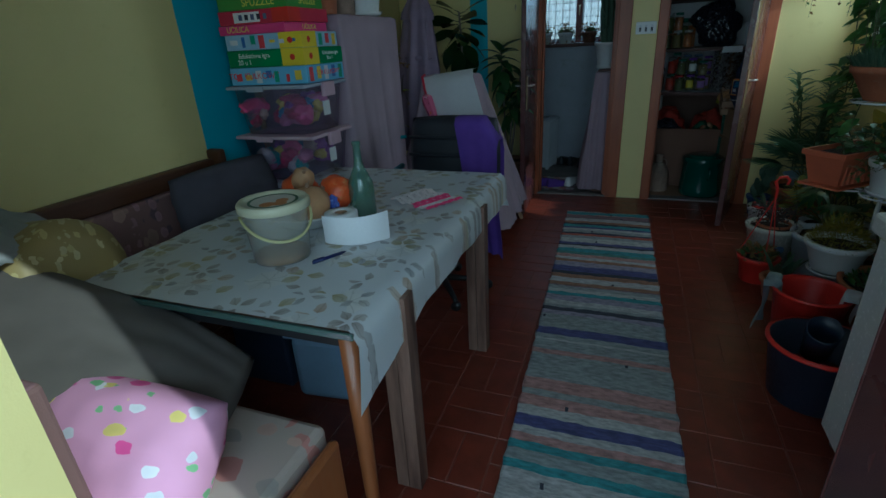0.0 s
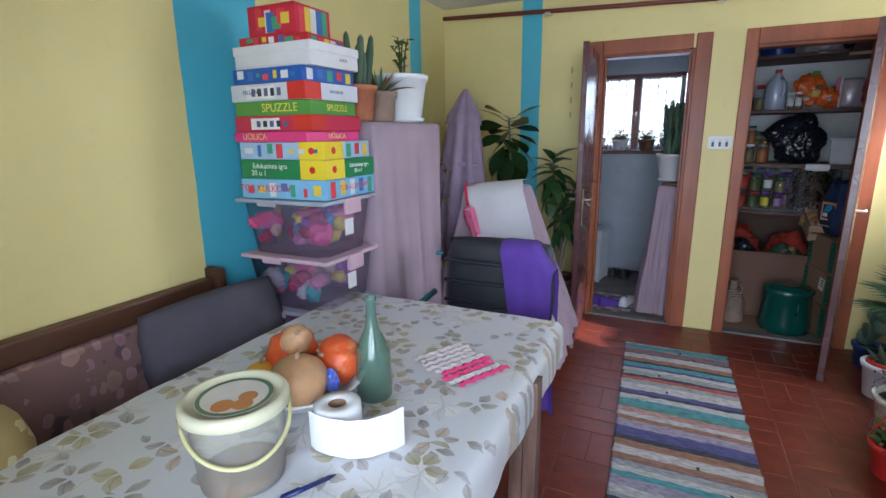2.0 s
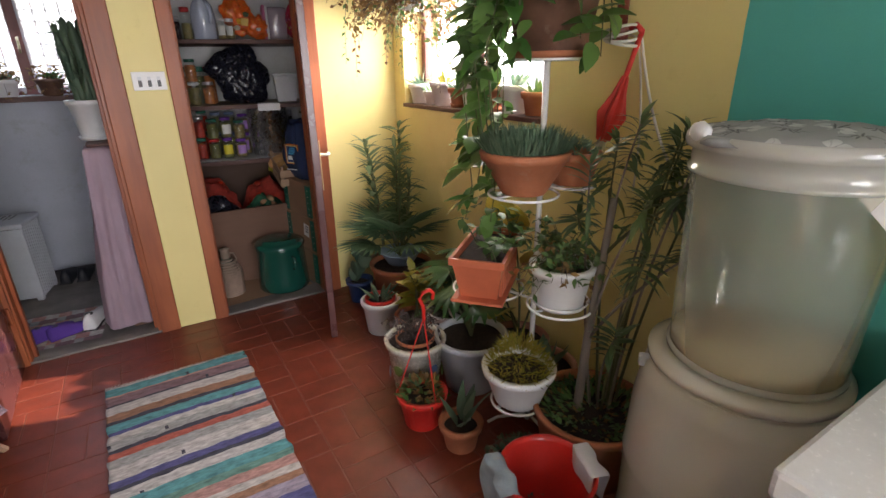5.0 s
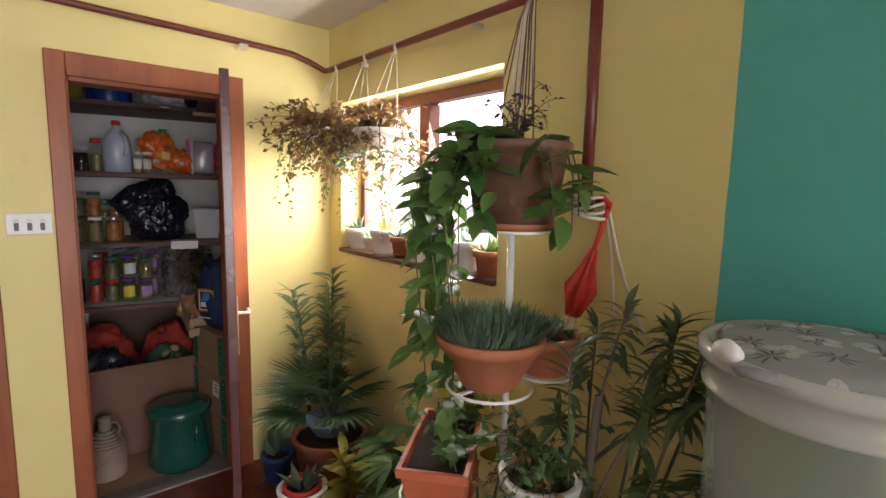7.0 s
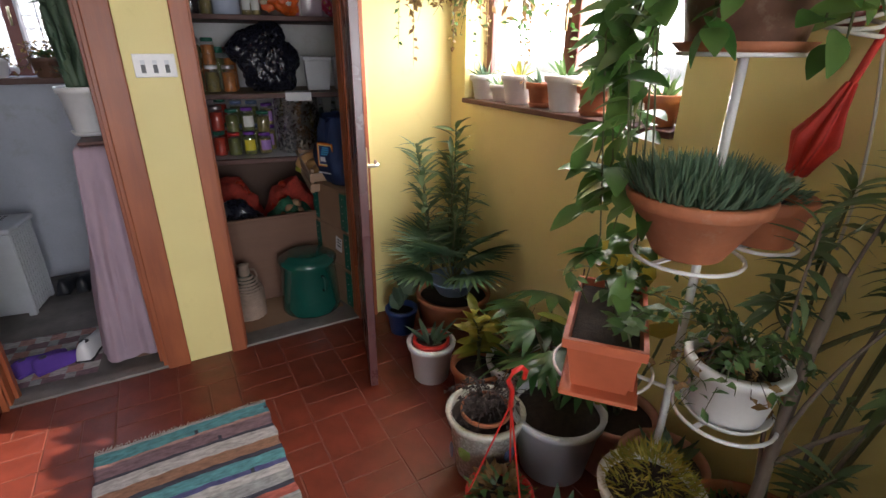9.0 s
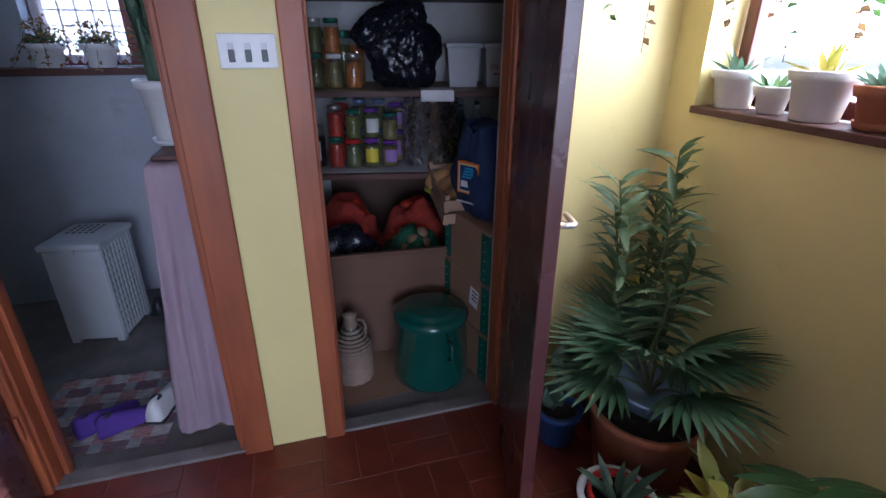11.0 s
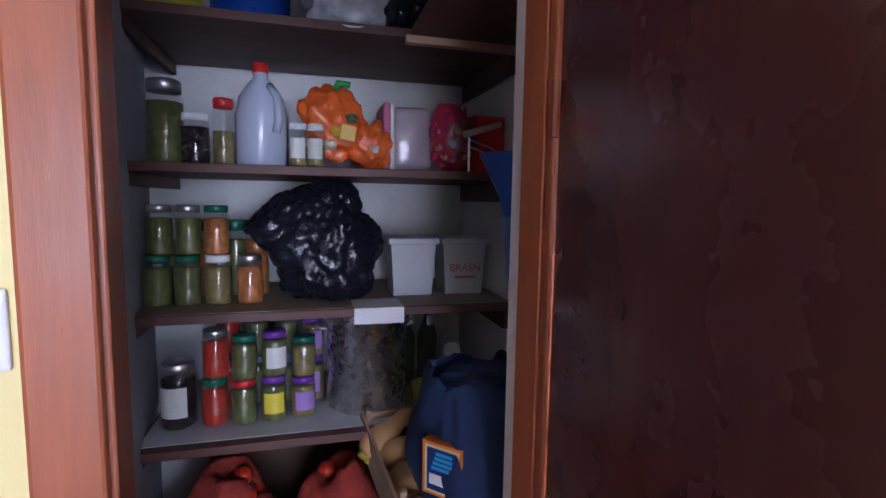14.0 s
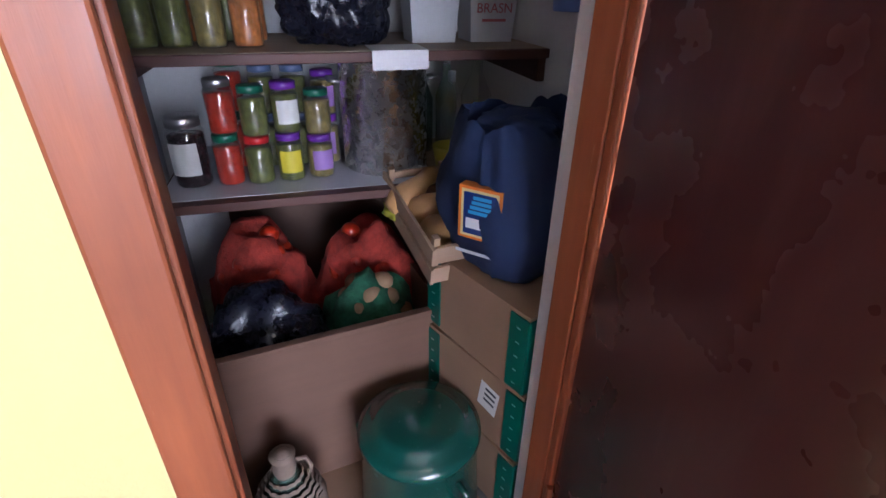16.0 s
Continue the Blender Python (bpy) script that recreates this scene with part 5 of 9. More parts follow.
INK = plain("ink_white", (0.8, 0.8, 0.8))
INKD = plain("ink_dark", (0.03, 0.03, 0.05))
GAMES = [
    ("game_box", 0.082, 0.435, 0.36, (0.22, 0.48, 0.72), "light blue marble-run game box", "TOR KULKOWY", (0.65, 0.05, 0.07)),
    ("game_box", 0.078, 0.435, 0.355, (0.02, 0.22, 0.07), "green educational game box with a yellow end", "Edukativna igra 20 u 1", None),
    ("game_box", 0.070, 0.42, 0.34, (0.36, 0.52, 0.70), "icy blue puzzle box with a yellow corner", "", (0.10, 0.12, 0.4)),
    ("game_box", 0.042, 0.40, 0.33, (0.70, 0.04, 0.22), "flat magenta quiz box", "UČILICA", (0.78, 0.66, 0.12)),
    ("game_box", 0.062, 0.40, 0.33, (0.52, 0.02, 0.07), "crimson and white puzzle box", "", None),
    ("game_box", 0.058, 0.385, 0.31, (0.10, 0.30, 0.05), "green puzzle box with yellow lettering", "SPUZZLE", (0.80, 0.70, 0.10)),
    ("game_box", 0.068, 0.405, 0.33, (0.62, 0.64, 0.70), "white puzzle box with a red corner", "FROZEN II", (0.10, 0.12, 0.22)),
    ("game_box", 0.058, 0.37, 0.32, (0.02, 0.10, 0.42), "royal blue story game box", "", (0.75, 0.4, 0.05)),
    ("shoe_box", 0.090, 0.40, 0.30, (0.72, 0.72, 0.74), "plain white cardboard box", "", None),
    ("game_box", 0.036, 0.34, 0.25, (0.50, 0.02, 0.03), "thin red game box", "", (0.75, 0.6, 0.2)),
    ("game_box", 0.115, 0.24, 0.22, (0.55, 0.015, 0.05), "tall crimson card-game box on top of the stack", "", (0.75, 0.72, 0.72)),
]
rg = random.Random(11)
z = 1.232
for gi, (nm, h, w, d, col, lab, txt, ink) in enumerate(GAMES):
    g = thing(nm, STX + rg.uniform(-0.012, 0.012) + (0.02 if gi < 3 else -0.015), STY + rg.uniform(-0.01, 0.01), z, lab, "box", "stack of board games", rz=rg.uniform(-3, 3))
    part("carton", box(-w / 2, -d / 2, 0, w / 2, d / 2, h - 0.001, 0.003), plain("carton_%s" % "abcdefghijk"[gi], col, 0.35), g)
    front = pose(0, -d / 2 - 0.0006, h / 2, 90, 0, 0)
    side = pose(w / 2 + 0.0006, 0, h / 2, 90, 0, 90)
    inkm = plain("ink_%s" % "abcdefghijk"[gi], ink) if ink else INK
    if gi in (1, 2):
        ym = plain("corner_yellow", (0.80, 0.62, 0.02))
        part("yellow_corner", box(w / 2 - 0.12, -d / 2 - 0.0012, 0.001, w / 2 + 0.0012, -d / 2 + 0.13, h - 0.0005), ym, g, "yellow printed corner")
        part("red_spot", lathe([(0, 0), (0.014, 0), (0.014, 0.001), (0, 0.001)], 14, m=pose(w / 2 - 0.06, -d / 2 - 0.0013, h / 2, 90, 0, 0)), M_REDPL, g)
        part("red_spot", lathe([(0, 0), (0.014, 0), (0.014, 0.001), (0, 0.001)], 14, m=pose(w / 2 + 0.0013, -d / 2 + 0.06, h / 2, 90, 0, 90)), M_REDPL, g)
    if gi in (4, 6):
        part("white_panel", box(-w / 2 + 0.09, -d / 2 - 0.001, 0.008, w / 2 - 0.16, -d / 2, h - 0.01), INK, g, "white printed panel")
        part("red_corner", box(w / 2 - 0.09, -d / 2 - 0.0012, 0.001, w / 2 + 0.0012, -d / 2 + 0.09, h - 0.0005), M_REDPL, g, "red printed corner")
        for k in range(5):
            part("small_picture", box(-w / 2 + 0.12 + 0.035 * k, -d / 2 - 0.002, 0.018, -w / 2 + 0.14 + 0.035 * k, -d / 2 - 0.001, h - 0.02), INKD if k % 2 else plain("ink_g", (0.1, 0.12, 0.22)), g)
    if txt == "Edukativna igra 20 u 1":
        lettering("Edukativna igra", g, front @ pose(-0.06, 0.012, 0), 0.030, INK)
        lettering("20 u 1", g, front @ pose(-0.12, -0.017, 0), 0.032, INK)
        lettering("Edukativna igra", g, side @ pose(0.06, 0.010, 0), 0.024, INK)
        lettering("20 u 1", g, side @ pose(0.05, -0.014, 0), 0.022, INK)
    elif txt:
        sz = {"UČILICA": 0.036, "SPUZZLE": 0.046, "TOR KULKOWY": 0.04, "FROZEN II": 0.022}[txt]
        lettering(txt, g, front @ pose(0.04 if gi == 5 else -0.08, 0, 0.0016 if gi in (4, 6) else 0), sz, inkm)
        lettering(txt, g, side @ pose(0.02, 0, 0), sz * 0.8, inkm)
    if gi in (0, 2, 7, 9, 10):
        for k in range(7):
            cc = [(0.65, 0.05, 0.07), (0.75, 0.55, 0.05), (0.7, 0.7, 0.72), (0.05, 0.15, 0.45), (0.06, 0.35, 0.2)][(k + gi) % 5]
            x = -w / 2 + 0.05 + (w - 0.1) * k / 6
            part("printed_picture", box(x - rg.uniform(0.006, 0.024), -d / 2 - 0.0009 - 0.0001 * k, h * rg.uniform(0.08, 0.4), x + rg.uniform(0.006, 0.024), -d / 2, h * rg.uniform(0.55, 0.92)), plain("pic_%s" % "abcde"[(k + gi) % 5], cc, 0.4), g)
            if k < 5:
                y = -d / 2 + 0.04 + (d - 0.08) * k / 4
                part("printed_picture", box(w / 2, y - 0.016, 0.007 + 0.008 * (k % 2), w / 2 + 0.0009, y + 0.018, h - 0.01), plain("pic_%s" % "abcde"[(k + gi) % 5], cc, 0.4), g)
    if nm == "shoe_box":
        part("box_lid", box(-w / 2 - 0.004, -d / 2 - 0.004, h - 0.035, w / 2 + 0.004, d / 2 + 0.004, h - 0.0005, 0.003), plain("lid_white", (0.74, 0.74, 0.76)), g)
        part("scribble", tube([(w / 2 + 0.0055, 0.02 + 0.008 * i, 0.028 + (0.012 if i % 2 else 0)) for i in range(7)], 0.0012, segs=4), INKD, g, "black pen scribble")
    z += h

# ---------------------------------------------------------------- draped cabinet with pots on it
cb = thing("draped_cabinet", 0, 0, 0, "tall cabinet hidden under a lavender dust cloth", "cabinet")
part("carcass", box(-1.85, 2.42, 0, -1.31, 3.07, 1.53), M_BOARD, cb)
part("dust_cloth", drape(-1.865, 2.395, -1.275, 3.09, 1.545, folds=30, amp=0.022, flare=0.045, seed=3, rows=18), M_LAV, cb, "lavender cloth hanging in folds", True)
part("cloth_clip", tube([(-1.27, 2.98, 0.80), (-1.235, 3.02, 0.80)], 0.012, segs=8), plain("clip_teal", (0.02, 0.20, 0.24)), cb, "teal clip")

# ---------------------------------------------------------------- pots and plants


def pot_profile(r0, r1, h, rim=0.012, lip=0.03, wall=0.008):
    return [(0, 0), (r0, 0), (r0 + 0.003, 0.004), (r1 - 0.002, h - lip), (r1 + rim * 0.6, h - lip + 0.002), (r1 + rim, h - 0.004), (r1 + rim - 0.003, h), (r1 - wall, h), (r1 - wall - 0.004, h - lip * 0.9)]


def potted(name, x, y, z, r0, r1, h, mat, label, saucer=None, ribs=0, rz=0.0, group="", cat="plant", segs=28):
    """A pot with soil, and a saucer where it has one; the plant's parts are added to it."""
    p = thing(name, x, y, z, label, cat, group, rz)
    base = 0.0
    if saucer:
        part("saucer", lathe([(0, 0), (r0 * 1.1, 0), (r0 * 1.28, 0.02), (r0 * 1.24, 0.02), (r0 * 1.05, 0.006), (0, 0.006)], segs), saucer, p, "", True)
        base = 0.007
    bm = lathe([(r, zz + base) for r, zz in pot_profile(r0, r1, h)], segs, ripple=0.012 if ribs else 0.0, waves=ribs)
    part("pot", bm, mat, p, "", True)
    part("soil", lathe([(r1 - 0.011, h - 0.03 + base), (r1 * 0.6, h - 0.018 + base), (0, h - 0.014 + base)], segs, wob=0.05), M_SOIL, p, "dark soil", True)
    return p, h - 0.016 + base


def shrub(p, z0, rnd, stems, height, spread, leaf_me, per, mat_stem=M_STEM, start=0.25, el=(0.1, 0.9), scale=(0.7, 1.1), r=0.006, lean=(0, 0), top_only=False, limit=200):
    """Stems that fork out of the soil with leaves along them, each leaf an object."""
    n = 0
    for k in range(stems):
        az = 2 * math.pi * k / stems + rnd.uniform(-0.5, 0.5)
        tip = Vector((spread * math.cos(az) * rnd.uniform(0.5, 1) + lean[0], spread * math.sin(az) * rnd.uniform(0.5, 1) + lean[1], z0 + height * rnd.uniform(0.75, 1.0)))
        base = Vector((0.02 * math.cos(az), 0.02 * math.sin(az), z0 - 0.015))
        pts = bent(base, tip, rnd.uniform(0.01, 0.05), 7, (-math.cos(az), -math.sin(az), 0.3))
        part("stem", tube(pts, r, r * 0.5, 6), mat_stem, p, "", True)
        for i in range(per):
            f = (start + (1 - start) * (i + 0.6) / per) if not top_only else 0.8 + 0.2 * i / per
            q = pts[min(6, int(f * 7))].lerp(pts[min(7, int(f * 7) + 1)], f * 7 - int(f * 7))
            a = i * 2.4 + k + rnd.uniform(-0.3, 0.3)
            if n < limit:
                leaf(p, leaf_me, aim(q, a, rnd.uniform(*el), rnd.uniform(-0.4, 0.4)), rnd.uniform(*scale))
            n += 1


def tuft(p, z0, rnd, count, length, width, mat, name="foliage", spread=1.3, curl=0.4, r0=0.02, label="", n=4):
    """A tuft of strap leaves out of one crown, joined."""
    bm = bmesh.new()
    for i in range(count):
        a = rnd.uniform(0, 6.283)
        blade(bm, length * rnd.uniform(0.6, 1.1), width * rnd.uniform(0.7, 1.1), aim((r0 * math.cos(a), r0 * math.sin(a), z0), a, 1.5 - rnd.uniform(0, spread), rnd.uniform(-0.5, 0.5)), curl * rnd.uniform(0.3, 1.4), 0.25, n, tip=0.35, at=0.35)
    return part(name, bm, mat, p, label, True)


def mound(p, z0, rnd, count, radius, height, length, width, mat, name="foliage", label=""):
    """Many short leaves over a low dome, joined."""
    bm = bmesh.new()
    for i in range(count):
        a, q = rnd.uniform(0, 6.283), math.sqrt(rnd.random())
        zz = z0 + height * (1 - q * q) * rnd.uniform(0.4, 1)
        blade(bm, length * rnd.uniform(0.6, 1.2), width, aim((radius * q * math.cos(a), radius * q * math.sin(a), zz), a + rnd.uniform(-0.8, 0.8), rnd.uniform(0.2, 1.3), rnd.uniform(-1, 1)), 0.3, 0.2, 2)
    return part(name, bm, mat, p, label, True)


def straggle(p, z0, rnd, count, reach, mat, name="vines", drop=0.2, leaflet=0.022, stem=M_DARKSTEM, per=9, label="", rise=0.06):
    """Thin drooping runners with small leaves, joined."""
    bm, bs = bmesh.new(), bmesh.new()
    for i in range(count):
        a = rnd.uniform(0, 6.283)
        rr_ = reach * rnd.uniform(0.4, 1.1)
        dz = rnd.uniform(-drop, rise)
        end = Vector((rr_ * math.cos(a), rr_ * math.sin(a), z0 + dz))
        pts = bent((0, 0, z0), end, rnd.uniform(0.02, 0.09), 8, (0, 0, 1))
        tube(pts, 0.0018, 0.001, 4, bs)
        for j in range(per):
            q = pts[rnd.randrange(2, 9)]
            blade(bm, leaflet * rnd.uniform(0.6, 1.3), leaflet * 0.6, aim(q + Vector((rnd.uniform(-0.01, 0.01), rnd.uniform(-0.01, 0.01), 0)), rnd.uniform(0, 6.28), rnd.uniform(-0.9, 0.7), rnd.uniform(-1, 1)), 0.3, 0.3, 2)
    tagged(part(name, bm, mat, p, label, True), kind="stuff")
    tagged(part("twig_mesh", bs, stem, p), kind="stuff")


L_RUBBER = leaf_data("rubber_leaf", 0.25, 0.16, M_RUBBER, curl=0.18, fold=0.08, n=8, at=0.52)
L_SCHEF = leaf_data("long_leaf", 0.19, 0.075, M_GREENLEAF, curl=0.35, fold=0.25, n=5)
L_HOYA = leaf_data("vine_leaf", 0.115, 0.060, M_HOYA, curl=0.3, fold=0.25, n=5)
L_OLE = leaf_data("oleander_leaf", 0.14, 0.032, M_OLEANDER, curl=0.3, fold=0.3, n=4)
L_OLED = leaf_data("dark_oleander_leaf", 0.14, 0.032, M_OLEDARK, curl=0.55, fold=0.3, n=4)
L_YEL = leaf_data("yellowing_leaf", 0.12, 0.045, M_CHARTREUSE, curl=0.35, fold=0.25, n=4)
L_SMALL = leaf_data("small_leaf", 0.05, 0.032, M_LEAF, curl=0.2, fold=0.2, n=3)
L_BIG = leaf_data("broad_leaf", 0.30, 0.20, M_CHARTREUSE, curl=0.2, fold=0.12, n=6)
rnd = random.Random(2)

# pots on the draped cabinet
p, zt = potted("potted_cactus", -1.43, 2.49, 1.551, 0.075, 0.095, 0.16, M_TERRA, "terracotta pot with upright cactus stems on the cabinet", group="pots on the cabinet")
for k in range(9):
    a = k * 0.7
    part("cactus_stem", lathe([(0, 0), (0.012, 0), (0.019, 0.05), (0.02, 0.2), (0.012, 0.28), (0, 0.30)], 10, ripple=0.14, waves=5), M_SUCC, p, "", True, m=pose(0.05 * math.cos(a), 0.05 * math.sin(a), zt - 0.01, rnd.uniform(-14, 14), rnd.uniform(-14, 14), k * 40) @ Matrix.Scale(rnd.uniform(0.55, 1.05), 4))
p, zt = potted("wicker_pot", -1.42, 2.69, 1.551, 0.066, 0.08, 0.145, M_WICKER, "wicker-look pot with a reddish plant on the cabinet", group="pots on the cabinet")
for k in range(5):
    part("wicker_band", lathe([(0.066 + k * 0.002, 0.02 + k * 0.024), (0.071 + k * 0.002, 0.026 + k * 0.024), (0.067 + k * 0.002, 0.032 + k * 0.024)], 24, ripple=0.02, waves=12), M_WICKER, p)
tuft(p, zt, rnd, 22, 0.16, 0.022, M_DRY, spread=1.0)
tuft(p, zt, rnd, 12, 0.14, 0.022, M_SUCC, spread=1.0, name="green_foliage")
p, zt = potted("white_planter", -1.41, 2.90, 1.551, 0.10, 0.135, 0.235, M_WHITE, "large white ribbed planter on the cabinet", M_WHITE, 24, group="pots on the cabinet")
shrub(p, zt, rnd, 4, 0.22, 0.05, L_SMALL, 9)

# parasol under its cover, standing behind the cabinet
pa = thing("covered_parasol", -1.52, 3.84, 0, "closed parasol with faded lilac pleated canopy", "parasol")
part("cover", lathe([(0.10, 0.55), (0.125, 0.70), (0.135, 0.95), (0.125, 1.2), (0.105, 1.42), (0.08, 1.58), (0.07, 1.66)], 64, ripple=0.17, waves=8, wob=0.22), M_PARASOL, pa, "pleated faded lilac canopy", True, m=pose(0, 0, 0, 2, 4, 0) @ Matrix.Diagonal((1.2, 1.2, 1, 1)))
part("top_flap", lathe([(0.10, 1.555), (0.094, 1.60), (0.06, 1.69), (0.03, 1.755), (0.014, 1.79), (0, 1.80)], 48, ripple=0.10, waves=8, wob=0.12), M_PARASOL, pa, "flared top flap", True, m=pose(0, 0, 0, 2, 4, 0) @ Matrix.Diagonal((1.25, 1.25, 1, 1)))
part("tie", lathe([(0.118, 1.27), (0.13, 1.275), (0.13, 1.30), (0.116, 1.305)], 32, wob=0.1), M_PARASOL, pa, "", True, m=pose(0, 0, 0, 2, 4, 0))
part("pole", lathe([(0, 0.05), (0.02, 0.05), (0.02, 0.66), (0, 0.66)], 12), M_GREYW, pa, "", True)
part("base", lathe([(0, 0), (0.2, 0), (0.2, 0.04), (0.05, 0.06), (0, 0.06)], 24), M_CONC, pa, "", True)
p, zt = potted("leggy_houseplant", -1.52, 3.42, 0, 0.10, 0.13, 0.24, M_TERRA, "leggy reddish houseplant beside the cabinet")
shrub(p, zt, rnd, 7, 1.15, 0.12, L_YEL, 5, M_DARKSTEM, 0.55, scale=(0.4, 0.7))
straggle(p, zt + 1.0, rnd, 16, 0.17, M_DRY, drop=0.3, leaflet=0.03)

p, zt = potted("rubber_plant", -1.16, 4.12, 0, 0.10, 0.14, 0.26, M_TERRA, "tall rubber plant with glossy dark leaves")
trunk = bent((0, 0, zt - 0.02), (-0.02, -0.02, 1.60), 0.02, 8, (1, 0, 0))
part("trunk", tube(trunk, 0.013, 0.008, 8), M_BARK, p, "", True)
for i in range(23):
    f = 0.76 + 0.24 * i / 22
    q = Vector(trunk[0]).lerp(Vector(trunk[-1]), f)
    a = i * 2.4
    tip = q + Vector((0.05 * math.cos(a), 0.05 * math.sin(a), 0.015))
    part("petiole", tube([q, tip], 0.004, 0.003, 5), M_STEM, p)
    leaf(p, L_RUBBER, aim(tip, a, -1.25 + 1.75 * (i / 22) + rnd.uniform(-0.2, 0.2), rnd.uniform(-0.7, 0.7)), rnd.uniform(0.75, 1.0))
p, zt = potted("umbrella_plant", -0.77, 4.06, 0, 0.12, 0.15, 0.42, M_TERRA_D, "tall leafy houseplant in a brown pot beside the door", M_TERRA_D)
for k, (dx, dy, h, count, low) in enumerate(((-0.05, -0.02, 1.30, 30, 0.66), (0.10, 0.03, 1.12, 20, 0.66), (0.05, -0.05, 0.92, 12, 0.72))):
    st = bent((dx * 0.2, dy * 0.2, zt - 0.02), (dx, dy, h), 0.02, 8, (0, 1, 0))
    part("stem", tube(st, 0.010, 0.006, 7), M_BARK, p, "", True)
    for i in range(count):
        f = low + (1 - low) * (i / (count - 1)) ** 0.7
        leaf(p, L_SCHEF, aim(Vector(st[0]).lerp(Vector(st[-1]), f), i * 2.4 + k, -0.7 + 1.5 * (i / count) ** 1.5 + rnd.uniform(-0.2, 0.2), rnd.uniform(-0.3, 0.3)), rnd.uniform(0.75, 1.1))

# folded chair under dust sheets, pink umbrella on it
fb = thing("draped_airer", 0.13, -0.02, 0, "folded airer hidden under lavender and white sheets", "airer")
part("lavender_sheet", drape(-1.46, 3.10, -0.72, 3.82, 1.165, top=(-1.375, 3.42, -0.985, 3.60), folds=24, amp=0.03, flare=0.05, seed=8, rows=16, lift=0.16), M_LAV, fb, "lavender sheet hanging in folds", True)
bm = bmesh.new()
rows = []
for i in range(13):
    s = i / 12
    row = []
    for j in range(11):
        u = j / 10
        if s < 0.2:
            row.append(bm.verts.new((-1.37 + 0.375 * u, 3.60 - 0.2 * s / 0.2, 1.160 + 0.04 * u)))
        else:
            k = (s - 0.2) / 0.8
            row.append(bm.verts.new((-1.37 + 0.36 * k + (0.375 + 0.02 * k) * u, 3.385 - 0.50 * k + 0.012 * math.sin(u * 9) * k, 1.160 + 0.04 * u - 0.80 * k)))
    rows.append(row)
for a, b in zip(rows, rows[1:]):
    for j in range(10):
        bm.faces.new((a[j], b[j], b[j + 1], a[j + 1]))
part("white_sheet", bm, M_SHEET, fb, "white sheet over the front", True)
for x, y0, y1 in ((-0.74, 3.30, 3.72), (-1.22, 3.30, 3.72)):
    part("wooden_leg", tube([(x - 0.06, y0 + 0.1, 0.5), (x + 0.03, y1 + 0.06, 0.0)], 0.015, segs=6), M_CRATE, fb, "bare wooden leg")
um = thing("pink_umbrella", -1.225, 3.335, 1.145, "small pink folding umbrella hanging by its strap", "umbrella")
part("strap", tube([(0.0, 0.06, 0.025), (0.0, 0.02, 0.015), (0.04, -0.05, -0.06), (0.065, -0.085, -0.11)], 0.009, segs=6), plain("strap_red", (0.55, 0.02, 0.06)), um, "red wrist strap")
um_turn = Matrix.Translation((0.06, -0.085, -0.10)) @ Vector((0, 0, -1)).rotation_difference(Vector((0.16, -0.17, -0.25))).to_matrix().to_4x4()
part("canopy", lathe([(0, -0.26), (0.014, -0.255), (0.026, -0.20), (0.034, -0.10), (0.036, -0.03), (0.022, -0.005), (0, 0)], 24, ripple=0.16, waves=6, wob=0.1), flowered("umbrella_print", (0.55, 0.12, 0.24), [(0.30, 0.03, 0.12), (0.70, 0.35, 0.45), (0.6, 0.16, 0.03)], 24, 1.4, 0.4, 0.6), um, "", True, m=um_turn)

# ---------------------------------------------------------------- the plant corner by the window
STX0, STY0 = 1.335, 2.725
ps = thing("plant_stand", STX0, STY0, 0, "white metal plant stand with round trays", "plant stand")
part("pole", tube([(0, 0, 0.02), (0.0, 0.0, 1.47)], 0.011, segs=10), M_ENAMEL, ps, "", True)
TRAYS = [(-0.15, -0.10, 0.255, 0.10), (-0.03, -0.165, 0.655, 0.115), (-0.11, 0.15, 0.625, 0.14), (-0.105, -0.03, 1.045, 0.12), (0.05, -0.10, 1.07, 0.08), (0.055, 0.045, 1.475, 0.13)]
for x, y, z, r in TRAYS:
    part("arm", tube([(0, 0, z - 0.03), (x * 0.5, y * 0.5, z - 0.012), (x, y, z - 0.008)], 0.006, segs=8), M_ENAMEL, ps, "", True)
    part("tray_ring", tube([(x + r * math.cos(a), y + r * math.sin(a), z - 0.004) for a in [6.2832 * i / 28 for i in range(29)]], 0.005, segs=6), M_ENAMEL, ps, "", True)
    part("tray_cross", box(x - r, y - 0.006, z - 0.006, x + r, y + 0.006, z - 0.001), M_ENAMEL, ps)
for k in range(3):
    a = 2.1 * k + 0.5
    part("foot", tube([(0, 0, 0.05), (0.13 * math.cos(a), 0.13 * math.sin(a), 0.03), (0.17 * math.cos(a), 0.17 * math.sin(a), 0.006)], 0.007, segs=8), M_ENAMEL, ps, "", True)

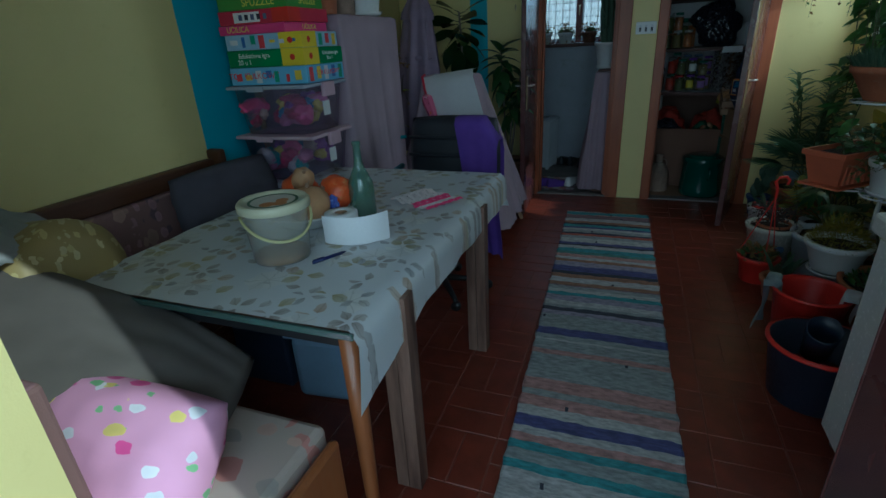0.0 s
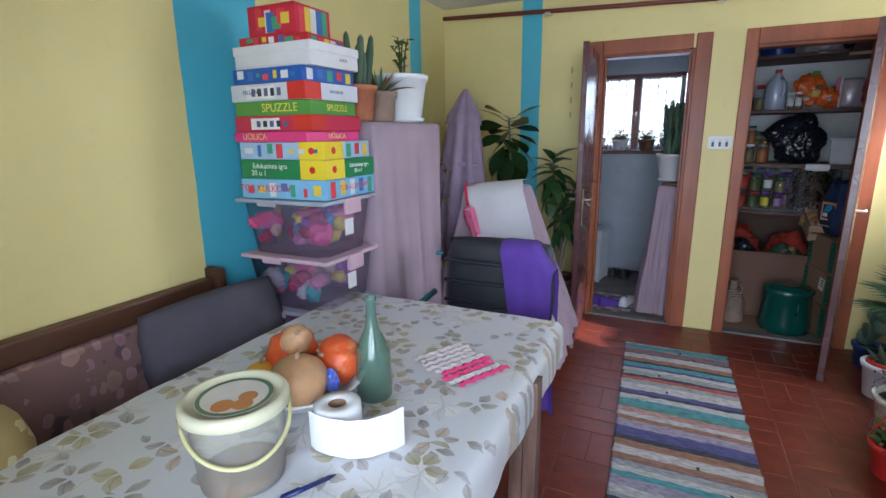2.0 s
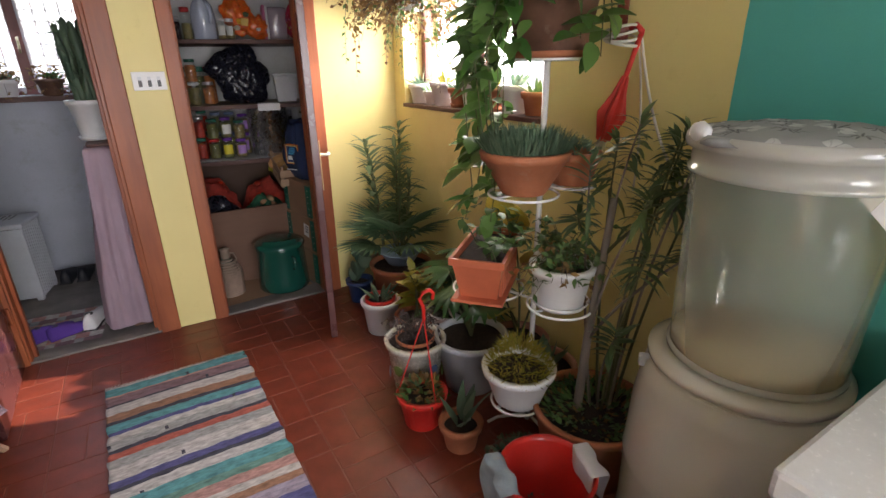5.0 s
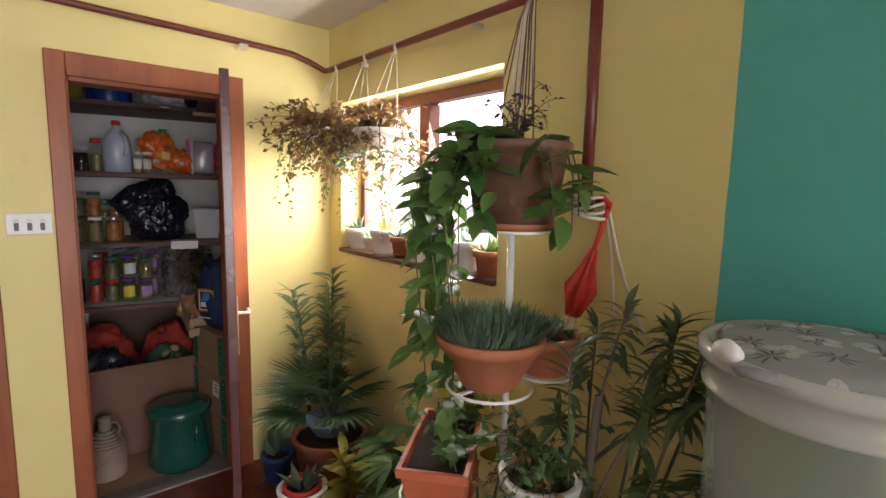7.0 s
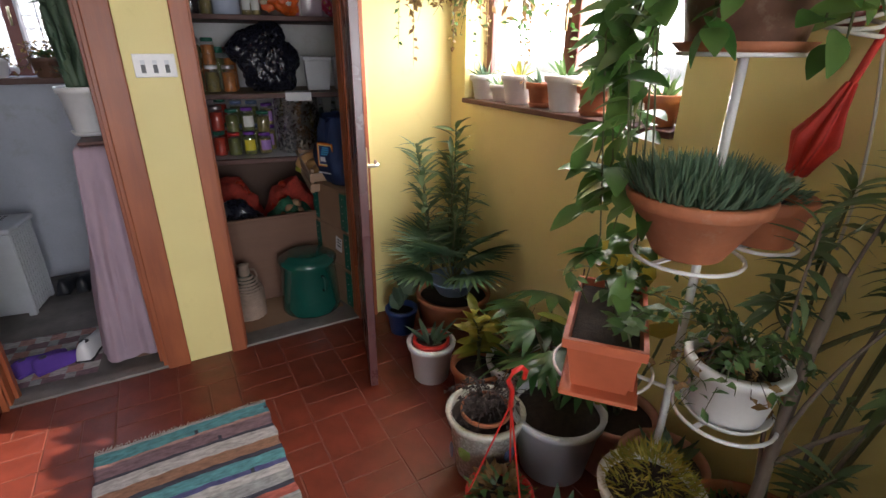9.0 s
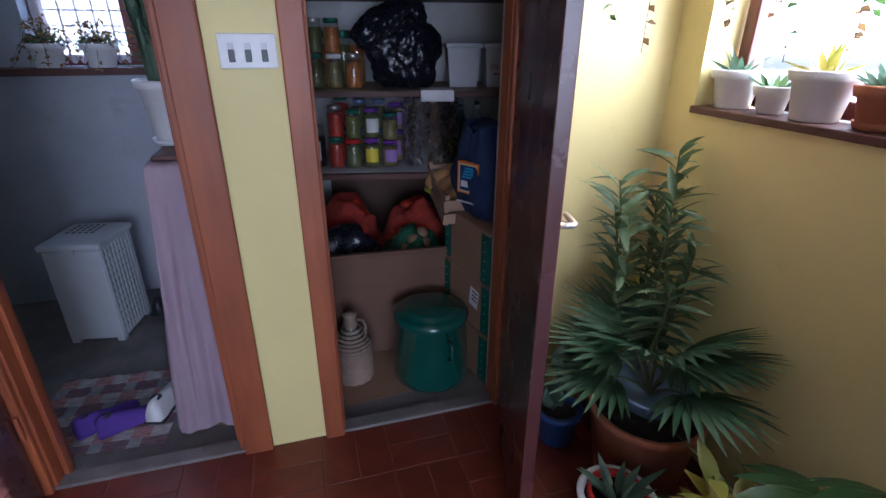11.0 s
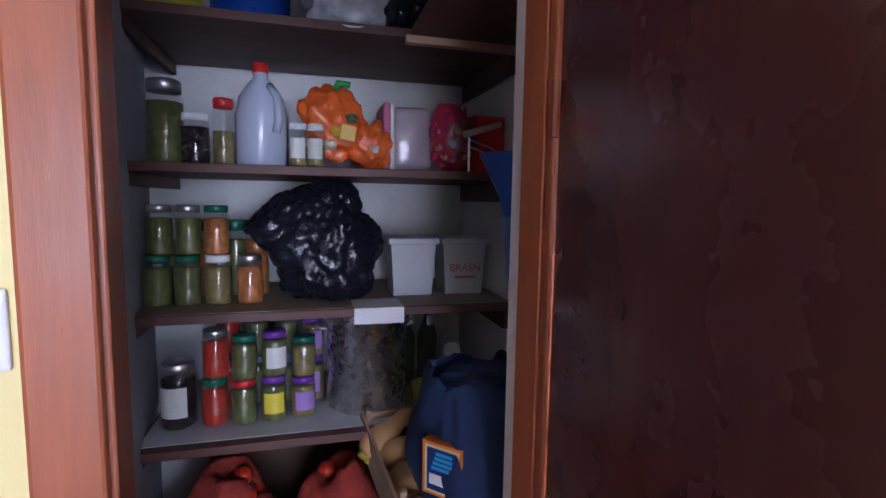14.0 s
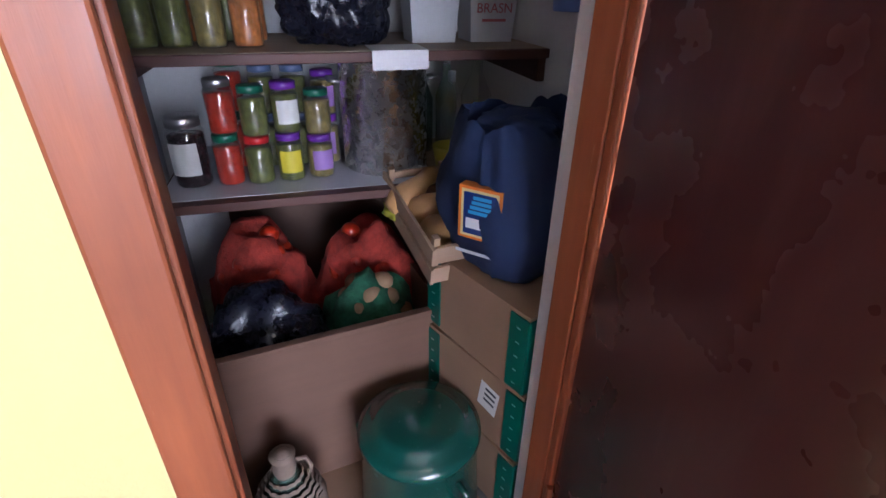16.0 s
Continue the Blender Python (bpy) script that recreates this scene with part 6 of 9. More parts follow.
p, zt = potted("trailing_vine", 1.39, 2.77, 1.476, 0.115, 0.155, 0.245, M_TERRA_D, "brown pot with a long trailing leafy vine", M_TERRA)
leaves_n = 0
for k in range(17):
    a = 2.65 + (k - 8) * 0.13
    out = 0.17 + rnd.uniform(0.0, 0.10)
    drop_to = rnd.uniform(-0.48, 0.08)
    if k < 12:
        pts = [Vector((0.05 * math.cos(a), 0.05 * math.sin(a), zt)), Vector((0.14 * math.cos(a), 0.14 * math.sin(a), zt + 0.05)), Vector((out * math.cos(a), out * math.sin(a), zt - 0.05)), Vector((out * 1.2 * math.cos(a), out * 1.2 * math.sin(a), zt - 0.2)), Vector((out * 1.05 * math.cos(a + 0.1), out * 1.05 * math.sin(a + 0.1), min(zt - 0.3, drop_to + 0.0))), Vector((out * 1.15 * math.cos(a + 0.12), out * 1.15 * math.sin(a + 0.12), min(zt - 0.4, drop_to - 0.12)))]
    else:
        b = rnd.uniform(3.3, 5.6)
        pts = [Vector((0.05 * math.cos(b), 0.05 * math.sin(b), zt)), Vector((0.15 * math.cos(b), 0.15 * math.sin(b), zt + 0.03)), Vector((0.185 * math.cos(b), 0.185 * math.sin(b), zt - 0.08)), Vector((0.19 * math.cos(b), 0.19 * math.sin(b), zt - rnd.uniform(0.12, 0.25)))]
    part("runner", tube(pts, 0.0035, 0.002, 5), M_STEM, p, "", True)
    for i in range(23 if k < 12 else 8):
        f = rnd.uniform(0.12, 1.0) * (len(pts) - 1)
        q = pts[int(f)].lerp(pts[min(len(pts) - 1, int(f) + 1)], f - int(f)) + Vector((rnd.uniform(-0.03, 0.03), rnd.uniform(-0.03, 0.03), rnd.uniform(-0.02, 0.02)))
        leaf(p, L_HOYA, aim(q, a + rnd.uniform(-1.9, 1.9), rnd.uniform(-0.9, 0.5), rnd.uniform(-0.6, 0.6)), rnd.uniform(0.65, 1.05))
straggle(p, zt + 0.02, rnd, 18, 0.12, M_DARKSTEM, drop=0.0, rise=0.13, name="withered_tips", leaflet=0.02)

p, zt = potted("succulent_bowl", STX0 - 0.105, STY0 - 0.03, 1.046, 0.075, 0.142, 0.145, M_TERRA, "terracotta bowl of spiky blue-green succulents")
for k in range(70):
    a, q = rnd.uniform(0, 6.283), 0.115 * math.sqrt(rnd.random())
    if k % 7 == 0:
        bm = bmesh.new()
        for i in range(170):
            b, qq = rnd.uniform(0, 6.283), 0.125 * math.sqrt(rnd.random())
            blade(bm, rnd.uniform(0.05, 0.11), 0.0075, aim((qq * math.cos(b), qq * math.sin(b), zt - 0.005), b + rnd.uniform(-1, 1), 1.5 - qq * 6 * rnd.uniform(0.6, 1.2), 0), -0.1, 0.5, 3, tip=0.5, at=0.3)
        part("rosette", bm, M_SUCC, p, "", True)
p, zt = potted("small_succulent_pot", STX0 + 0.05, STY0 - 0.10, 1.071, 0.065, 0.085, 0.11, M_TERRA, "terracotta pot of short succulents on the stand")
mound(p, zt, rnd, 140, 0.075, 0.05, 0.045, 0.012, M_SUCC)
p, zt = potted("white_stand_pot", STX0 - 0.03, STY0 - 0.165, 0.656, 0.08, 0.105, 0.15, M_WHITE, "white pot with straggling fern on the stand", M_WHITE, 24)
straggle(p, zt, rnd, 46, 0.20, M_LEAF, drop=0.10, leaflet=0.03, stem=M_STEM, per=10, rise=0.14)
straggle(p, zt, rnd, 12, 0.16, M_DRY, drop=0.12, leaflet=0.03, name="dry_vines")

# long orange planter, set across the stand's tray
p = thing("window_box_planter", 1.225, 2.88, 0.626, "orange plastic window box with trailing pelargonium", "planter", rz=40)
bm = bmesh.new()
ring = lambda hx, hy, z: [bm.verts.new((sx * hx, sy * hy, z)) for sx, sy in ((-1, -1), (1, -1), (1, 1), (-1, 1))]
rs = [ring(0.15, 0.07, 0.012), ring(0.185, 0.092, 0.15), ring(0.198, 0.103, 0.152), ring(0.198, 0.103, 0.178), ring(0.185, 0.09, 0.178), ring(0.182, 0.088, 0.14)]
bm.faces.new(rs[0][::-1])
for a, b in zip(rs, rs[1:]):
    for i in range(4):
        bm.faces.new((a[i], a[(i + 1) % 4], b[(i + 1) % 4], b[i]))
bm.faces.new(rs[-1])
part("trough", bm, [M_ORANGEPOT], p)
for i in range(9):
    part("rib", box(-0.14 + i * 0.035, -0.088, 0.02, -0.128 + i * 0.035, -0.0745, 0.145, 0.003, m=Matrix.Rotation(0.0, 4, "X")), M_ORANGEPOT, p)
part("drip_tray", box(-0.19, -0.1, 0, 0.19, 0.1, 0.013, 0.005), M_ORANGEPOT, p)
part("soil", box(-0.18, -0.085, 0.13, 0.18, 0.085, 0.158, 0.006), M_SOIL, p, "dark soil")
for k in range(14):
    x, y = rnd.uniform(-0.16, 0.16), rnd.uniform(-0.07, 0.07)
    st = bent((x, y, 0.155), (x + rnd.uniform(-0.06, 0.06), y + rnd.uniform(-0.08, 0.06), 0.155 + rnd.uniform(0.03, 0.14)), 0.01, 4, (1, 0, 0))
    part("stem", tube(st, 0.003, 0.002, 5), M_STEM, p)
    for i in range(9):
        leaf(p, L_SMALL, aim(Vector(st[rnd.randrange(2, 5)]), rnd.uniform(0, 6.28), rnd.uniform(-0.5, 0.7), rnd.uniform(-0.5, 0.5)), rnd.uniform(0.6, 1.2))

p, zt = potted("heath_bowl", STX0 - 0.15, STY0 - 0.10, 0.256, 0.085, 0.128, 0.15, M_WHITE, "white bowl of yellow-green heath on the stand", segs=32)
mound(p, zt - 0.005, rnd, 1100, 0.12, 0.14, 0.035, 0.005, M_MOSS)
p, zt = potted("houseleek_pot", 1.12, 2.50, 0, 0.10, 0.12, 0.09, M_TERRA_D, "low pot of dark houseleeks on the floor")
mound(p, zt, rnd, 420, 0.14, 0.07, 0.022, 0.016, M_SUCC)
p, zt = potted("stoneware_pot", 1.06, 3.215, 0, 0.10, 0.135, 0.27, M_STONEWARE, "painted stoneware pot with withered stems")
for k in range(9):
    a = k * 0.7
    part("painted_fruit", lathe([(0, 0), (0.028, 0), (0.02, 0.003), (0, 0.004)], 12), plain("fruit_%s" % "abc"[k % 3], ((0.35, 0.36, 0.05), (0.10, 0.16, 0.28), (0.16, 0.24, 0.06))[k % 3], 0.3), p, "", False, m=pose(0.124 * math.cos(a), 0.124 * math.sin(a), 0.10 + 0.05 * (k % 2), 0, 83, math.degrees(a)))
part("inner_pot", lathe([(0.085, 0.262), (0.092, 0.262), (0.092, 0.278), (0.085, 0.278), (0.085, 0.262)], 24), M_TERRA, p, "", True)
straggle(p, zt, rnd, 60, 0.15, M_DARKSTEM, drop=0.0, rise=0.16, leaflet=0.016, name="withered_leaves")
p, zt = potted("hanging_pot", 0.96, 2.98, 0, 0.075, 0.10, 0.155, M_REDPL, "red hanging pot set down with its hook up")
for k in range(3):
    a = 2.09 * k + 0.6
    part("hanger", tube([(0.105 * math.cos(a), 0.105 * math.sin(a), 0.15), (0.02, 0.0, 0.50)], 0.003, segs=5), M_REDPL, p)
part("hook", tube([(0.02, 0, 0.49), (0.02, 0, 0.55), (0.005, 0, 0.59), (0.02, 0, 0.615), (0.05, 0, 0.62), (0.068, 0, 0.60), (0.062, 0, 0.575)], 0.008, segs=8), M_REDPL, p, "", True)
mound(p, zt, rnd, 120, 0.09, 0.06, 0.045, 0.022, M_DRY)
mound(p, zt, rnd, 50, 0.08, 0.05, 0.05, 0.028, M_LEAF, "green_leaves")
p, zt = potted("white_floor_pot", 1.30, 3.10, 0, 0.12, 0.165, 0.27, M_GREYW, "large pale grey pot with a cut-leaf plant", segs=32)
for k in range(7):
    a = 1.2 + k * 0.55
    q = Vector((0.10 * math.cos(a), 0.12 * math.sin(a), zt + 0.22 + 0.05 * (k % 3)))
    part("stalk", tube(bent((0, 0, zt - 0.01), q, 0.03, 6, (0, 0, 1)), 0.005, 0.004, 6), M_STEM, p, "", True)
    bm = bmesh.new()
    for i in range(9):
        blade(bm, 0.13, 0.032, aim(q, a + (i - 4) * 0.36, 0.25 - 0.05 * abs(i - 4), 0), 0.4, 0.1, 4, tip=0.4)
    part("cut_leaf", bm, M_GREENLEAF, p, "", True)
p, zt = potted("spider_plant", 1.40, 3.46, 0, 0.10, 0.13, 0.22, M_WHITE, "white pot with arching strap leaves")
tuft(p, zt, rnd, 34, 0.26, 0.018, M_LEAF, curl=0.8)
tuft(p, zt, rnd, 14, 0.24, 0.016, M_DRY, curl=1.0, name="dry_leaves")
p, zt = potted("croton", 1.26, 3.56, 0, 0.09, 0.115, 0.18, M_TERRA, "croton with yellowing leaves")
shrub(p, zt, rnd, 4, 0.28, 0.08, L_YEL, 10, scale=(0.7, 1.2))
p, zt = potted("aloe_pot", 1.15, 3.80, 0, 0.08, 0.105, 0.20, M_WHITE, "small white pot with a sparse aloe", segs=28)
part("inner_pot", lathe([(0.075, 0.19), (0.088, 0.19), (0.088, 0.214), (0.075, 0.214), (0.075, 0.19)], 24), M_REDPL, p, "red inner pot rim", True)
tuft(p, zt, rnd, 14, 0.15, 0.03, M_SUCC, spread=0.9, curl=0.1)
p, zt = potted("fan_palm", 1.40, 4.02, 0, 0.14, 0.185, 0.30, M_TERRA, "bushy fan palm in a blue bowl inside a terracotta pot")
part("blue_bowl", lathe([(0, 0.30), (0.08, 0.30), (0.125, 0.375), (0.135, 0.378), (0.12, 0.38), (0.07, 0.32), (0, 0.315)], 28), M_BLUEBOX, p, "pale blue bowl", True)
for k in range(11):
    a = 2.4 * k + 0.4
    el = 0.30 + 0.85 * ((k * 5) % 11) / 10
    tip = Vector((0.17 * math.cos(a) * math.cos(el), 0.17 * math.sin(a) * math.cos(el), 0.38 + 0.17 * math.sin(el)))
    tip.x = min(tip.x, 0.06)
    if math.cos(a) > 0.3:
        a = math.pi / 2 * (1 if math.sin(a) > 0 else -1) + 0.3
        el = max(el, 0.7)
    part("frond_stalk", tube(bent((0, 0, 0.34), tip, 0.02, 6, (0, 0, 1)), 0.005, 0.004, 5), M_STEM, p, "", True)
    bm = bmesh.new()
    for i in range(17):
        w = (i - 8) / 8
        blade(bm, 0.27 * (1 - 0.35 * w * w) * rnd.uniform(0.92, 1.04), 0.028, aim(tip, a, el * 0.75, rnd.uniform(-0.05, 0.05)) @ Matrix.Rotation(w * 1.25, 4, "Z") @ Matrix.Rotation(-0.12 * abs(w), 4, "Y"), 0.22, 0.5, 4, tip=0.35, at=0.4)
    part("frond", bm, M_PALM, p, "", True)
p, zt = potted("corner_oleander", 1.43, 4.27, 0, 0.09, 0.12, 0.24, M_TERRA_D, "tall oleander in the corner by the window")
for k, (dx, dy, top) in enumerate(((0.11, -0.02, 1.10), (0.03, -0.12, 0.98), (-0.16, -0.10, 1.05), (0.08, -0.20, 0.82), (-0.10, -0.02, 0.92), (-0.02, -0.24, 0.72), (0.12, 0.06, 0.95))):
    st = bent((0.3 * dx, 0.3 * dy, zt - 0.01), (dx, dy, top), 0.03, 8, (0.3, -1, 0))
    part("stem", tube(st, 0.006, 0.003, 6), M_STEM, p, "", True)
    for i in range(40):
        f = 0.42 + 0.58 * (i / 39) ** 0.8
        n = min(7, int(f * 8))
        q = Vector(st[n]).lerp(Vector(st[n + 1]), f * 8 - n)
        leaf(p, L_OLE, aim(q, i * 2.1 + k, rnd.uniform(0.0, 1.1), rnd.uniform(-0.4, 0.4)), rnd.uniform(0.65, 1.0))
p, zt = potted("cactus_pot", 1.20, 4.24, 0, 0.06, 0.08, 0.15, plain("pot_blue", (0.03, 0.07, 0.20), 0.4), "prickly pear in a small blue pot")
for k in range(8):
    part("cactus_pad", lump(0.045, 0.012, 0.055, seed=k, rough=0.12, sub=3), M_SUCC, p, "", True, m=pose(rnd.uniform(-0.05, 0.05), rnd.uniform(-0.05, 0.05), zt + 0.03 + 0.028 * k, rnd.uniform(-20, 20), rnd.uniform(-30, 30), rnd.uniform(0, 180)))
p, zt = potted("yellowing_philodendron", 1.50, 3.00, 0, 0.11, 0.14, 0.24, M_PINKPOT, "big yellow-green leaf plant against the wall")
for k, (dx, dy, h, az, el, sc) in enumerate(((-0.02, 0.02, 0.72, 3.3, 1.15, 1.0), (0.0, -0.12, 0.62, 4.0, 0.95, 0.9), (-0.06, 0.10, 0.50, 2.6, 0.7, 0.8), (-0.08, -0.02, 0.42, 3.6, 0.4, 0.7))):
    q = Vector((dx, dy, h))
    part("stalk", tube(bent((0, 0, zt - 0.01), q, 0.02, 6, (1, 0, 0)), 0.006, 0.005, 6), M_STEM, p, "", True)
    leaf(p, L_BIG, aim(q, az, el, 0.25), sc)
p, zt = potted("cabbage_succulent", 1.45, 2.76, 0, 0.10, 0.13, 0.24, M_PINKPOT, "pinkish pot with a leafy succulent behind the stand", M_PINKPOT)
tuft(p, zt, rnd, 20, 0.12, 0.06, M_SUCC, curl=-0.3)
p, zt = potted("agave_pot", 1.02, 2.77, 0, 0.06, 0.08, 0.12, M_TERRA, "small terracotta pot with broad pointed leaves")
tuft(p, zt, rnd, 7, 0.20, 0.055, M_SUCC, spread=0.8, curl=0.15)

def lobed_leaf(parent, q, az, el, size, mat):
    """A broad leaf cut into fingers, with its stalk's end at q."""
    bm = bmesh.new()
    for i in range(9):
        w = (i - 4) / 4
        blade(bm, size * (1 - 0.3 * abs(w)), size * 0.24, aim(q, az, el) @ Matrix.Rotation(w * 1.5, 4, "Z"), 0.35, 0.12, 5, tip=0.25, at=0.55)
    return part("lobed_leaf", bm, mat, parent, "", True)


p, zt = potted("monstera", 1.50, 3.36, 0, 0.10, 0.13, 0.24, M_WHITE, "dark cut-leaf monstera in a white pot by the wall")
for dx, dy, h, az, el, sz in ((-0.02, 0.02, 0.56, 3.6, 0.5, 0.22), (-0.10, -0.08, 0.50, 4.2, 0.2, 0.20), (-0.06, 0.12, 0.46, 2.8, 0.3, 0.19), (0.0, -0.14, 0.42, 4.6, 0.3, 0.17)):
    part("stalk", tube(bent((0, 0, zt - 0.01), (dx, dy, h), 0.03, 6, (0, 0, 1)), 0.006, 0.004, 6), M_STEM, p, "", True)
    lobed_leaf(p, Vector((dx, dy, h)), az, el, sz, M_GREENLEAF)
part("bare_twig", tube([(0.02, -0.05, zt), (0.03, -0.08, 0.45), (0.0, -0.12, 0.72)], 0.005, 0.003, 6), M_DARKSTEM, p)

# large oleander by the water tank
p, zt = potted("large_oleander", 1.37, 2.42, 0, 0.16, 0.21, 0.28, M_TERRA, "large leaning oleander in a terracotta tub", M_TERRA)
main = [Vector((-0.06, 0.02, zt - 0.02)), Vector((-0.03, 0.03, 0.55)), Vector((0.02, 0.04, 0.85)), Vector((0.03, 0.03, 1.05))]
part("trunk", tube(main, 0.017, 0.012, 9), M_BARK, p, "grey peeling trunk", True)
mound(p, zt, rnd, 260, 0.17, 0.03, 0.035, 0.016, M_LEAF, "ground_leaves")
tagged(mound(p, zt, rnd, 120, 0.18, 0.02, 0.03, 0.014, M_DRY, "dry_litter"), kind="stuff")
# (sideways, along the wall, height) of each shoot's tip, and how far down its leaves reach
SHOOTS = ((0.05, -0.02, 1.29, 0.30), (0.07, -0.14, 1.25, 0.30), (0.05, -0.21, 1.21, 0.30), (0.03, -0.25, 1.13, 0.28), (-0.06, 0.06, 1.17, 0.36), (0.08, 0.08, 1.22, 0.28), (0.02, -0.29, 0.98, 0.26), (-0.03, -0.16, 0.93, 0.24), (-0.04, -0.10, 0.64, 0.35), (-0.05, 0.10, 0.98, 0.25), (0.11, -0.07, 1.14, 0.28), (0.12, -0.22, 1.20, 0.28), (0.0, -0.12, 1.08, 0.26), (0.13, -0.12, 1.27, 0.22))
for k, (dx, dy, h, down) in enumerate(SHOOTS):
    start = Vector((0.02 + 0.3 * dx, 0.2 * dy, zt - 0.01)) if k % 3 else main[1 + (k // 3) % 2]
    st = bent(start, (dx, dy, h), 0.035, 8, (0.2, 0.9, 0))
    part("branch", tube(st, 0.0065, 0.003, 6), M_STEM if k % 2 else M_BARK, p, "", True)
    pale = k in (4, 8, 9)
    for i in range(26):
        f = 1 - 0.62 * down * (1 - (i / 25) ** 0.7) * (1.0 if h > 0.8 else 1.4)
        n = min(7, max(0, int(f * 8)))
        q = Vector(st[n]).lerp(Vector(st[n + 1]), f * 8 - n)
        leaf(p, L_OLE if pale else L_OLED, aim(q, i * 2.1 + k, -0.35 + 1.35 * (i / 25) + rnd.uniform(-0.3, 0.3), rnd.uniform(-0.4, 0.4)), rnd.uniform(0.42, 0.68))

# sill pots, in the deep window
for i, (y, s, mt, lab) in enumerate(((4.26, 0.9, M_WHITE, "white pot with small succulent on the sill"), (4.12, 0.6, M_WHITE, "tiny white pot on the sill"), (3.98, 1.0, M_WHITE, "white pot with upright succulent on the sill"), (3.82, 0.75, M_TERRA, "small terracotta pot on the sill"), (3.66, 1.1, M_WHITE, "white pot with spiky succulent on the sill"), (3.50, 0.8, M_TERRA, "terracotta pot with green rosettes on the sill"), (3.34, 1.0, M_WHITE, "white pot with leafy plant on the sill"), (3.19, 0.8, M_TERRA, "terracotta pot at the end of the sill"))):
    s *= 1.3
    p, zt = potted("sill_pot", 1.715, y, 1.236, 0.042 * s, 0.058 * s, 0.10 * s, mt, lab, mt if i in (3, 5) else None, group="pots on the window sill")
    tuft(p, zt, rnd, 16, 0.085 * s, 0.02, (M_SUCC, M_LEAF, M_CHARTREUSE)[i % 3], spread=1.1, curl=0.1)

# hanging pots on the pipe
for i, (y, z, dx) in enumerate(((4.27, 1.81, -0.12), (3.97, 1.73, -0.09), (3.70, 1.76, -0.11))):
    x = 1.60 + dx
    p, zt = potted("hanging_basket", x, y, z, 0.065, 0.10, 0.09, M_WHITE if i % 2 == 0 else M_GREYW, "white hanging pot with dry trailing vines on cords", group="hanging pots")
    for k in range(3):
        a = 2.09 * k + i
        part("cord", tube([(0.10 * math.cos(a), 0.10 * math.sin(a), 0.085), (-dx * 0.9, 0.0, 2.24 - z)], 0.0025, segs=4), M_ROPE, p, "white cord")
    part("cord_knot", tube([(-dx - 0.01, 0.012, 2.20 - z), (-dx - 0.025, 0, 2.235 - z), (-dx - 0.005, 0, 2.256 - z), (-dx + 0.015, 0, 2.24 - z)], 0.006, segs=6), M_ROPE, p, "white cord hook")
    straggle(p, zt, rnd, 120 if i < 2 else 60, 0.33 if i < 2 else 0.24, M_DRY, drop=0.22, leaflet=0.036, per=10, rise=0.12)
    for k in range(5):
        a, q = 2.2 + 0.75 * k + i, 0.14 + 0.05 * (k % 3)
        hang = [Vector((0.09 * math.cos(a), 0.09 * math.sin(a), zt)), Vector((q * math.cos(a), q * math.sin(a), zt + 0.02)), Vector((q * 1.15 * math.cos(a), q * 1.15 * math.sin(a), zt - 0.2)), Vector((q * 1.2 * math.cos(a), q * 1.2 * math.sin(a), zt - 0.34 - 0.07 * (k % 3)))]
        part("hanging_strand", tube(hang, 0.0018, 0.001, 4), M_DARKSTEM, p)
        bm = bmesh.new()
        for j in range(15):
            f = 1.0 + 2.0 * j / 15
            at = hang[int(f)].lerp(hang[int(f) + 1], f - int(f))
            blade(bm, rnd.uniform(0.018, 0.036), 0.018, aim(at, rnd.uniform(0, 6.28), rnd.uniform(-1.0, 0.3), rnd.uniform(-1, 1)), 0.3, 0.3, 2)
        part("strand_leaves", bm, M_HOYA if k % 2 else M_DRY, p, "", True)
    straggle(p, zt, rnd, 14, 0.2, M_HOYA, drop=0.34, leaflet=0.032, per=8, name="green_vines", stem=M_STEM)
mc = thing("plant_hanger_cords", 1.59, 2.90, 2.21, "bundle of unused macrame plant hangers on the pipe", "plant hanger")
for k in range(16):
    y0 = rnd.uniform(-0.03, 0.05)
    part("cord", tube([(0, y0 * 0.4, 0.035), (-0.02, y0, -0.05), (-0.02 - rnd.uniform(0, 0.03), y0 * 2.2, -rnd.uniform(0.28, 0.48))], 0.003, segs=4), M_ROPE if k % 3 == 0 else M_ROPE_B, mc)
ru = thing("red_umbrella", 1.57, 2.605, 1.50, "closed red umbrella hanging from the pipe end", "umbrella")
um_m = Matrix.Translation((0.045, -0.005, 0.01)) @ Vector((0, 0, -1)).rotation_difference(Vector((-0.035, 0.07, -0.30))).to_matrix().to_4x4()
part("canopy", lathe([(0.010, -0.10), (0.014, -0.12), (0.022, -0.16), (0.034, -0.20), (0.044, -0.235), (0.040, -0.25), (0.032, -0.275), (0.025, -0.30), (0.020, -0.325), (0.010, -0.33), (0, -0.33)], 56, ripple=0.26, waves=7, wob=0.22), M_REDCLOTH, ru, "loosely folded red cloth", True, m=um_m)
part("shaft", tube([(0, 0, -0.16), (0, 0, 0.03)], 0.009, segs=8), M_REDCLOTH, ru, "", True, m=um_m)
part("handle", tube([(0, 0, 0.03), (0.0, 0.0, 0.045), (0.0, 0.03, 0.06), (0.0, 0.05, 0.045)], 0.010, segs=8), M_REDPL, ru, "", True, m=um_m)
part("sleeve", lathe([(0, -0.55), (0.010, -0.54), (0.014, -0.45), (0.019, -0.36), (0.017, -0.32), (0.010, -0.30)], 14, ripple=0.15, waves=4, wob=0.3), M_MILKY, ru, "clear plastic sleeve", True, m=um_m)
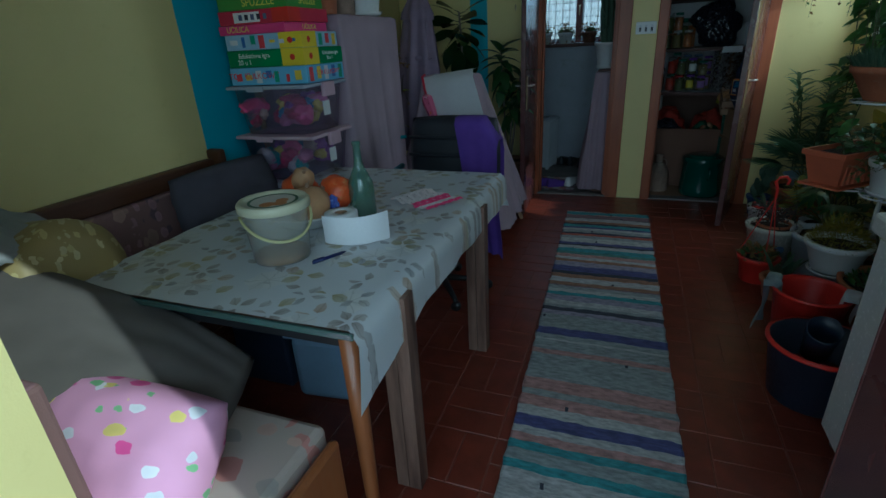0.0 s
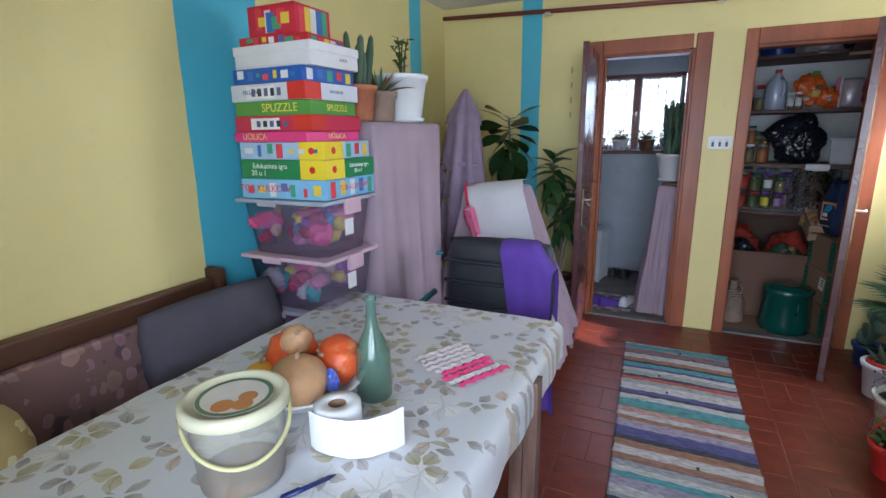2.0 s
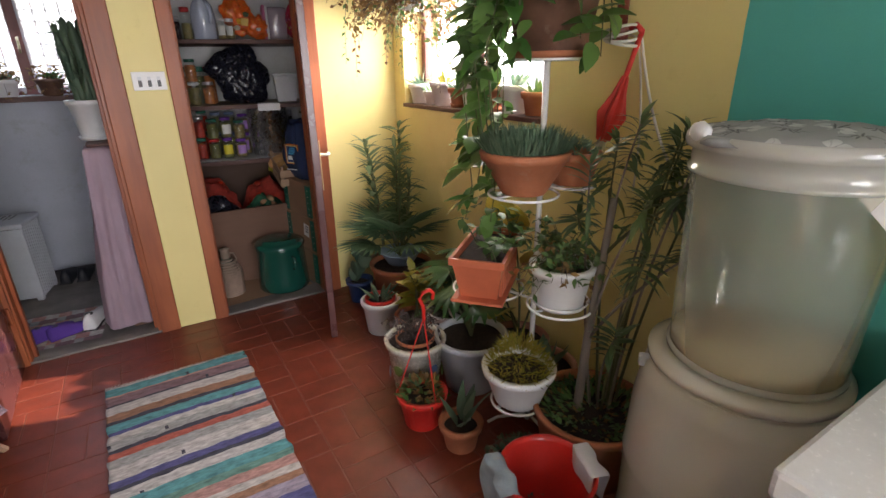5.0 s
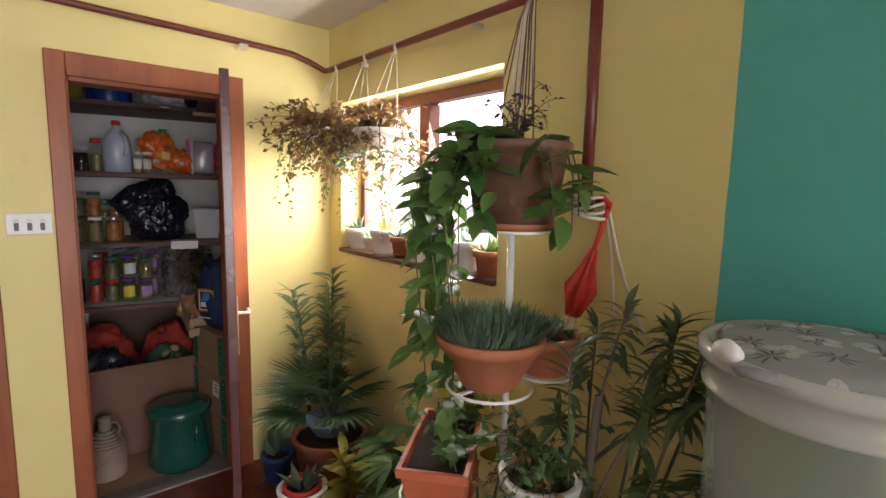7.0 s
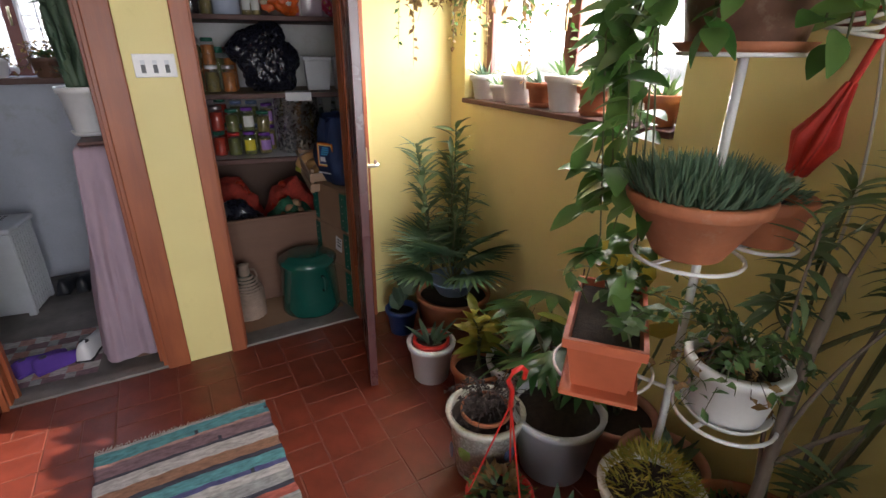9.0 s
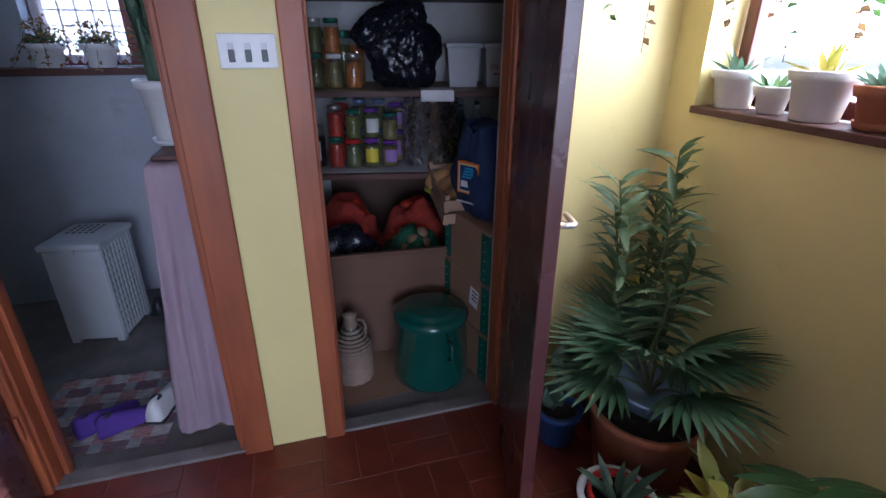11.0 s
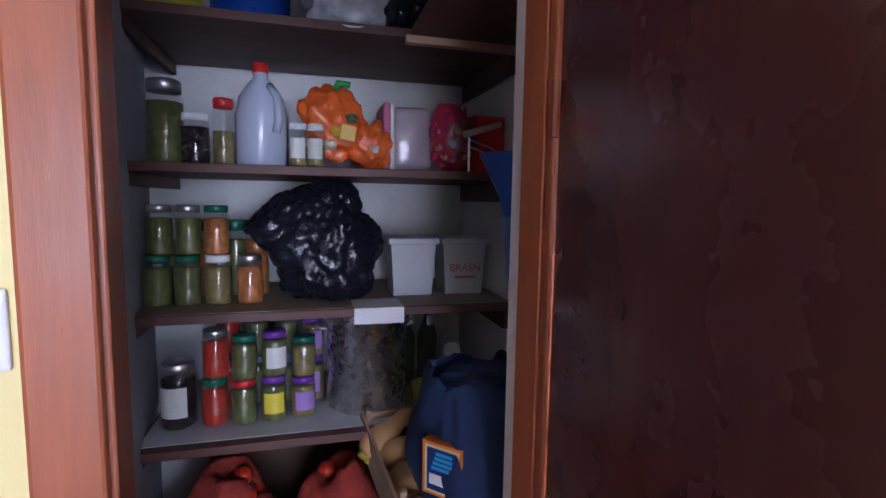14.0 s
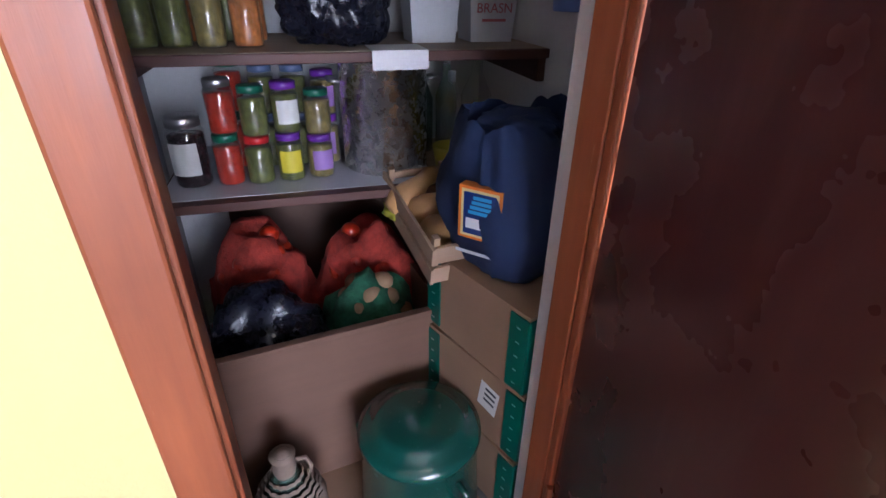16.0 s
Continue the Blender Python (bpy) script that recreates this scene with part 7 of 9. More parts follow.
cb2 = thing("coiled_cable", 1.61, 2.65, 1.52, "white cable looped round the pipe and hanging down", "cable")
for k in range(4):
    part("loop", tube([(0.05 * math.cos(a) - 0.015, 0.055 * math.sin(a) + 0.004 * k, 0.014 * k + 0.012 * math.sin(a + k)) for a in [6.2832 * i / 20 for i in range(21)]], 0.005, segs=6), M_ROPE, cb2, "", True)
part("tail", tube(bent((0.02, -0.05, 0.03), (0.02, -0.28, -0.45), 0.05, 10, (0, 0.3, -1)), 0.005, segs=6), M_ROPE, cb2, "", True)
part("tail", tube(bent((0.02, -0.04, 0.02), (0.025, -0.09, -0.5), 0.02, 8, (0, -1, 0)), 0.004, segs=6), M_ROPE, cb2, "", True)

# ---------------------------------------------------------------- tanks, freezer, buckets
lt = thing("water_barrel", 1.385, 1.97, 0, "milky white ribbed water barrel on the floor", "barrel")
part("shell", lathe([(0, 0), (0.23, 0), (0.245, 0.02), (0.257, 0.12), (0.262, 0.14), (0.258, 0.16), (0.262, 0.36), (0.266, 0.38), (0.262, 0.40), (0.256, 0.56), (0.245, 0.64), (0.235, 0.685), (0.225, 0.69), (0.225, 0.705), (0.235, 0.71), (0.235, 0.73), (0.2, 0.735), (0, 0.735)], 48), M_BARREL, lt, "", True)
for k in range(4):
    part("neck_thread", lathe([(0.2255, 0.690 + 0.010 * k), (0.231, 0.694 + 0.010 * k), (0.2255, 0.698 + 0.010 * k)], 40), M_BARREL, lt)
for a in (2.3, 5.4):
    part("lug", box(-0.02, -0.012, 0, 0.02, 0.012, 0.035, 0.006), M_GREYW, lt, "", False, m=pose(0.235 * math.cos(a), 0.235 * math.sin(a), 0.66, 0, 0, math.degrees(a)))
ut = thing("upper_tank", 1.395, 1.96, 0.737, "milky open plastic tank stacked on the barrel", "tank")
part("shell", lathe([(0, 0), (0.188, 0), (0.198, 0.01), (0.212, 0.48), (0.212, 0.49)], 48), M_MILKY, ut, "", True)
part("rim", lathe([(0.2125, 0.478), (0.222, 0.48), (0.224, 0.49), (0.216, 0.494), (0.218, 0.535), (0.232, 0.538), (0.236, 0.548), (0.234, 0.566), (0.226, 0.572), (0.212, 0.568), (0.209, 0.49)], 56), M_RIM, ut, "pale ridged rim", True)
part("base_ring", lathe([(0.199, 0.004), (0.205, 0.006), (0.206, 0.018), (0.199, 0.022)], 48), M_RIM, ut, "", True)
part("sediment", lathe([(0, 0.012), (0.194, 0.012), (0.196, 0.05), (0, 0.040)], 40), plain("tank_sediment", (0.58, 0.46, 0.26), 0.8), ut, "tan sediment at the bottom", True)
for a in (2.55, 5.6):
    part("grip", lump(0.020, 0.032, 0.022, seed=3, rough=0.12, sub=3), M_WHITE, ut, "white moulded grip", True, m=pose(0.226 * math.cos(a), 0.226 * math.sin(a), 0.575, 0, 0, math.degrees(a)))
pl = thing("patterned_pillow", 1.395, 1.955, 1.292, "grey leaf-patterned pillow stuffed in the tank", "pillow", rz=25)
part("cover", cushion(0.41, 0.40, 0.055, n=20, p=3.0, wrinkle=0.012), leaf_sprays("leaf_print_cotton", (0.30, 0.31, 0.31), [(0.10, 9, 0.0, 0.50, 0.035, 0.9, (0.03, 0.035, 0.04), (0.06, 0.06, 0.07), 1), (0.12, 5, 0.05, 0.42, 0.12, 0.5, (0.62, 0.63, 0.62), (0.45, 0.46, 0.46), 2)], 0.9), pl, "", True)

fz = thing("chest_freezer", 0, 0, 0, "white chest freezer with a flat lid", "freezer")
part("body", box(0.925, 0.99, 0.05, 1.62, 1.675, 0.775, 0.008), M_ENAMEL, fz)
part("lid", box(0.90, 0.97, 0.785, 1.635, 1.69, 0.848, 0.012), M_ENAMEL, fz, "flat white lid")
part("seal", box(0.93, 0.995, 0.776, 1.615, 1.67, 0.784), M_GREYW, fz, "grey rubber seal")
part("lid_handle", box(0.886, 1.26, 0.79, 0.899, 1.40, 0.815, 0.004), M_WHITE, fz)
for x, y in ((0.97, 1.04), (0.97, 1.63), (1.57, 1.04), (1.57, 1.63)):
    part("foot", lathe([(0, 0), (0.02, 0), (0.02, 0.05), (0, 0.05)], 12, m=Matrix.Translation((x, y, 0))), M_BLACK, fz)
sg = thing("lettered_card", 1.30, 1.52, 0.849, "stiff white card with black letters leaning on the tank", "card")
sgm = pose(0.125, 0.035, 0.345, 62, -38, -42)
part("card", box(-0.20, -0.20, -0.0015, 0.20, 0.20, 0.0015), M_WHITE, sg, "", False, m=sgm)
lettering("G", sg, sgm @ pose(-0.10, 0.10, 0.0022, 0, 0, 100), 0.085, INKD)
lettering("N", sg, sgm @ pose(-0.10, -0.02, 0.0022, 0, 0, 100), 0.085, INKD)
part("red_mark", box(-0.01, 0.05, 0.0016, 0.05, 0.13, 0.0024), M_REDPL, sg, "red corner mark", False, m=sgm)

rb = thing("red_bucket", 1.005, 2.27, 0, "red plastic bucket with rags over its rim", "bucket")
part("wall", lathe([(0, 0), (0.105, 0), (0.11, 0.01), (0.142, 0.285), (0.15, 0.288), (0.15, 0.30), (0.14, 0.302), (0.136, 0.28), (0.105, 0.02), (0, 0.016)], 36), M_REDPL, rb, "", True)
part("sticker", box(-0.012, -0.002, 0.05, 0.012, 0, 0.08), M_WHITE, rb, "small white sticker", False, m=pose(-0.105, -0.068, 0.03, -7, 0, -57))


def rag(name, x, y, z, rz, w, mat, label, seed, inner=0.12, outer=0.26):
    r_ = thing(name, x, y, z, label, "rag", "rags on the bucket", rz)
    bm = bmesh.new()
    rows = []
    for i in range(17):
        s = i / 16 * (inner + outer) - inner
        row = []
        for j in range(11):
            u = (j / 10 - 0.5) * w
            k = noise.noise((u * 14, s * 5, seed))
            zz = 0.010 - max(0, abs(s) - 0.018) * (1.0 if s > 0 else 0.8)
            row.append(bm.verts.new((u * (1 + 0.5 * max(0, s)) + 0.012 * k, (s if abs(s) < 0.018 else math.copysign(0.018, s)) + (0.035 * k + 0.012) * (1 if s > 0 else -0.6), zz + 0.01 * k)))
        rows.append(row)
    for a, b in zip(rows, rows[1:]):
        for j in range(10):
            bm.faces.new((a[j], a[j + 1], b[j + 1], b[j]))
    part("cloth", bm, mat, r_, "", True)


rag("blue_rag", 0.875, 2.325, 0.298, 68, 0.17, M_RAGGREY, "pale blue rag hung over the bucket rim", 2)
rag("white_rag", 1.135, 2.22, 0.298, -110, 0.14, M_SHEET, "dirty white rag hung over the bucket rim", 6, 0.1, 0.12)
nb = thing("navy_bucket", 0.95, 1.90, 0, "navy tub with red rim full of dark rubber", "bucket")
part("wall", lathe([(0, 0), (0.13, 0), (0.14, 0.01), (0.172, 0.24), (0.178, 0.245), (0.178, 0.255), (0.168, 0.256), (0.132, 0.02), (0, 0.016)], 36), M_NAVY, nb, "", True)
part("red_rim", lathe([(0.1785, 0.243), (0.184, 0.246), (0.183, 0.258), (0.170, 0.259)], 36), M_REDPL, nb, "red rim", True)
part("red_lid", lathe([(0, 0.10), (0.13, 0.10), (0.132, 0.11), (0, 0.115)], 30), M_REDPL, nb, "red lid lying inside", True)
bt2 = thing("rubber_boot", 0.98, 2.02, 0.12, "dark rubber boot stuck in the navy tub", "boot", rz=20)
part("shaft", lathe([(0, 0), (0.05, 0), (0.052, 0.1), (0.058, 0.22), (0.054, 0.225), (0.048, 0.1), (0, 0.02)], 20, wob=0.08), M_NAVY, bt2, "", True, m=pose(0, 0, 0.02, 30, -24, 0))

# ---------------------------------------------------------------- pantry


def stored(name, x, y, z, label, category, group="", rz=0.0, lift=0.03):
    """A thing placed in the pantry's own plan; lift: 0 for what stands on the floor."""
    ob = thing(name, x, y, z, label, category, group, rz)
    ob.matrix_basis = Matrix.Translation((0, 0, lift)) @ PANTRY @ ob.matrix_basis
    return ob


SH = {"low": 0.822, "mid": 1.224, "high": 1.674, "top": 2.112}
for key, z in SH.items():
    s_ = stored("pantry_shelf", 0, 0, 0, "dark stained pantry shelf board on wall cleats", "shelf", "pantry shelves")
    part("board", box(PX0 + 0.002, 5.45 if key != "low" else 5.42, z - 0.028, (PX1 if key != "low" else 0.99) - 0.002, PY1 - 0.002, z, 0.003), M_SHELF, s_)
    if key in ("low", "mid"):
        part("shelf_lining", box(PX0 + 0.01, 5.46, z + 0.0005, 0.98 if key == "low" else PX1 - 0.01, PY1 - 0.01, z + 0.002), M_PLY if key == "mid" else M_GREYW, s_, "pale shelf lining")
    part("cleat", box(PX1 - 0.03, 5.47, z - 0.10, PX1 - 0.002, PY1 - 0.004, z - 0.029, 0.003), M_SHELF, s_)
    part("cleat", box(PX0 + 0.002, 5.47, z - 0.07, PX0 + 0.022, PY1 - 0.004, z - 0.029, 0.003), M_SHELF, s_)
wg = stored("side_shelf", 0, 0, 0, "high side shelf of dark boards along the pantry wall", "shelf")
part("board", box(0.96, 4.78, 2.085, PX1 - 0.002, 5.448, 2.111, 0.003), M_SHELF, wg)
part("light_batten", box(0.94, 5.415, 2.059, PX1 - 0.002, 5.446, 2.083, 0.003), M_CRATE, wg, "pale raw batten")


def jar(x, y, z, r, h, content, lid, label, tag=None, fill=0.86):
    j = stored("preserve_jar", x, y, z, label, "jar", "preserve jars", rz=rnd.uniform(-25, 25))
    part("glass", lathe([(0, 0.001), (r * 0.92, 0.001), (r, 0.008), (r, h * 0.78), (r * 0.86, h * 0.86), (r * 0.82, h * 0.9)], 22), M_GLASS, j, "", True)
    part("contents", lathe([(0, 0.004), (r * 0.88, 0.004), (r * 0.94, 0.012), (r * 0.94, h * fill * 0.86), (0, h * fill * 0.88)], 20, wob=0.03), content, j, "", True)
    part("lid", lathe([(r * 0.83, h * 0.86), (r * 0.9, h * 0.865), (r * 0.9, h * 0.985), (r * 0.84, h), (0, h)], 22), lid, j, "screw lid", True)
    if tag:
        bm = bmesh.new()
        vs = [[bm.verts.new((r * 1.012 * math.cos(a), r * 1.012 * math.sin(a), zz)) for zz in (h * 0.2, h * 0.66)] for a in [-2.4 + 1.7 * i / 8 for i in range(9)]]
        for a, b in zip(vs, vs[1:]):
            bm.faces.new((a[0], b[0], b[1], a[1]))
        part("paper_label", bm, tag, j, "printed paper label", True)
    return j


C_RED, C_OLIVE, C_ORANGE, C_DARK, C_YEL = (stuff("preserve_tomato", (0.50, 0.030, 0.008), 0.3, v1=0.2, s1=40), stuff("preserve_gherkin", (0.14, 0.15, 0.035), 0.35, v1=0.35, s1=45, s2=120), stuff("preserve_pepper", (0.52, 0.17, 0.035), 0.35, v1=0.35, s1=40), stuff("preserve_plum", (0.022, 0.008, 0.010), 0.25), stuff("preserve_pickle", (0.26, 0.20, 0.06), 0.35, v1=0.3, s1=45))
LID_G, LID_R, LID_P, LID_S, LID_B, LID_W = (plain("lid_green", (0.01, 0.12, 0.07), 0.35), plain("lid_red", (0.5, 0.02, 0.02), 0.35), plain("lid_purple", (0.14, 0.03, 0.30), 0.35), M_STEEL, plain("lid_bluegrey", (0.10, 0.14, 0.24), 0.35), M_WHITE)
T_Y, T_L, T_W = plain("tag_yellow", (0.66, 0.55, 0.03)), plain("tag_lilac", (0.36, 0.20, 0.52)), plain("tag_white", (0.66, 0.66, 0.62))
zl, zm, zh, zt_ = SH["low"] + 0.003, SH["mid"] + 0.003, SH["high"] + 0.001, SH["top"] + 0.001
jar(0.225, 5.60, zl, 0.055, 0.215, C_DARK, LID_S, "large jar of dark plum jam", T_W)
for x, y, h, cont, lids, tags, nm in (
        (0.336, 5.59, 0.160, C_RED, (LID_G, LID_S), (None, None), "jar of tomato sauce"),
        (0.427, 5.58, 0.150, C_OLIVE, (LID_R, LID_G), (None, None), "jar of pickled gherkins"),
        (0.522, 5.585, 0.154, C_OLIVE, (LID_P, LID_P), (T_Y, T_W), "jar of pickles with purple lid"),
        (0.617, 5.60, 0.140, C_YEL, (LID_P, LID_G), (T_L, None), "small jar of pickles with lilac label")):
    for k in (0, 1):
        jar(x + 0.004 * k, y + 0.006 * k, zl + h * k, 0.042, h - 0.001, cont, lids[k], nm, tags[k])
for x, y, h, cont, lid, tg in ((0.355, 5.76, 0.19, C_RED, LID_G, None), (0.455, 5.75, 0.18, C_OLIVE, LID_B, None), (0.555, 5.74, 0.18, C_OLIVE, LID_B, None), (0.65, 5.74, 0.17, C_YEL, LID_P, T_L)):
    jar(x, y, zl, 0.042, h, cont, lid, "jar of preserves in the back row", tg)
    jar(x, y, zl + h, 0.042, h * 0.85, cont, lid, "jar of preserves in the back row", tg)
for x, cont, lid in ((0.175, C_OLIVE, LID_G), (0.264, C_OLIVE, LID_G), (0.354, C_YEL, LID_W), (0.452, C_ORANGE, LID_S)):
    jar(x, 5.60, zm, 0.042, 0.162, cont, lid, "jar of pickled vegetables on the middle shelf")
for x, cont, lid, tg in ((0.185, C_OLIVE, LID_S, None), (0.268, C_OLIVE, LID_S, None), (0.352, C_ORANGE, LID_G, None)):
    jar(x, 5.61, zm + 0.162, 0.040, 0.16, cont, lid, "jar stacked on another on the middle shelf", tg)
for x, cont, lid in ((0.19, C_OLIVE, LID_S), (0.29, C_ORANGE, LID_G), (0.39, C_OLIVE, LID_G), (0.46, C_ORANGE, LID_R)):
    jar(x, 5.75, zm, 0.040, 0.27, cont, lid, "jar of preserves in the back row")
jar(0.21, 5.62, zh, 0.055, 0.26, C_OLIVE, LID_S, "tall jar of pickles on the high shelf")
jar(0.30, 5.60, zh, 0.043, 0.16, C_DARK, LID_W, "jar of dark jam with a patterned lid")
jar(0.38, 5.62, zh, 0.034, 0.215, C_YEL, LID_R, "slim bottle of pale syrup with red cap", fill=0.6)
jar(0.612, 5.55, zh, 0.030, 0.14, C_YEL, LID_W, "small jar with white band", T_W, 0.55)
jar(0.668, 5.55, zh, 0.030, 0.14, C_YEL, LID_W, "small jar with white band", T_W, 0.55)

jg = stored("plastic_jug", 0.495, 5.63, zh, "translucent plastic milk jug with red cap", "jug")
part("body", lathe([(0, 0), (0.07, 0), (0.078, 0.01), (0.078, 0.17), (0.066, 0.23), (0.035, 0.275), (0.022, 0.29), (0.022, 0.31)], 20, ripple=0.05, waves=4), glassy("jug_plastic", (0.62, 0.68, 0.80), 0.3, 0.25), jg, "", True)
part("grip", tube([(0.03, -0.04, 0.26), (0.055, -0.075, 0.22), (0.06, -0.085, 0.15), (0.05, -0.075, 0.11)], 0.013, segs=8), glassy("jug_grip", (0.62, 0.68, 0.80), 0.3, 0.25), jg, "moulded grip", True)
part("cap", lathe([(0.025, 0.305), (0.026, 0.335), (0, 0.338)], 16), M_REDPL, jg, "red cap", True)
part("liquid", lathe([(0, 0.004), (0.072, 0.006), (0.072, 0.07), (0, 0.07)], 16), plain("milk_blue", (0.42, 0.50, 0.64)), jg)

og = stored("orange_bag", 0.765, 5.66, zh, "crumpled orange snack bag with green tie", "bag")
part("film", lump(0.095, 0.055, 0.125, seed=7, rough=0.35, sub=5, crinkle=0.14), M_ORANGEBAG, og, "", True, m=pose(-0.03, 0, 0.16, 0, -28, 0))
part("loose_end", lump(0.075, 0.05, 0.075, seed=3, rough=0.4, sub=4, crinkle=0.2), M_ORANGEBAG, og, "crumpled loose end", True, m=pose(0.09, -0.01, 0.085, 0, 30, 0))
for x, z, r, nm, c in ((-0.02, 0.13, 0.030, "print_yellow", (0.75, 0.45, 0.05)), (0.02, 0.175, 0.022, "print_green", (0.10, 0.28, 0.06)), (-0.05, 0.085, 0.022, "print_cream", (0.75, 0.68, 0.5)), (0.10, 0.075, 0.018, "print_white", (0.72, 0.72, 0.72))):
    part("printed_spot", lump(r, 0.03, r * 0.8, seed=int(r * 900), rough=0.5, sub=3), plain(nm, c, 0.35), og, "", True, m=pose(x, -0.045, z))
part("tie", tube([(-0.045, -0.02, 0.245), (-0.02, -0.03, 0.295), (0.02, -0.03, 0.29)], 0.012, segs=8), plain("tie_green", (0.03, 0.40, 0.08)), og, "green tie", True)
part("printed_patch", box(0.0, 0, 0, 0.05, 0.002, 0.05), plain("patch_yellow", (0.75, 0.5, 0.1)), og, "", False, m=pose(-0.02, -0.094, 0.10, 0, 8, 6))
pk = stored("pink_tub", 0.985, 5.74, zh, "clear food tub with pink lid standing on edge", "tub")
part("tub", box(-0.06, -0.10, 0, 0.10, 0.10, 0.235, 0.03), glassy("tub_plastic", (0.75, 0.62, 0.70), 0.45, 0.2), pk, "", True)
part("lid", box(-0.085, -0.112, 0, -0.061, 0.112, 0.245, 0.01), plain("lid_rose", (0.70, 0.20, 0.36)), pk, "pink lid")
part("rim", box(-0.061, -0.108, 0.002, -0.045, 0.108, 0.24, 0.006), M_WHITE, pk, "white rim")
rd = stored("red_gift_bag", 1.145, 5.62, zh, "pink and red patterned gift bag bunched on the shelf", "bag")
part("paper", creased(0.085, 0.06, 0.13, 3), flowered("red_gift_print", (0.50, 0.03, 0.09), [(0.65, 0.65, 0.7), (0.14, 0.10, 0.42), (0.7, 0.3, 0.5), (0.6, 0.5, 0.1)], 26, 1.5, 0.34, 0.4), rd, "", True, m=pose(0, 0, 0.125))
part("film_window", creased(0.055, 0.03, 0.06, 9), M_MILKY2, rd, "clear crumpled film", True, m=pose(0.02, -0.055, 0.12))
rx_ = stored("red_box", 1.255, 5.66, zh, "flat red cardboard box on the high shelf", "box", rz=12)
part("carton", box(-0.06, -0.10, 0, 0.06, 0.10, 0.20, 0.003), plain("carton_red", (0.55, 0.015, 0.015), 0.4), rx_)
part("flap", box(-0.062, -0.102, 0.2005, 0.062, 0.06, 0.2025), plain("carton_red", (0.55, 0.015, 0.015), 0.4), rx_)
ro = stored("paint_roller", 1.225, 5.50, zh, "pale paint roller handle lying across the shelf", "roller")
part("sleeve", tube([(-0.07, 0.0, 0.125), (0.06, -0.01, 0.165)], 0.012, 0.010, 10), plain("roller_pale", (0.55, 0.54, 0.50), 0.8), ro, "", True)
part("rest", tube([(-0.05, 0.0, 0.0), (-0.05, 0.0, 0.118)], 0.004, 0.004, 6), M_STEEL, ro)
for q in (-0.012, 0.012):
    part("wire", tube([(-0.055, 0, 0.10 + q), (0.02, -0.005, 0.075 + q), (0.085, -0.01, 0.045 + 0.4 * q)], 0.0028, 0.0028, 6), M_STEEL, ro, "dark steel wire")
fu = stored("blue_funnel", PX1 - 0.105, 5.24, 1.585, "blue plastic funnel hanging on the pantry wall", "funnel")
part("cone", lathe([(0.100, 0.13), (0.095, 0.13), (0.032, 0.0), (0.024, -0.05), (0.028, -0.05), (0.037, 0.0), (0.103, 0.13)], 24), plain("funnel_blue", (0.03, 0.12, 0.50), 0.35), fu, "", True)
fu2 = stored("blue_jug", PX1 - 0.075, 5.21, 1.34, "pale blue plastic measuring jug on the pantry wall", "jug")
part("jug", lathe([(0, 0), (0.05, 0), (0.068, 0.19), (0.072, 0.192), (0.064, 0.19), (0.046, 0.01), (0, 0.008)], 22), plain("jug_blue", (0.16, 0.28, 0.60), 0.35), fu2, "", True)

bb = stored("bin_bag", 0.665, 5.62, zm, "crumpled black bin bag stuffed on the shelf", "bag")
part("film", creased(0.195, 0.14, 0.195, 12), M_BINBAG, bb, "", True, m=pose(0.045, 0, 0.175))
part("bag_end", creased(0.16, 0.12, 0.11, 22), M_BINBAG, bb, "loose gathered end", True, m=pose(-0.06, -0.01, 0.28, 0, -22, 0))
part("bag_peak", creased(0.10, 0.09, 0.09, 31), M_BINBAG, bb, "", True, m=pose(0.06, 0.0, 0.335))
sp = stored("paper_sheet", 0.86, 5.47, zm + 0.0015, "white paper sheet bent over the shelf edge", "paper")
part("sheet", box(-0.08, -0.045, 0, 0.08, 0.10, 0.002), M_PAPER, sp)
part("bent_edge", box(-0.08, -0.048, -0.05, 0.08, -0.046, 0.001), M_PAPER, sp)
for x, lab in ((1.00, "white lidded plastic tub"), (1.195, "white plastic tub with faded red print")):
    t_ = stored("plastic_tub", x + 0.01, 5.70, zm, lab, "tub", "white tubs")
    part("body", lathe([(0, 0), (0.078, 0), (0.092, 0.19)], 4, m=Matrix.Rotation(math.pi / 4, 4, "Z") @ Matrix.Diagonal((1.28, 1.28, 1, 1))), M_GREYW, t_)
    part("lid", box(-0.094, -0.094, 0.188, 0.094, 0.094, 0.212, 0.006), M_GREYW, t_, "snap lid")
    if x > 1.1:
        lettering("BRASN", t_, pose(0.0, -0.0885, 0.10, 94, 0, 0), 0.04, plain("faded_red", (0.45, 0.12, 0.14)))
        part("print_bar", box(-0.04, -0.087, 0.062, 0.04, -0.085, 0.07), plain("faded_red", (0.45, 0.12, 0.14)), t_)
sk = stored("stock_pot", 0.845, 5.67, zl, "tall brushed steel stock pot on the shelf", "pot")
part("wall", lathe([(0, 0), (0.139, 0), (0.145, 0.006), (0.145, 0.35), (0.149, 0.352), (0.149, 0.358), (0.141, 0.358), (0.140, 0.33), (0, 0.32)], 56), M_POTSTEEL, sk, "", True)
for s in (1, -1):
    part("handle", tube([(s * 0.145, -0.035, 0.29), (s * 0.18, -0.03, 0.295), (s * 0.18, 0.03, 0.295), (s * 0.145, 0.035, 0.29)], 0.006, segs=8), M_STEEL, sk, "", True)
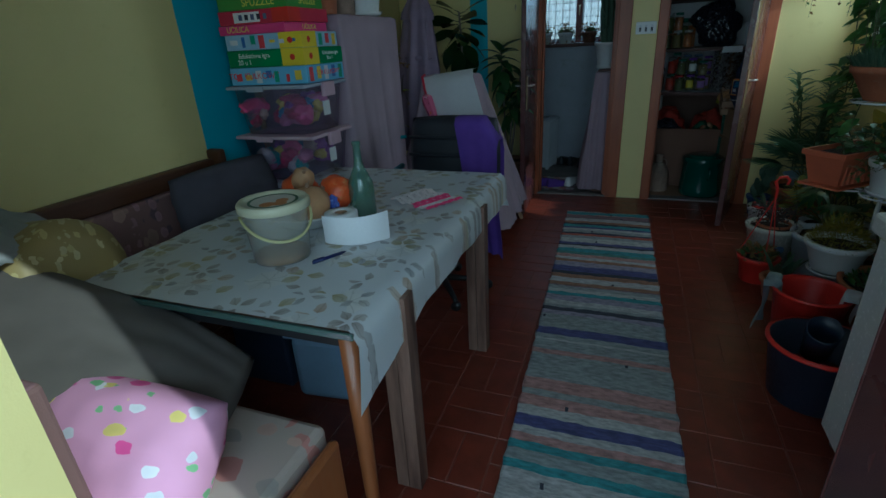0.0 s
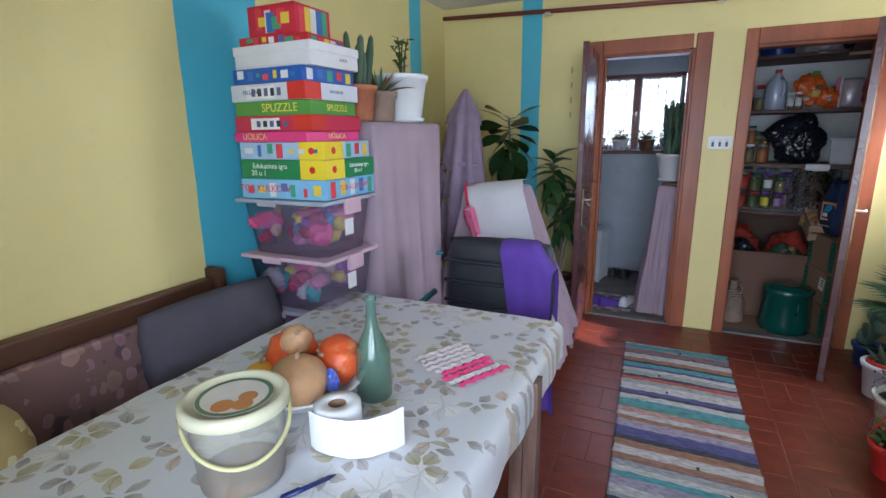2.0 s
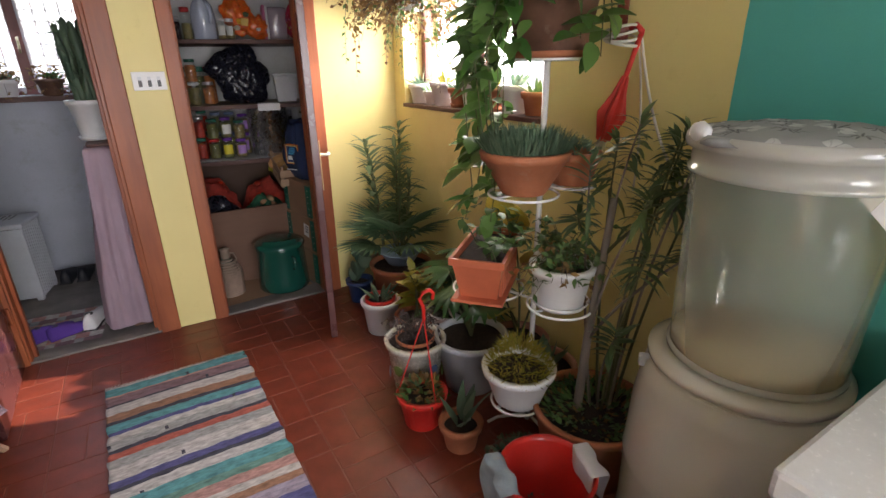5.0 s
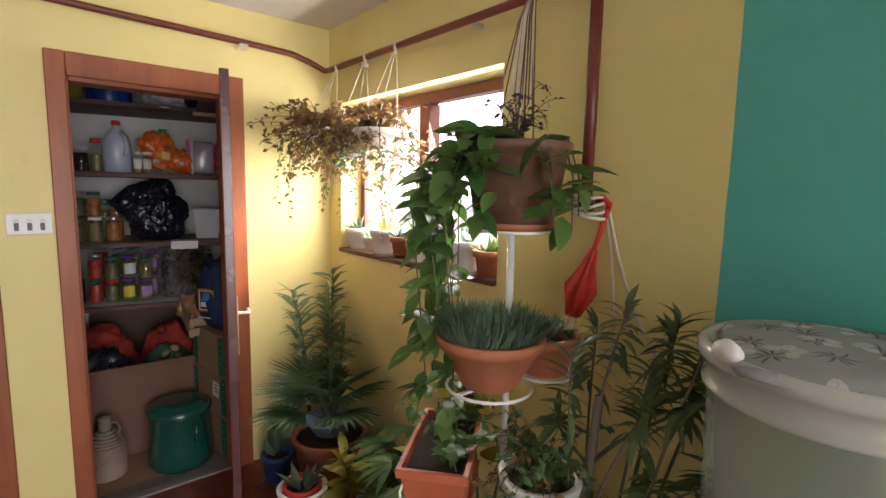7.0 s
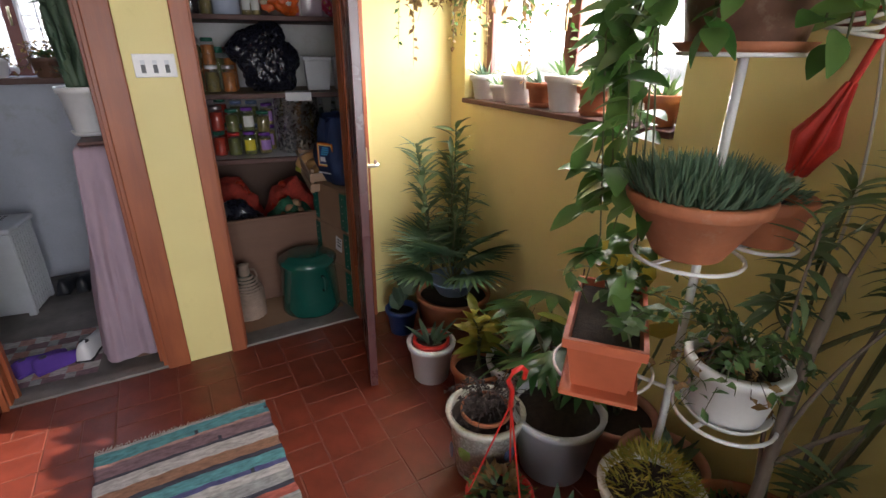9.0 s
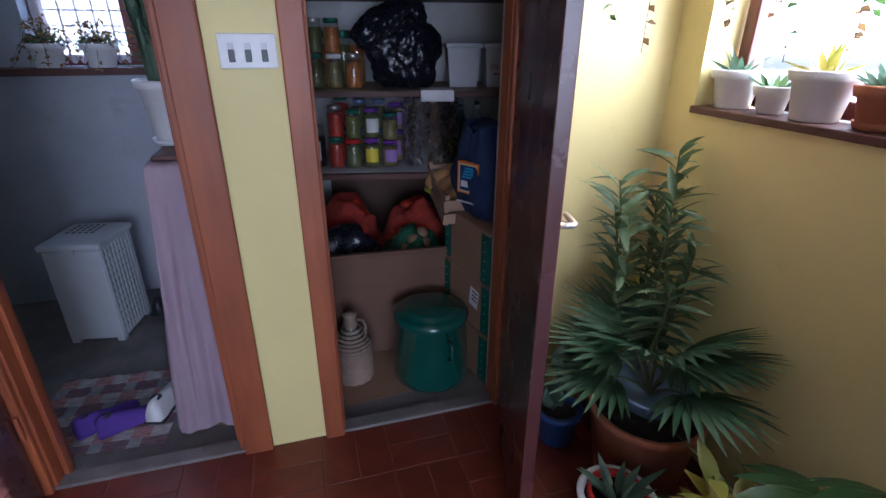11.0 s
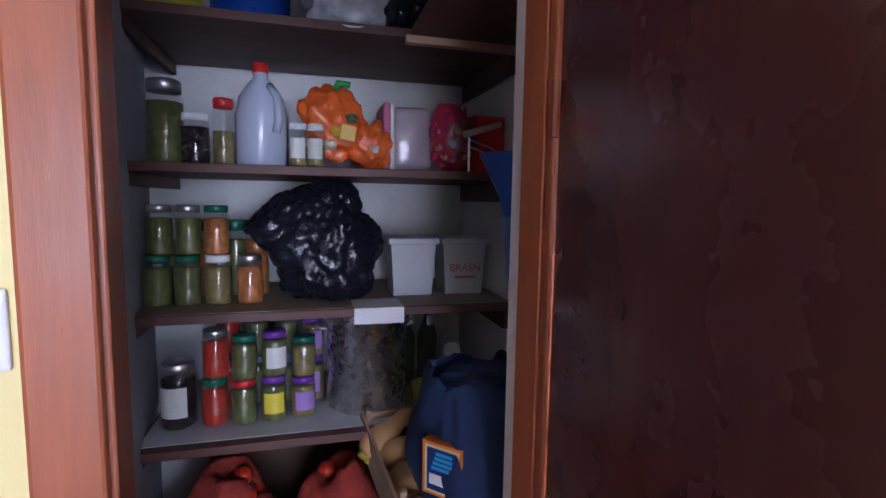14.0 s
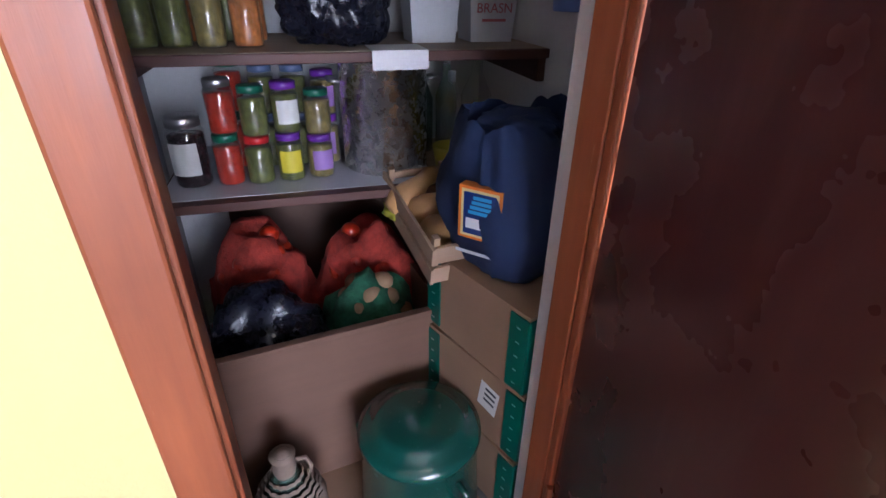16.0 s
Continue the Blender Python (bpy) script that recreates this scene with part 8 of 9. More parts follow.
for x, y, r, h, m_ in ((1.03, 5.88, 0.04, 0.34, M_GREENGLASS), (1.12, 5.86, 0.042, 0.36, M_GREENGLASS), (1.10, 5.72, 0.04, 0.32, M_GLASS), (1.20, 5.74, 0.055, 0.40, M_GLASS)):
    b_ = stored("empty_bottle", x, y, 0.80, "empty glass bottle at the back of the pantry", "bottle", "empty bottles")
    part("glass", lathe([(0, 0), (r, 0), (r, h * 0.6), (r * 0.4, h * 0.78), (r * 0.32, h)], 18), m_, b_, "", True)
    part("cap", lathe([(r * 0.36, h - 0.03), (r * 0.36, h + 0.004), (0, h + 0.004)], 14), M_GREYW, b_, "", True)
    if r > 0.05:
        part("round_label", lathe([(0, 0), (0.034, 0), (0.034, 0.002), (0, 0.002)], 18), T_W, b_, "round white label", m=pose(-0.02, -r - 0.001, 0.19, 90, 0, -20))
lb = stored("bottle_board", 0, 0, 0, "pale board that carries the bottles", "shelf")
part("board", box(0.995, 5.55, 0.775, PX1 - 0.032, PY1 - 0.004, 0.799, 0.003), M_PLY, lb)
yb = stored("yellow_basket", 1.07, 5.62, 0.80, "small yellow plastic basket on the board", "basket")
part("wall", lathe([(0, 0), (0.05, 0), (0.065, 0.09), (0.061, 0.09), (0.047, 0.006), (0, 0.006)], 20), plain("basket_yellow", (0.50, 0.42, 0.03)), yb, "", True)

# things on the top shelf
for nm, x, y, rx, ry, rz_, mt, lab in (("blue_canister", 0.46, 5.72, 0.13, 0.12, 0.15, plain("canister_blue", (0.01, 0.07, 0.36), 0.3), "round blue plastic canister"), ("clear_film_bag", 0.78, 5.62, 0.14, 0.12, 0.12, stuff("white_film", (0.62, 0.63, 0.66), 0.15, v1=0.2, s1=20, bp=0.3), "clear plastic bag with white bedding"), ("black_film_bag", 0.98, 5.60, 0.09, 0.10, 0.12, M_BINBAG, "small black plastic bag"), ("yellow_bag", 0.22, 5.65, 0.09, 0.09, 0.09, plain("bag_yellow", (0.55, 0.5, 0.05)), "crumpled yellow plastic bag on the top shelf"), ("blue_box_bag", 1.15, 5.2, 0.12, 0.18, 0.14, plain("canister_blue", (0.01, 0.07, 0.36), 0.3), "blue bag on the side shelf")):
    b_ = stored(nm, x, y, zt_, lab, "bag" if "bag" in nm else "canister")
    if "canister" in nm:
        part("canister_wall", lathe([(0, 0), (0.12, 0), (0.125, 0.02), (0.13, 0.24), (0.12, 0.26), (0, 0.265)], 32), mt, b_, "", True)
    else:
        part("film", lump(rx, ry, rz_, seed=x * 9, rough=0.3, crinkle=0.18, sub=4, flat=0.1), mt, b_, "", True, m=pose(0, 0, rz_ * 0.9))
cd = stored("white_loop_cord", 0.80, 5.44, zt_ - 0.01, "loop of white cord over the shelf edge", "cord")
part("cord", tube(bent((-0.09, 0.02, 0.012), (0.05, 0.02, 0.012), 0.016, 8, (0, -0.5, -1)), 0.004, segs=6), M_ROPE, cd, "", True)

# vegetable bin with sacks
vb = thing("vegetable_bin", 0, 0, 0, "low fibreboard vegetable bin across the pantry", "bin", rz=-2.5)
vb.location = (0.34, 5.02, -0.011)
part("front_board", box(0, 0, 0.0, 0.70, 0.018, 0.525, 0.003), M_BOARD, vb)
part("top_strip", box(0, -0.004, 0.526, 0.70, 0.022, 0.541, 0.003), M_BOARD, vb)
part("side_board", box(0.682, 0.02, 0.0, 0.70, 0.70, 0.525), M_BOARD, vb)
part("bottom", box(0, 0.02, 0.0, 0.68, 0.70, 0.02), M_BOARD, vb)
for x, y, z, rx, ry, rz_, mt, lab, sd in ((0.36, 5.62, 0.34, 0.18, 0.17, 0.34, M_REDNET, "red net sack of onions", 2), (0.74, 5.60, 0.33, 0.19, 0.18, 0.33, M_REDNET, "red net sack of onions in the bin", 5), (0.72, 5.37, 0.29, 0.17, 0.13, 0.29, M_GREENNET, "green net sack of potatoes", 8), (0.38, 5.33, 0.31, 0.18, 0.13, 0.30, M_BINBAG, "shiny black bag of vegetables", 11)):
    b_ = stored("vegetable_sack", x, y, 0.010, lab, "sack", "sacks in the bin", lift=0.0)
    part("net", lump(rx, ry, rz_, seed=sd, rough=0.25, sub=4, crinkle=0.12, flat=0.15), mt, b_, "", True, m=pose(0, 0, z - 0.021))
    if mt is M_BINBAG:
        part("gathered_mouth", creased(0.10, 0.07, 0.06, 41), M_BINBAG, b_, "twisted open mouth", True, m=pose(0.10, -0.06, z + 0.16, 0, 24, 0))
    else:
        for k in range(14):
            a = k * 2.4
            part("onion", lump(0.035, 0.035, 0.032, seed=k, rough=0.08, sub=3), M_POTATO if mt is M_GREENNET else C_RED, b_, "", True, m=pose(rx * 0.72 * math.cos(a) * (0.4 + 0.04 * k), ry * 0.75 * math.sin(a) * (0.4 + 0.04 * k), z - 0.02 + rz_ * (0.92 - 0.03 * k)))

# dark brown panel over the back wall, from the floor up to below the low shelf
hb_ = stored("dark_back_panel", 0, 0, 0, "dark brown panel against the pantry wall behind the sacks", "board", lift=0.0)
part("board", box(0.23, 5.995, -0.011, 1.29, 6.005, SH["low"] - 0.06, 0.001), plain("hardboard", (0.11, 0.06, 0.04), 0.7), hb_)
# cartons, crate and shopping bag
for k in range(3):
    c_ = thing("fruit_carton", 1.155, 4.842, 0.246 * k - 0.011, "brown cardboard fruit carton with green corner strips", "carton", "stacked cartons", rz=(11, 12.2, 10)[k])
    part("carton", box(-0.148, -0.196, 0, 0.148, 0.196, 0.238, 0.003), M_CARTON, c_)
    part("lid_rim", box(-0.151, -0.199, 0.2385, 0.151, 0.199, 0.245, 0.001), M_CARTON, c_, "worn carton rim")
    for y in (-0.168, 0.168):
        part("corner_strip", box(-0.1525, y - 0.030, 0.012, -0.1485, y + 0.030, 0.232, 0.001), M_GREENST, c_, "green corner strip")
        for q in range(5):
            part("staple", box(-0.1533, y - 0.006, 0.03 + 0.042 * q, -0.1526, y + 0.006, 0.034 + 0.042 * q), M_STEEL, c_)
    for x in (-0.118, 0.118):
        part("corner_strip", box(x - 0.030, -0.2005, 0.012, x + 0.030, -0.1965, 0.232, 0.001), M_GREENST, c_, "green corner strip")
    if k == 1:
        part("address_label", box(-0.1495, -0.09, 0.10, -0.1487, -0.02, 0.19), M_WHITE, c_, "white address label", m=pose(0, 0, 0.01, 8, 0, 0))
        for q in range(3):
            part("print_bar", box(-0.1505, -0.08, 0.17 - 0.02 * q, -0.1497, -0.04, 0.178 - 0.02 * q), INKD, c_, m=pose(0, 0, 0.01, 8, 0, 0))
cs = stored("back_carton", 1.145, 5.39, 0, "plain cardboard carton behind the stack", "carton", lift=0.0)
part("carton", box(-0.15, -0.17, 0, 0.15, 0.15, 0.66, 0.004), M_CARTON, cs)
cr = thing("fruit_crate", 1.055, 5.13, 0.690, "raw wooden fruit crate tipped at the shelf end", "crate")
cr.matrix_basis = pose(1.055, 5.13, 0.690, 9, 0, -4) @ Matrix.Diagonal((0.95, 1.15, 1, 1))
for s in (-1, 1):
    for q in range(2):
        part("side_slat", box(-0.11 if s < 0 else 0.10, -0.19, 0.012 + 0.065 * q, -0.10 if s < 0 else 0.11, 0.19, 0.062 + 0.065 * q, 0.001), M_CRATE, cr)
        part("end_slat", box(-0.099, s * 0.18 - 0.005, 0.012 + 0.065 * q, 0.099, s * 0.18 + 0.005, 0.062 + 0.065 * q, 0.001), M_CRATE, cr)
for sx in (-1, 1):
    for sy in (-1, 1):
        part("corner_post", box(sx * 0.09 - 0.009, sy * 0.165 - 0.009, 0.0, sx * 0.09 + 0.009, sy * 0.165 + 0.009, 0.15), M_CRATE, cr)
part("base_board", box(-0.099, -0.174, 0.012, 0.099, 0.174, 0.02), M_CRATE, cr)
for k, (x, y) in enumerate(((1.02, 5.02), (1.06, 5.14), (1.03, 5.24))):
    b_ = thing("butternut_squash", x, y, 0.715 + 0.16 * (y - 5.13), "butternut squash lying in the crate", "squash", "squashes in the crate", rz=50 * k)
    part("rind", lathe([(0, -0.10), (0.03, -0.095), (0.048, -0.06), (0.045, -0.02), (0.03, 0.03), (0.028, 0.08), (0.015, 0.10), (0, 0.102)], 22, wob=0.05), stuff("butternut_rind", (0.55, 0.30, 0.12), 0.5), b_, "", True, m=pose(0, 0, 0.075, 60, 0, 0))
    part("stalk", tube([(0, -0.085, 0.125), (0, -0.105, 0.135)], 0.007, 0.005, 6), M_CRATE, b_)
yn = stored("yellow_net", 0.86, 5.44, 0.70, "yellow net of garlic hanging under the shelf", "net")
part("net", lump(0.06, 0.05, 0.04, seed=4, rough=0.3, crinkle=0.2), plain("net_yellow", (0.36, 0.34, 0.03), 0.7), yn, "", True, m=pose(0, 0, 0.04))

sb = thing("shopping_bag", 1.165, 4.905, 0.729, "navy woven shopping bag with a coloured emblem", "bag")
bm = bmesh.new()
rings = []
for q in range(17):
    f = q / 16
    w = 0.13 + 0.045 * math.sin(min(1, f * 2.4) * 1.57) - 0.075 * max(0, f - 0.35) ** 1.3
    d = 0.16 + 0.05 * math.sin(min(1, f * 2.4) * 1.57) - 0.20 * max(0, f - 0.4) ** 1.2
    ring = []
    for i in range(64):
        a = 6.2832 * i / 64
        c, s = math.cos(a), math.sin(a)
        k = 1 + 0.12 * noise.noise((c * 2, s * 2, f * 3)) - 0.12 * abs(noise.noise((c * 3.5, s * 3.5, f * 4 + c))) + 0.16 * f * f * noise.noise((c * 7, s * 7, f * 1.5))
        sag = f ** 3 * (0.05 * noise.noise((c * 1.6, s * 1.6, 9)) + 0.03 * noise.noise((c * 4, s * 4, 3)))
        ring.append(bm.verts.new((math.copysign(abs(c) ** 0.7, c) * w * k, math.copysign(abs(s) ** 0.7, s) * d * k, 0.40 * f + sag)))
    rings.append(ring)
bm.faces.new(rings[0][::-1])
for a, b in zip(rings, rings[1:]):
    for i in range(64):
        bm.faces.new((a[i], a[(i + 1) % 64], b[(i + 1) % 64], b[i]))
part("bag_body", bm, M_BLUEBAG, sb, "", True)
part("bag_opening", lump(0.095, 0.085, 0.035, seed=6, rough=0.5, crinkle=0.3), M_BLUEBAG, sb, "gathered top", True, m=pose(0, 0, 0.37))
for s in (-1, 1):
    part("carry_strap", tube(bent((-0.09, s * 0.04, 0.36), (0.07, s * 0.07, 0.37), -0.04, 8), 0.008, segs=6), M_BLUEBAG, sb, "carrying strap", True)
sb.scale = (1.0, 1.0, 0.94)
EM = pose(-0.156, -0.097, 0.19, 90, 0, -58)
part("emblem_orange", box(-0.055, -0.07, -0.03, 0.055, 0.07, 0.002), plain("emblem_orange", (0.75, 0.20, 0.02)), sb, "orange emblem border", m=EM)
part("emblem_cream", box(-0.048, -0.063, 0.0021, 0.048, 0.063, 0.003), plain("emblem_cream", (0.75, 0.62, 0.30)), sb, "", m=EM)
part("emblem_navy", box(-0.041, -0.056, 0.0031, 0.041, 0.056, 0.004), plain("emblem_navy", (0.01, 0.03, 0.14)), sb, "", m=EM)
for q in range(4):
    part("emblem_bar", box(-0.028 + 0.004 * q, 0.0 + 0.013 * q, 0.0041, 0.03, 0.009 + 0.013 * q, 0.0048), plain("emblem_sky", (0.05, 0.35, 0.65)), sb, "", m=EM)
part("emblem_word", box(-0.034, -0.04, 0.0041, 0.034, -0.012, 0.0048), M_WHITE, sb, "white emblem block", m=EM)
part("small_print", box(-0.06, -0.115, 0.0, 0.05, -0.107, 0.002), M_GREYW, sb, "line of small print", m=EM)

gp = thing("enamel_pot", 0.842, 4.790, -0.011, "large dark green enamel pot with lid on the floor", "pot")
part("body", lathe([(0, 0), (0.165, 0), (0.172, 0.01), (0.172, 0.05), (0.158, 0.30), (0.163, 0.306), (0.15, 0.31), (0, 0.30)], 48), M_GREENEN, gp, "", True)
part("lid", lathe([(0.168, 0.308), (0.17, 0.315), (0.168, 0.33), (0.15, 0.342), (0.13, 0.345), (0.125, 0.355), (0.10, 0.362), (0, 0.364)], 48), M_GREENEN, gp, "domed lid", True)
for a in (-1.35, 2.3):
    part("handle", tube([(0.165, 0, 0.26), (0.195, 0, 0.25), (0.195, 0, 0.18), (0.168, 0, 0.17)], 0.009, segs=8), M_GREENEN, gp, "", True, m=pose(0, 0, 0, 0, 0, math.degrees(a)))
dj = thing("wicker_demijohn", 0.488, 4.86, -0.011, "wicker-covered demijohn with a handle", "demijohn")
for k in range(16):
    z0 = 0.016 * k
    r_ = 0.092 * (1 - max(0, (k - 9) / 9) ** 1.6)
    part("wicker_band", lathe([(r_ * 0.97, z0), (r_ * 1.03, z0 + 0.008), (r_ * 0.96, z0 + 0.0165)], 30, ripple=0.035, waves=15), M_WICKER, dj, "", True)
part("bottle", lathe([(0, 0.002), (0.082, 0.002), (0.085, 0.14), (0.045, 0.24), (0.022, 0.27), (0.022, 0.33)], 20), M_GREENGLASS, dj, "", True)
part("neck_wrap", lathe([(0.026, 0.25), (0.03, 0.28), (0.026, 0.31), (0.034, 0.325), (0, 0.335)], 16, wob=0.1), M_WICKER, dj, "", True)
part("handle", tube([(0.03, 0, 0.29), (0.055, 0, 0.285), (0.066, 0, 0.25), (0.058, 0, 0.2)], 0.006, segs=6), M_WICKER, dj, "wicker handle", True)
fs = thing("floor_sheet", 0.72, 4.83, -0.0115, "sheet of pale cardboard on the pantry floor", "cardboard", rz=4)
part("sheet", box(-0.30, -0.16, -0.0004, 0.28, 0.21, 0.0004), M_CARTON, fs)

# ---------------------------------------------------------------- hall behind the left door
lk = thing("laundry_basket", -0.725, 5.63, -0.011, "pale grey perforated plastic laundry basket with lid", "basket", rz=-10)
part("front_wall", box(-0.13, -0.15, 0.02, 0.13, -0.143, 0.50, 0.003), M_GREYW, lk)
part("back_wall", box(-0.13, 0.143, 0.02, 0.13, 0.15, 0.50, 0.003), M_GREYW, lk)
part("floor_plate", box(-0.13, -0.142, 0.02, 0.13, 0.142, 0.03), M_GREYW, lk)
for s in (-1, 1):
    for k in range(9):
        part("side_slat", box(s * 0.1305 - 0.003, -0.142 + 0.0316 * k, 0.02, s * 0.1305 + 0.003, -0.126 + 0.0316 * k, 0.50), M_GREYW, lk)
    for k in range(12):
        part("side_rung", box(s * 0.1265 - 0.002, -0.142, 0.04 + 0.04 * k, s * 0.1265 + 0.002, 0.142, 0.056 + 0.04 * k), M_GREYW, lk)
part("inner_liner", box(-0.115, -0.13, 0.032, 0.115, 0.13, 0.44, 0.01), M_NAVY, lk, "dark laundry inside")
part("lid", box(-0.145, -0.165, 0.503, 0.145, 0.165, 0.535, 0.012), M_GREYW, lk, "hinged lid")
for i in range(5):
    for j in range(4):
        part("lid_hole", box(-0.10 + 0.03 * i, 0.0 + 0.035 * j, 0.5352, -0.085 + 0.03 * i, 0.022 + 0.035 * j, 0.5358), M_BLACK, lk)
lk.scale = (1.0, 1.0, 1.02)
part("lid_catch", box(-0.03, -0.175, 0.49, 0.03, -0.1655, 0.515, 0.004), M_GREYW, lk)
for x in (-0.11, 0.11):
    for y in (-0.13, 0.13):
        part("foot", box(x - 0.018, y - 0.018, 0, x + 0.018, y + 0.018, 0.0195), M_GREYW, lk)


def shoe(name, x, y, rz, mat, label, s=1.0, z=-0.011, rx=0):
    sh = thing(name, x, y, z, label, "shoe", "shoes in the hall", rz)
    bm = bmesh.new()
    rings = []
    for f, w, h in ((0.0, 0.028, 0.07), (0.1, 0.036, 0.085), (0.35, 0.034, 0.075), (0.6, 0.042, 0.052), (0.85, 0.044, 0.04), (1.0, 0.02, 0.025)):
        rings.append([bm.verts.new((s * (0.27 * f - 0.12), s * w * math.cos(a), s * (0.016 + h * max(0, math.sin(a))))) for a in [3.1416 * i / 10 for i in range(11)]])
    for a, b in zip(rings, rings[1:]):
        for i in range(10):
            bm.faces.new((a[i], b[i], b[i + 1], a[i + 1]))
    bm.faces.new(rings[0])
    bm.faces.new(rings[-1][::-1])
    part("upper", bm, mat, sh, "", True)
    part("sole", box(-0.122 * s, -0.04 * s, 0, 0.15 * s, 0.04 * s, 0.017 * s, 0.006), M_BLACK if mat is not M_PURPLE else M_PURPLE, sh)
    part("opening", lathe([(0, 0), (0.022 * s, 0), (0.02 * s, 0.003), (0, 0.002)], 14), M_BLACK, sh, "", True, m=pose(-0.07 * s, 0, 0.093 * s))
    return sh


shoe("black_shoe", -0.50, 5.80, 80, M_LEATHER, "black leather shoe against the hall wall")
shoe("black_shoe", -0.40, 5.79, 84, M_LEATHER, "black leather shoe against the hall wall")
shoe("dark_boot", -0.29, 5.72, 92, M_GREYCL, "dark grey ankle boot beside the shoes", 1.1)
shoe("purple_slipper", -0.43, 4.77, 25, M_PURPLE, "purple plastic slipper on the mat", 0.85, 0.0)
shoe("purple_slipper", -0.52, 4.80, 35, M_PURPLE, "purple plastic slipper on the mat", 0.85, 0.0)
shoe("white_trainer", -0.30, 4.87, 75, M_WHITE, "white trainer beside the draped cupboard", 1.05)
hm = thing("hall_mat", -0.50, 4.90, -0.011, "woven hall mat in faded red and white", "mat", rz=-4)
bm = bmesh.new()
rr = random.Random(9)
prev = None
for j in range(41):
    row = [bm.verts.new((-0.30 + 0.55 * i / 24, -0.26 + 0.5 * j / 40, 0.007 + 0.002 * ((i + j) % 2))) for i in range(25)]
    if prev:
        for i in range(24):
            f = bm.faces.new((prev[i], prev[i + 1], row[i + 1], row[i]))
            f.material_index = (3 if ((i // 3 + j // 5) % 2) else 0) if (j // 5) % 2 else (2 if (i // 2 + j // 5) % 3 else 5)
    prev = row
part("weave", bm, rug_mats, hm)
dc = thing("draped_cupboard", 0, 0, 0, "low hall cupboard hidden under a mauve cloth", "cupboard")
part("carcass", box(-0.10, 4.68, -0.011, 0.035, 5.30, 1.055), M_BOARD, dc)
part("cover_cloth", drape(-0.205, 4.655, 0.040, 5.34, 1.07, top=(-0.125, 4.655, 0.036, 5.32), folds=14, amp=0.026, flare=0.015, seed=15, rows=16, lift=0.02), M_LAV, dc, "mauve cloth hanging to the floor", True)
part("top_board", box(-0.105, 4.69, 1.073, 0.034, 5.30, 1.089, 0.004), M_SHELF, dc)
p, zt = potted("column_cactus", -0.05, 4.92, 1.090, 0.075, 0.105, 0.21, M_WHITE, "tall column cactus in a white ribbed pot", M_WHITE, 24)
for k in range(15):
    a = k * 1.1
    part("cactus_stem", lathe([(0, 0), (0.016, 0), (0.024, 0.06), (0.025, 0.36), (0.014, 0.46), (0, 0.48)], 10, ripple=0.22, waves=5), M_SUCC, p, "", True, m=pose(0.05 * math.cos(a), 0.05 * math.sin(a), zt - 0.01, rnd.uniform(-14, 14), rnd.uniform(-14, 14), 40 * k) @ Matrix.Scale(rnd.uniform(0.5, 1.0), 4))
    tuft(p, zt + 0.06 + 0.023 * k, rnd, 7, 0.06, 0.014, M_SUCC, name="side_shoot", r0=0.06)
for i, x in enumerate((-0.78, -0.55, -0.30, -0.10)):
    p, zt = potted("hall_sill_planter", x, 5.93, 1.299, 0.055, 0.075, 0.11, M_WHITE if i != 2 else M_TERRA_D, "small sill pot with withered trailing plants", group="hall sill pots")
    straggle(p, zt, rnd, 30, 0.15, M_DRY, drop=0.10, leaflet=0.026, per=7, rise=0.10)
    mound(p, zt, rnd, 40, 0.07, 0.06, 0.04, 0.02, M_LEAF)
for x0, x1 in ((-0.86, -0.46), (-0.40, 0.0)):
    cu = thing("net_curtain", 0, 0, 0, "thin white net curtain on the hall window", "curtain")
    bm = bmesh.new()
    prev = None
    for i in range(41):
        u = i / 40
        row = [bm.verts.new((x0 + (x1 - x0) * u, 6.095 + 0.010 * math.sin(u * 55) * (0.6 + 0.4 * j / 6), 2.02 - (0.70 + 0.012 * math.sin(u * 60)) * j / 6)) for j in range(7)]
        if prev:
            for j in range(6):
                bm.faces.new((prev[j], row[j], row[j + 1], prev[j + 1]))
        prev = row
    part("net", bm, glassy("net_curtain_cloth", (0.85, 0.87, 0.9), 0.5, 0.9), cu, "", True)
gr = structure(thing("window_grille", 0, 0, 0, "", ""), "white metal grille outside the hall window", "grille")
for k in range(12):
    part("upright_bar", box(-0.87 + 0.078 * k, 6.235, 1.30, -0.862 + 0.078 * k, 6.243, 2.06), M_PIPE, gr)
for k in range(10):
    part("cross_bar", box(-0.88, 6.244, 1.34 + 0.075 * k, 0.02, 6.252, 1.348 + 0.075 * k), M_PIPE, gr)

# ---------------------------------------------------------------- floor tiles, in basket weave: pairs of 12 x 24 cm tiles
T, GAP = 0.122, 0.0022


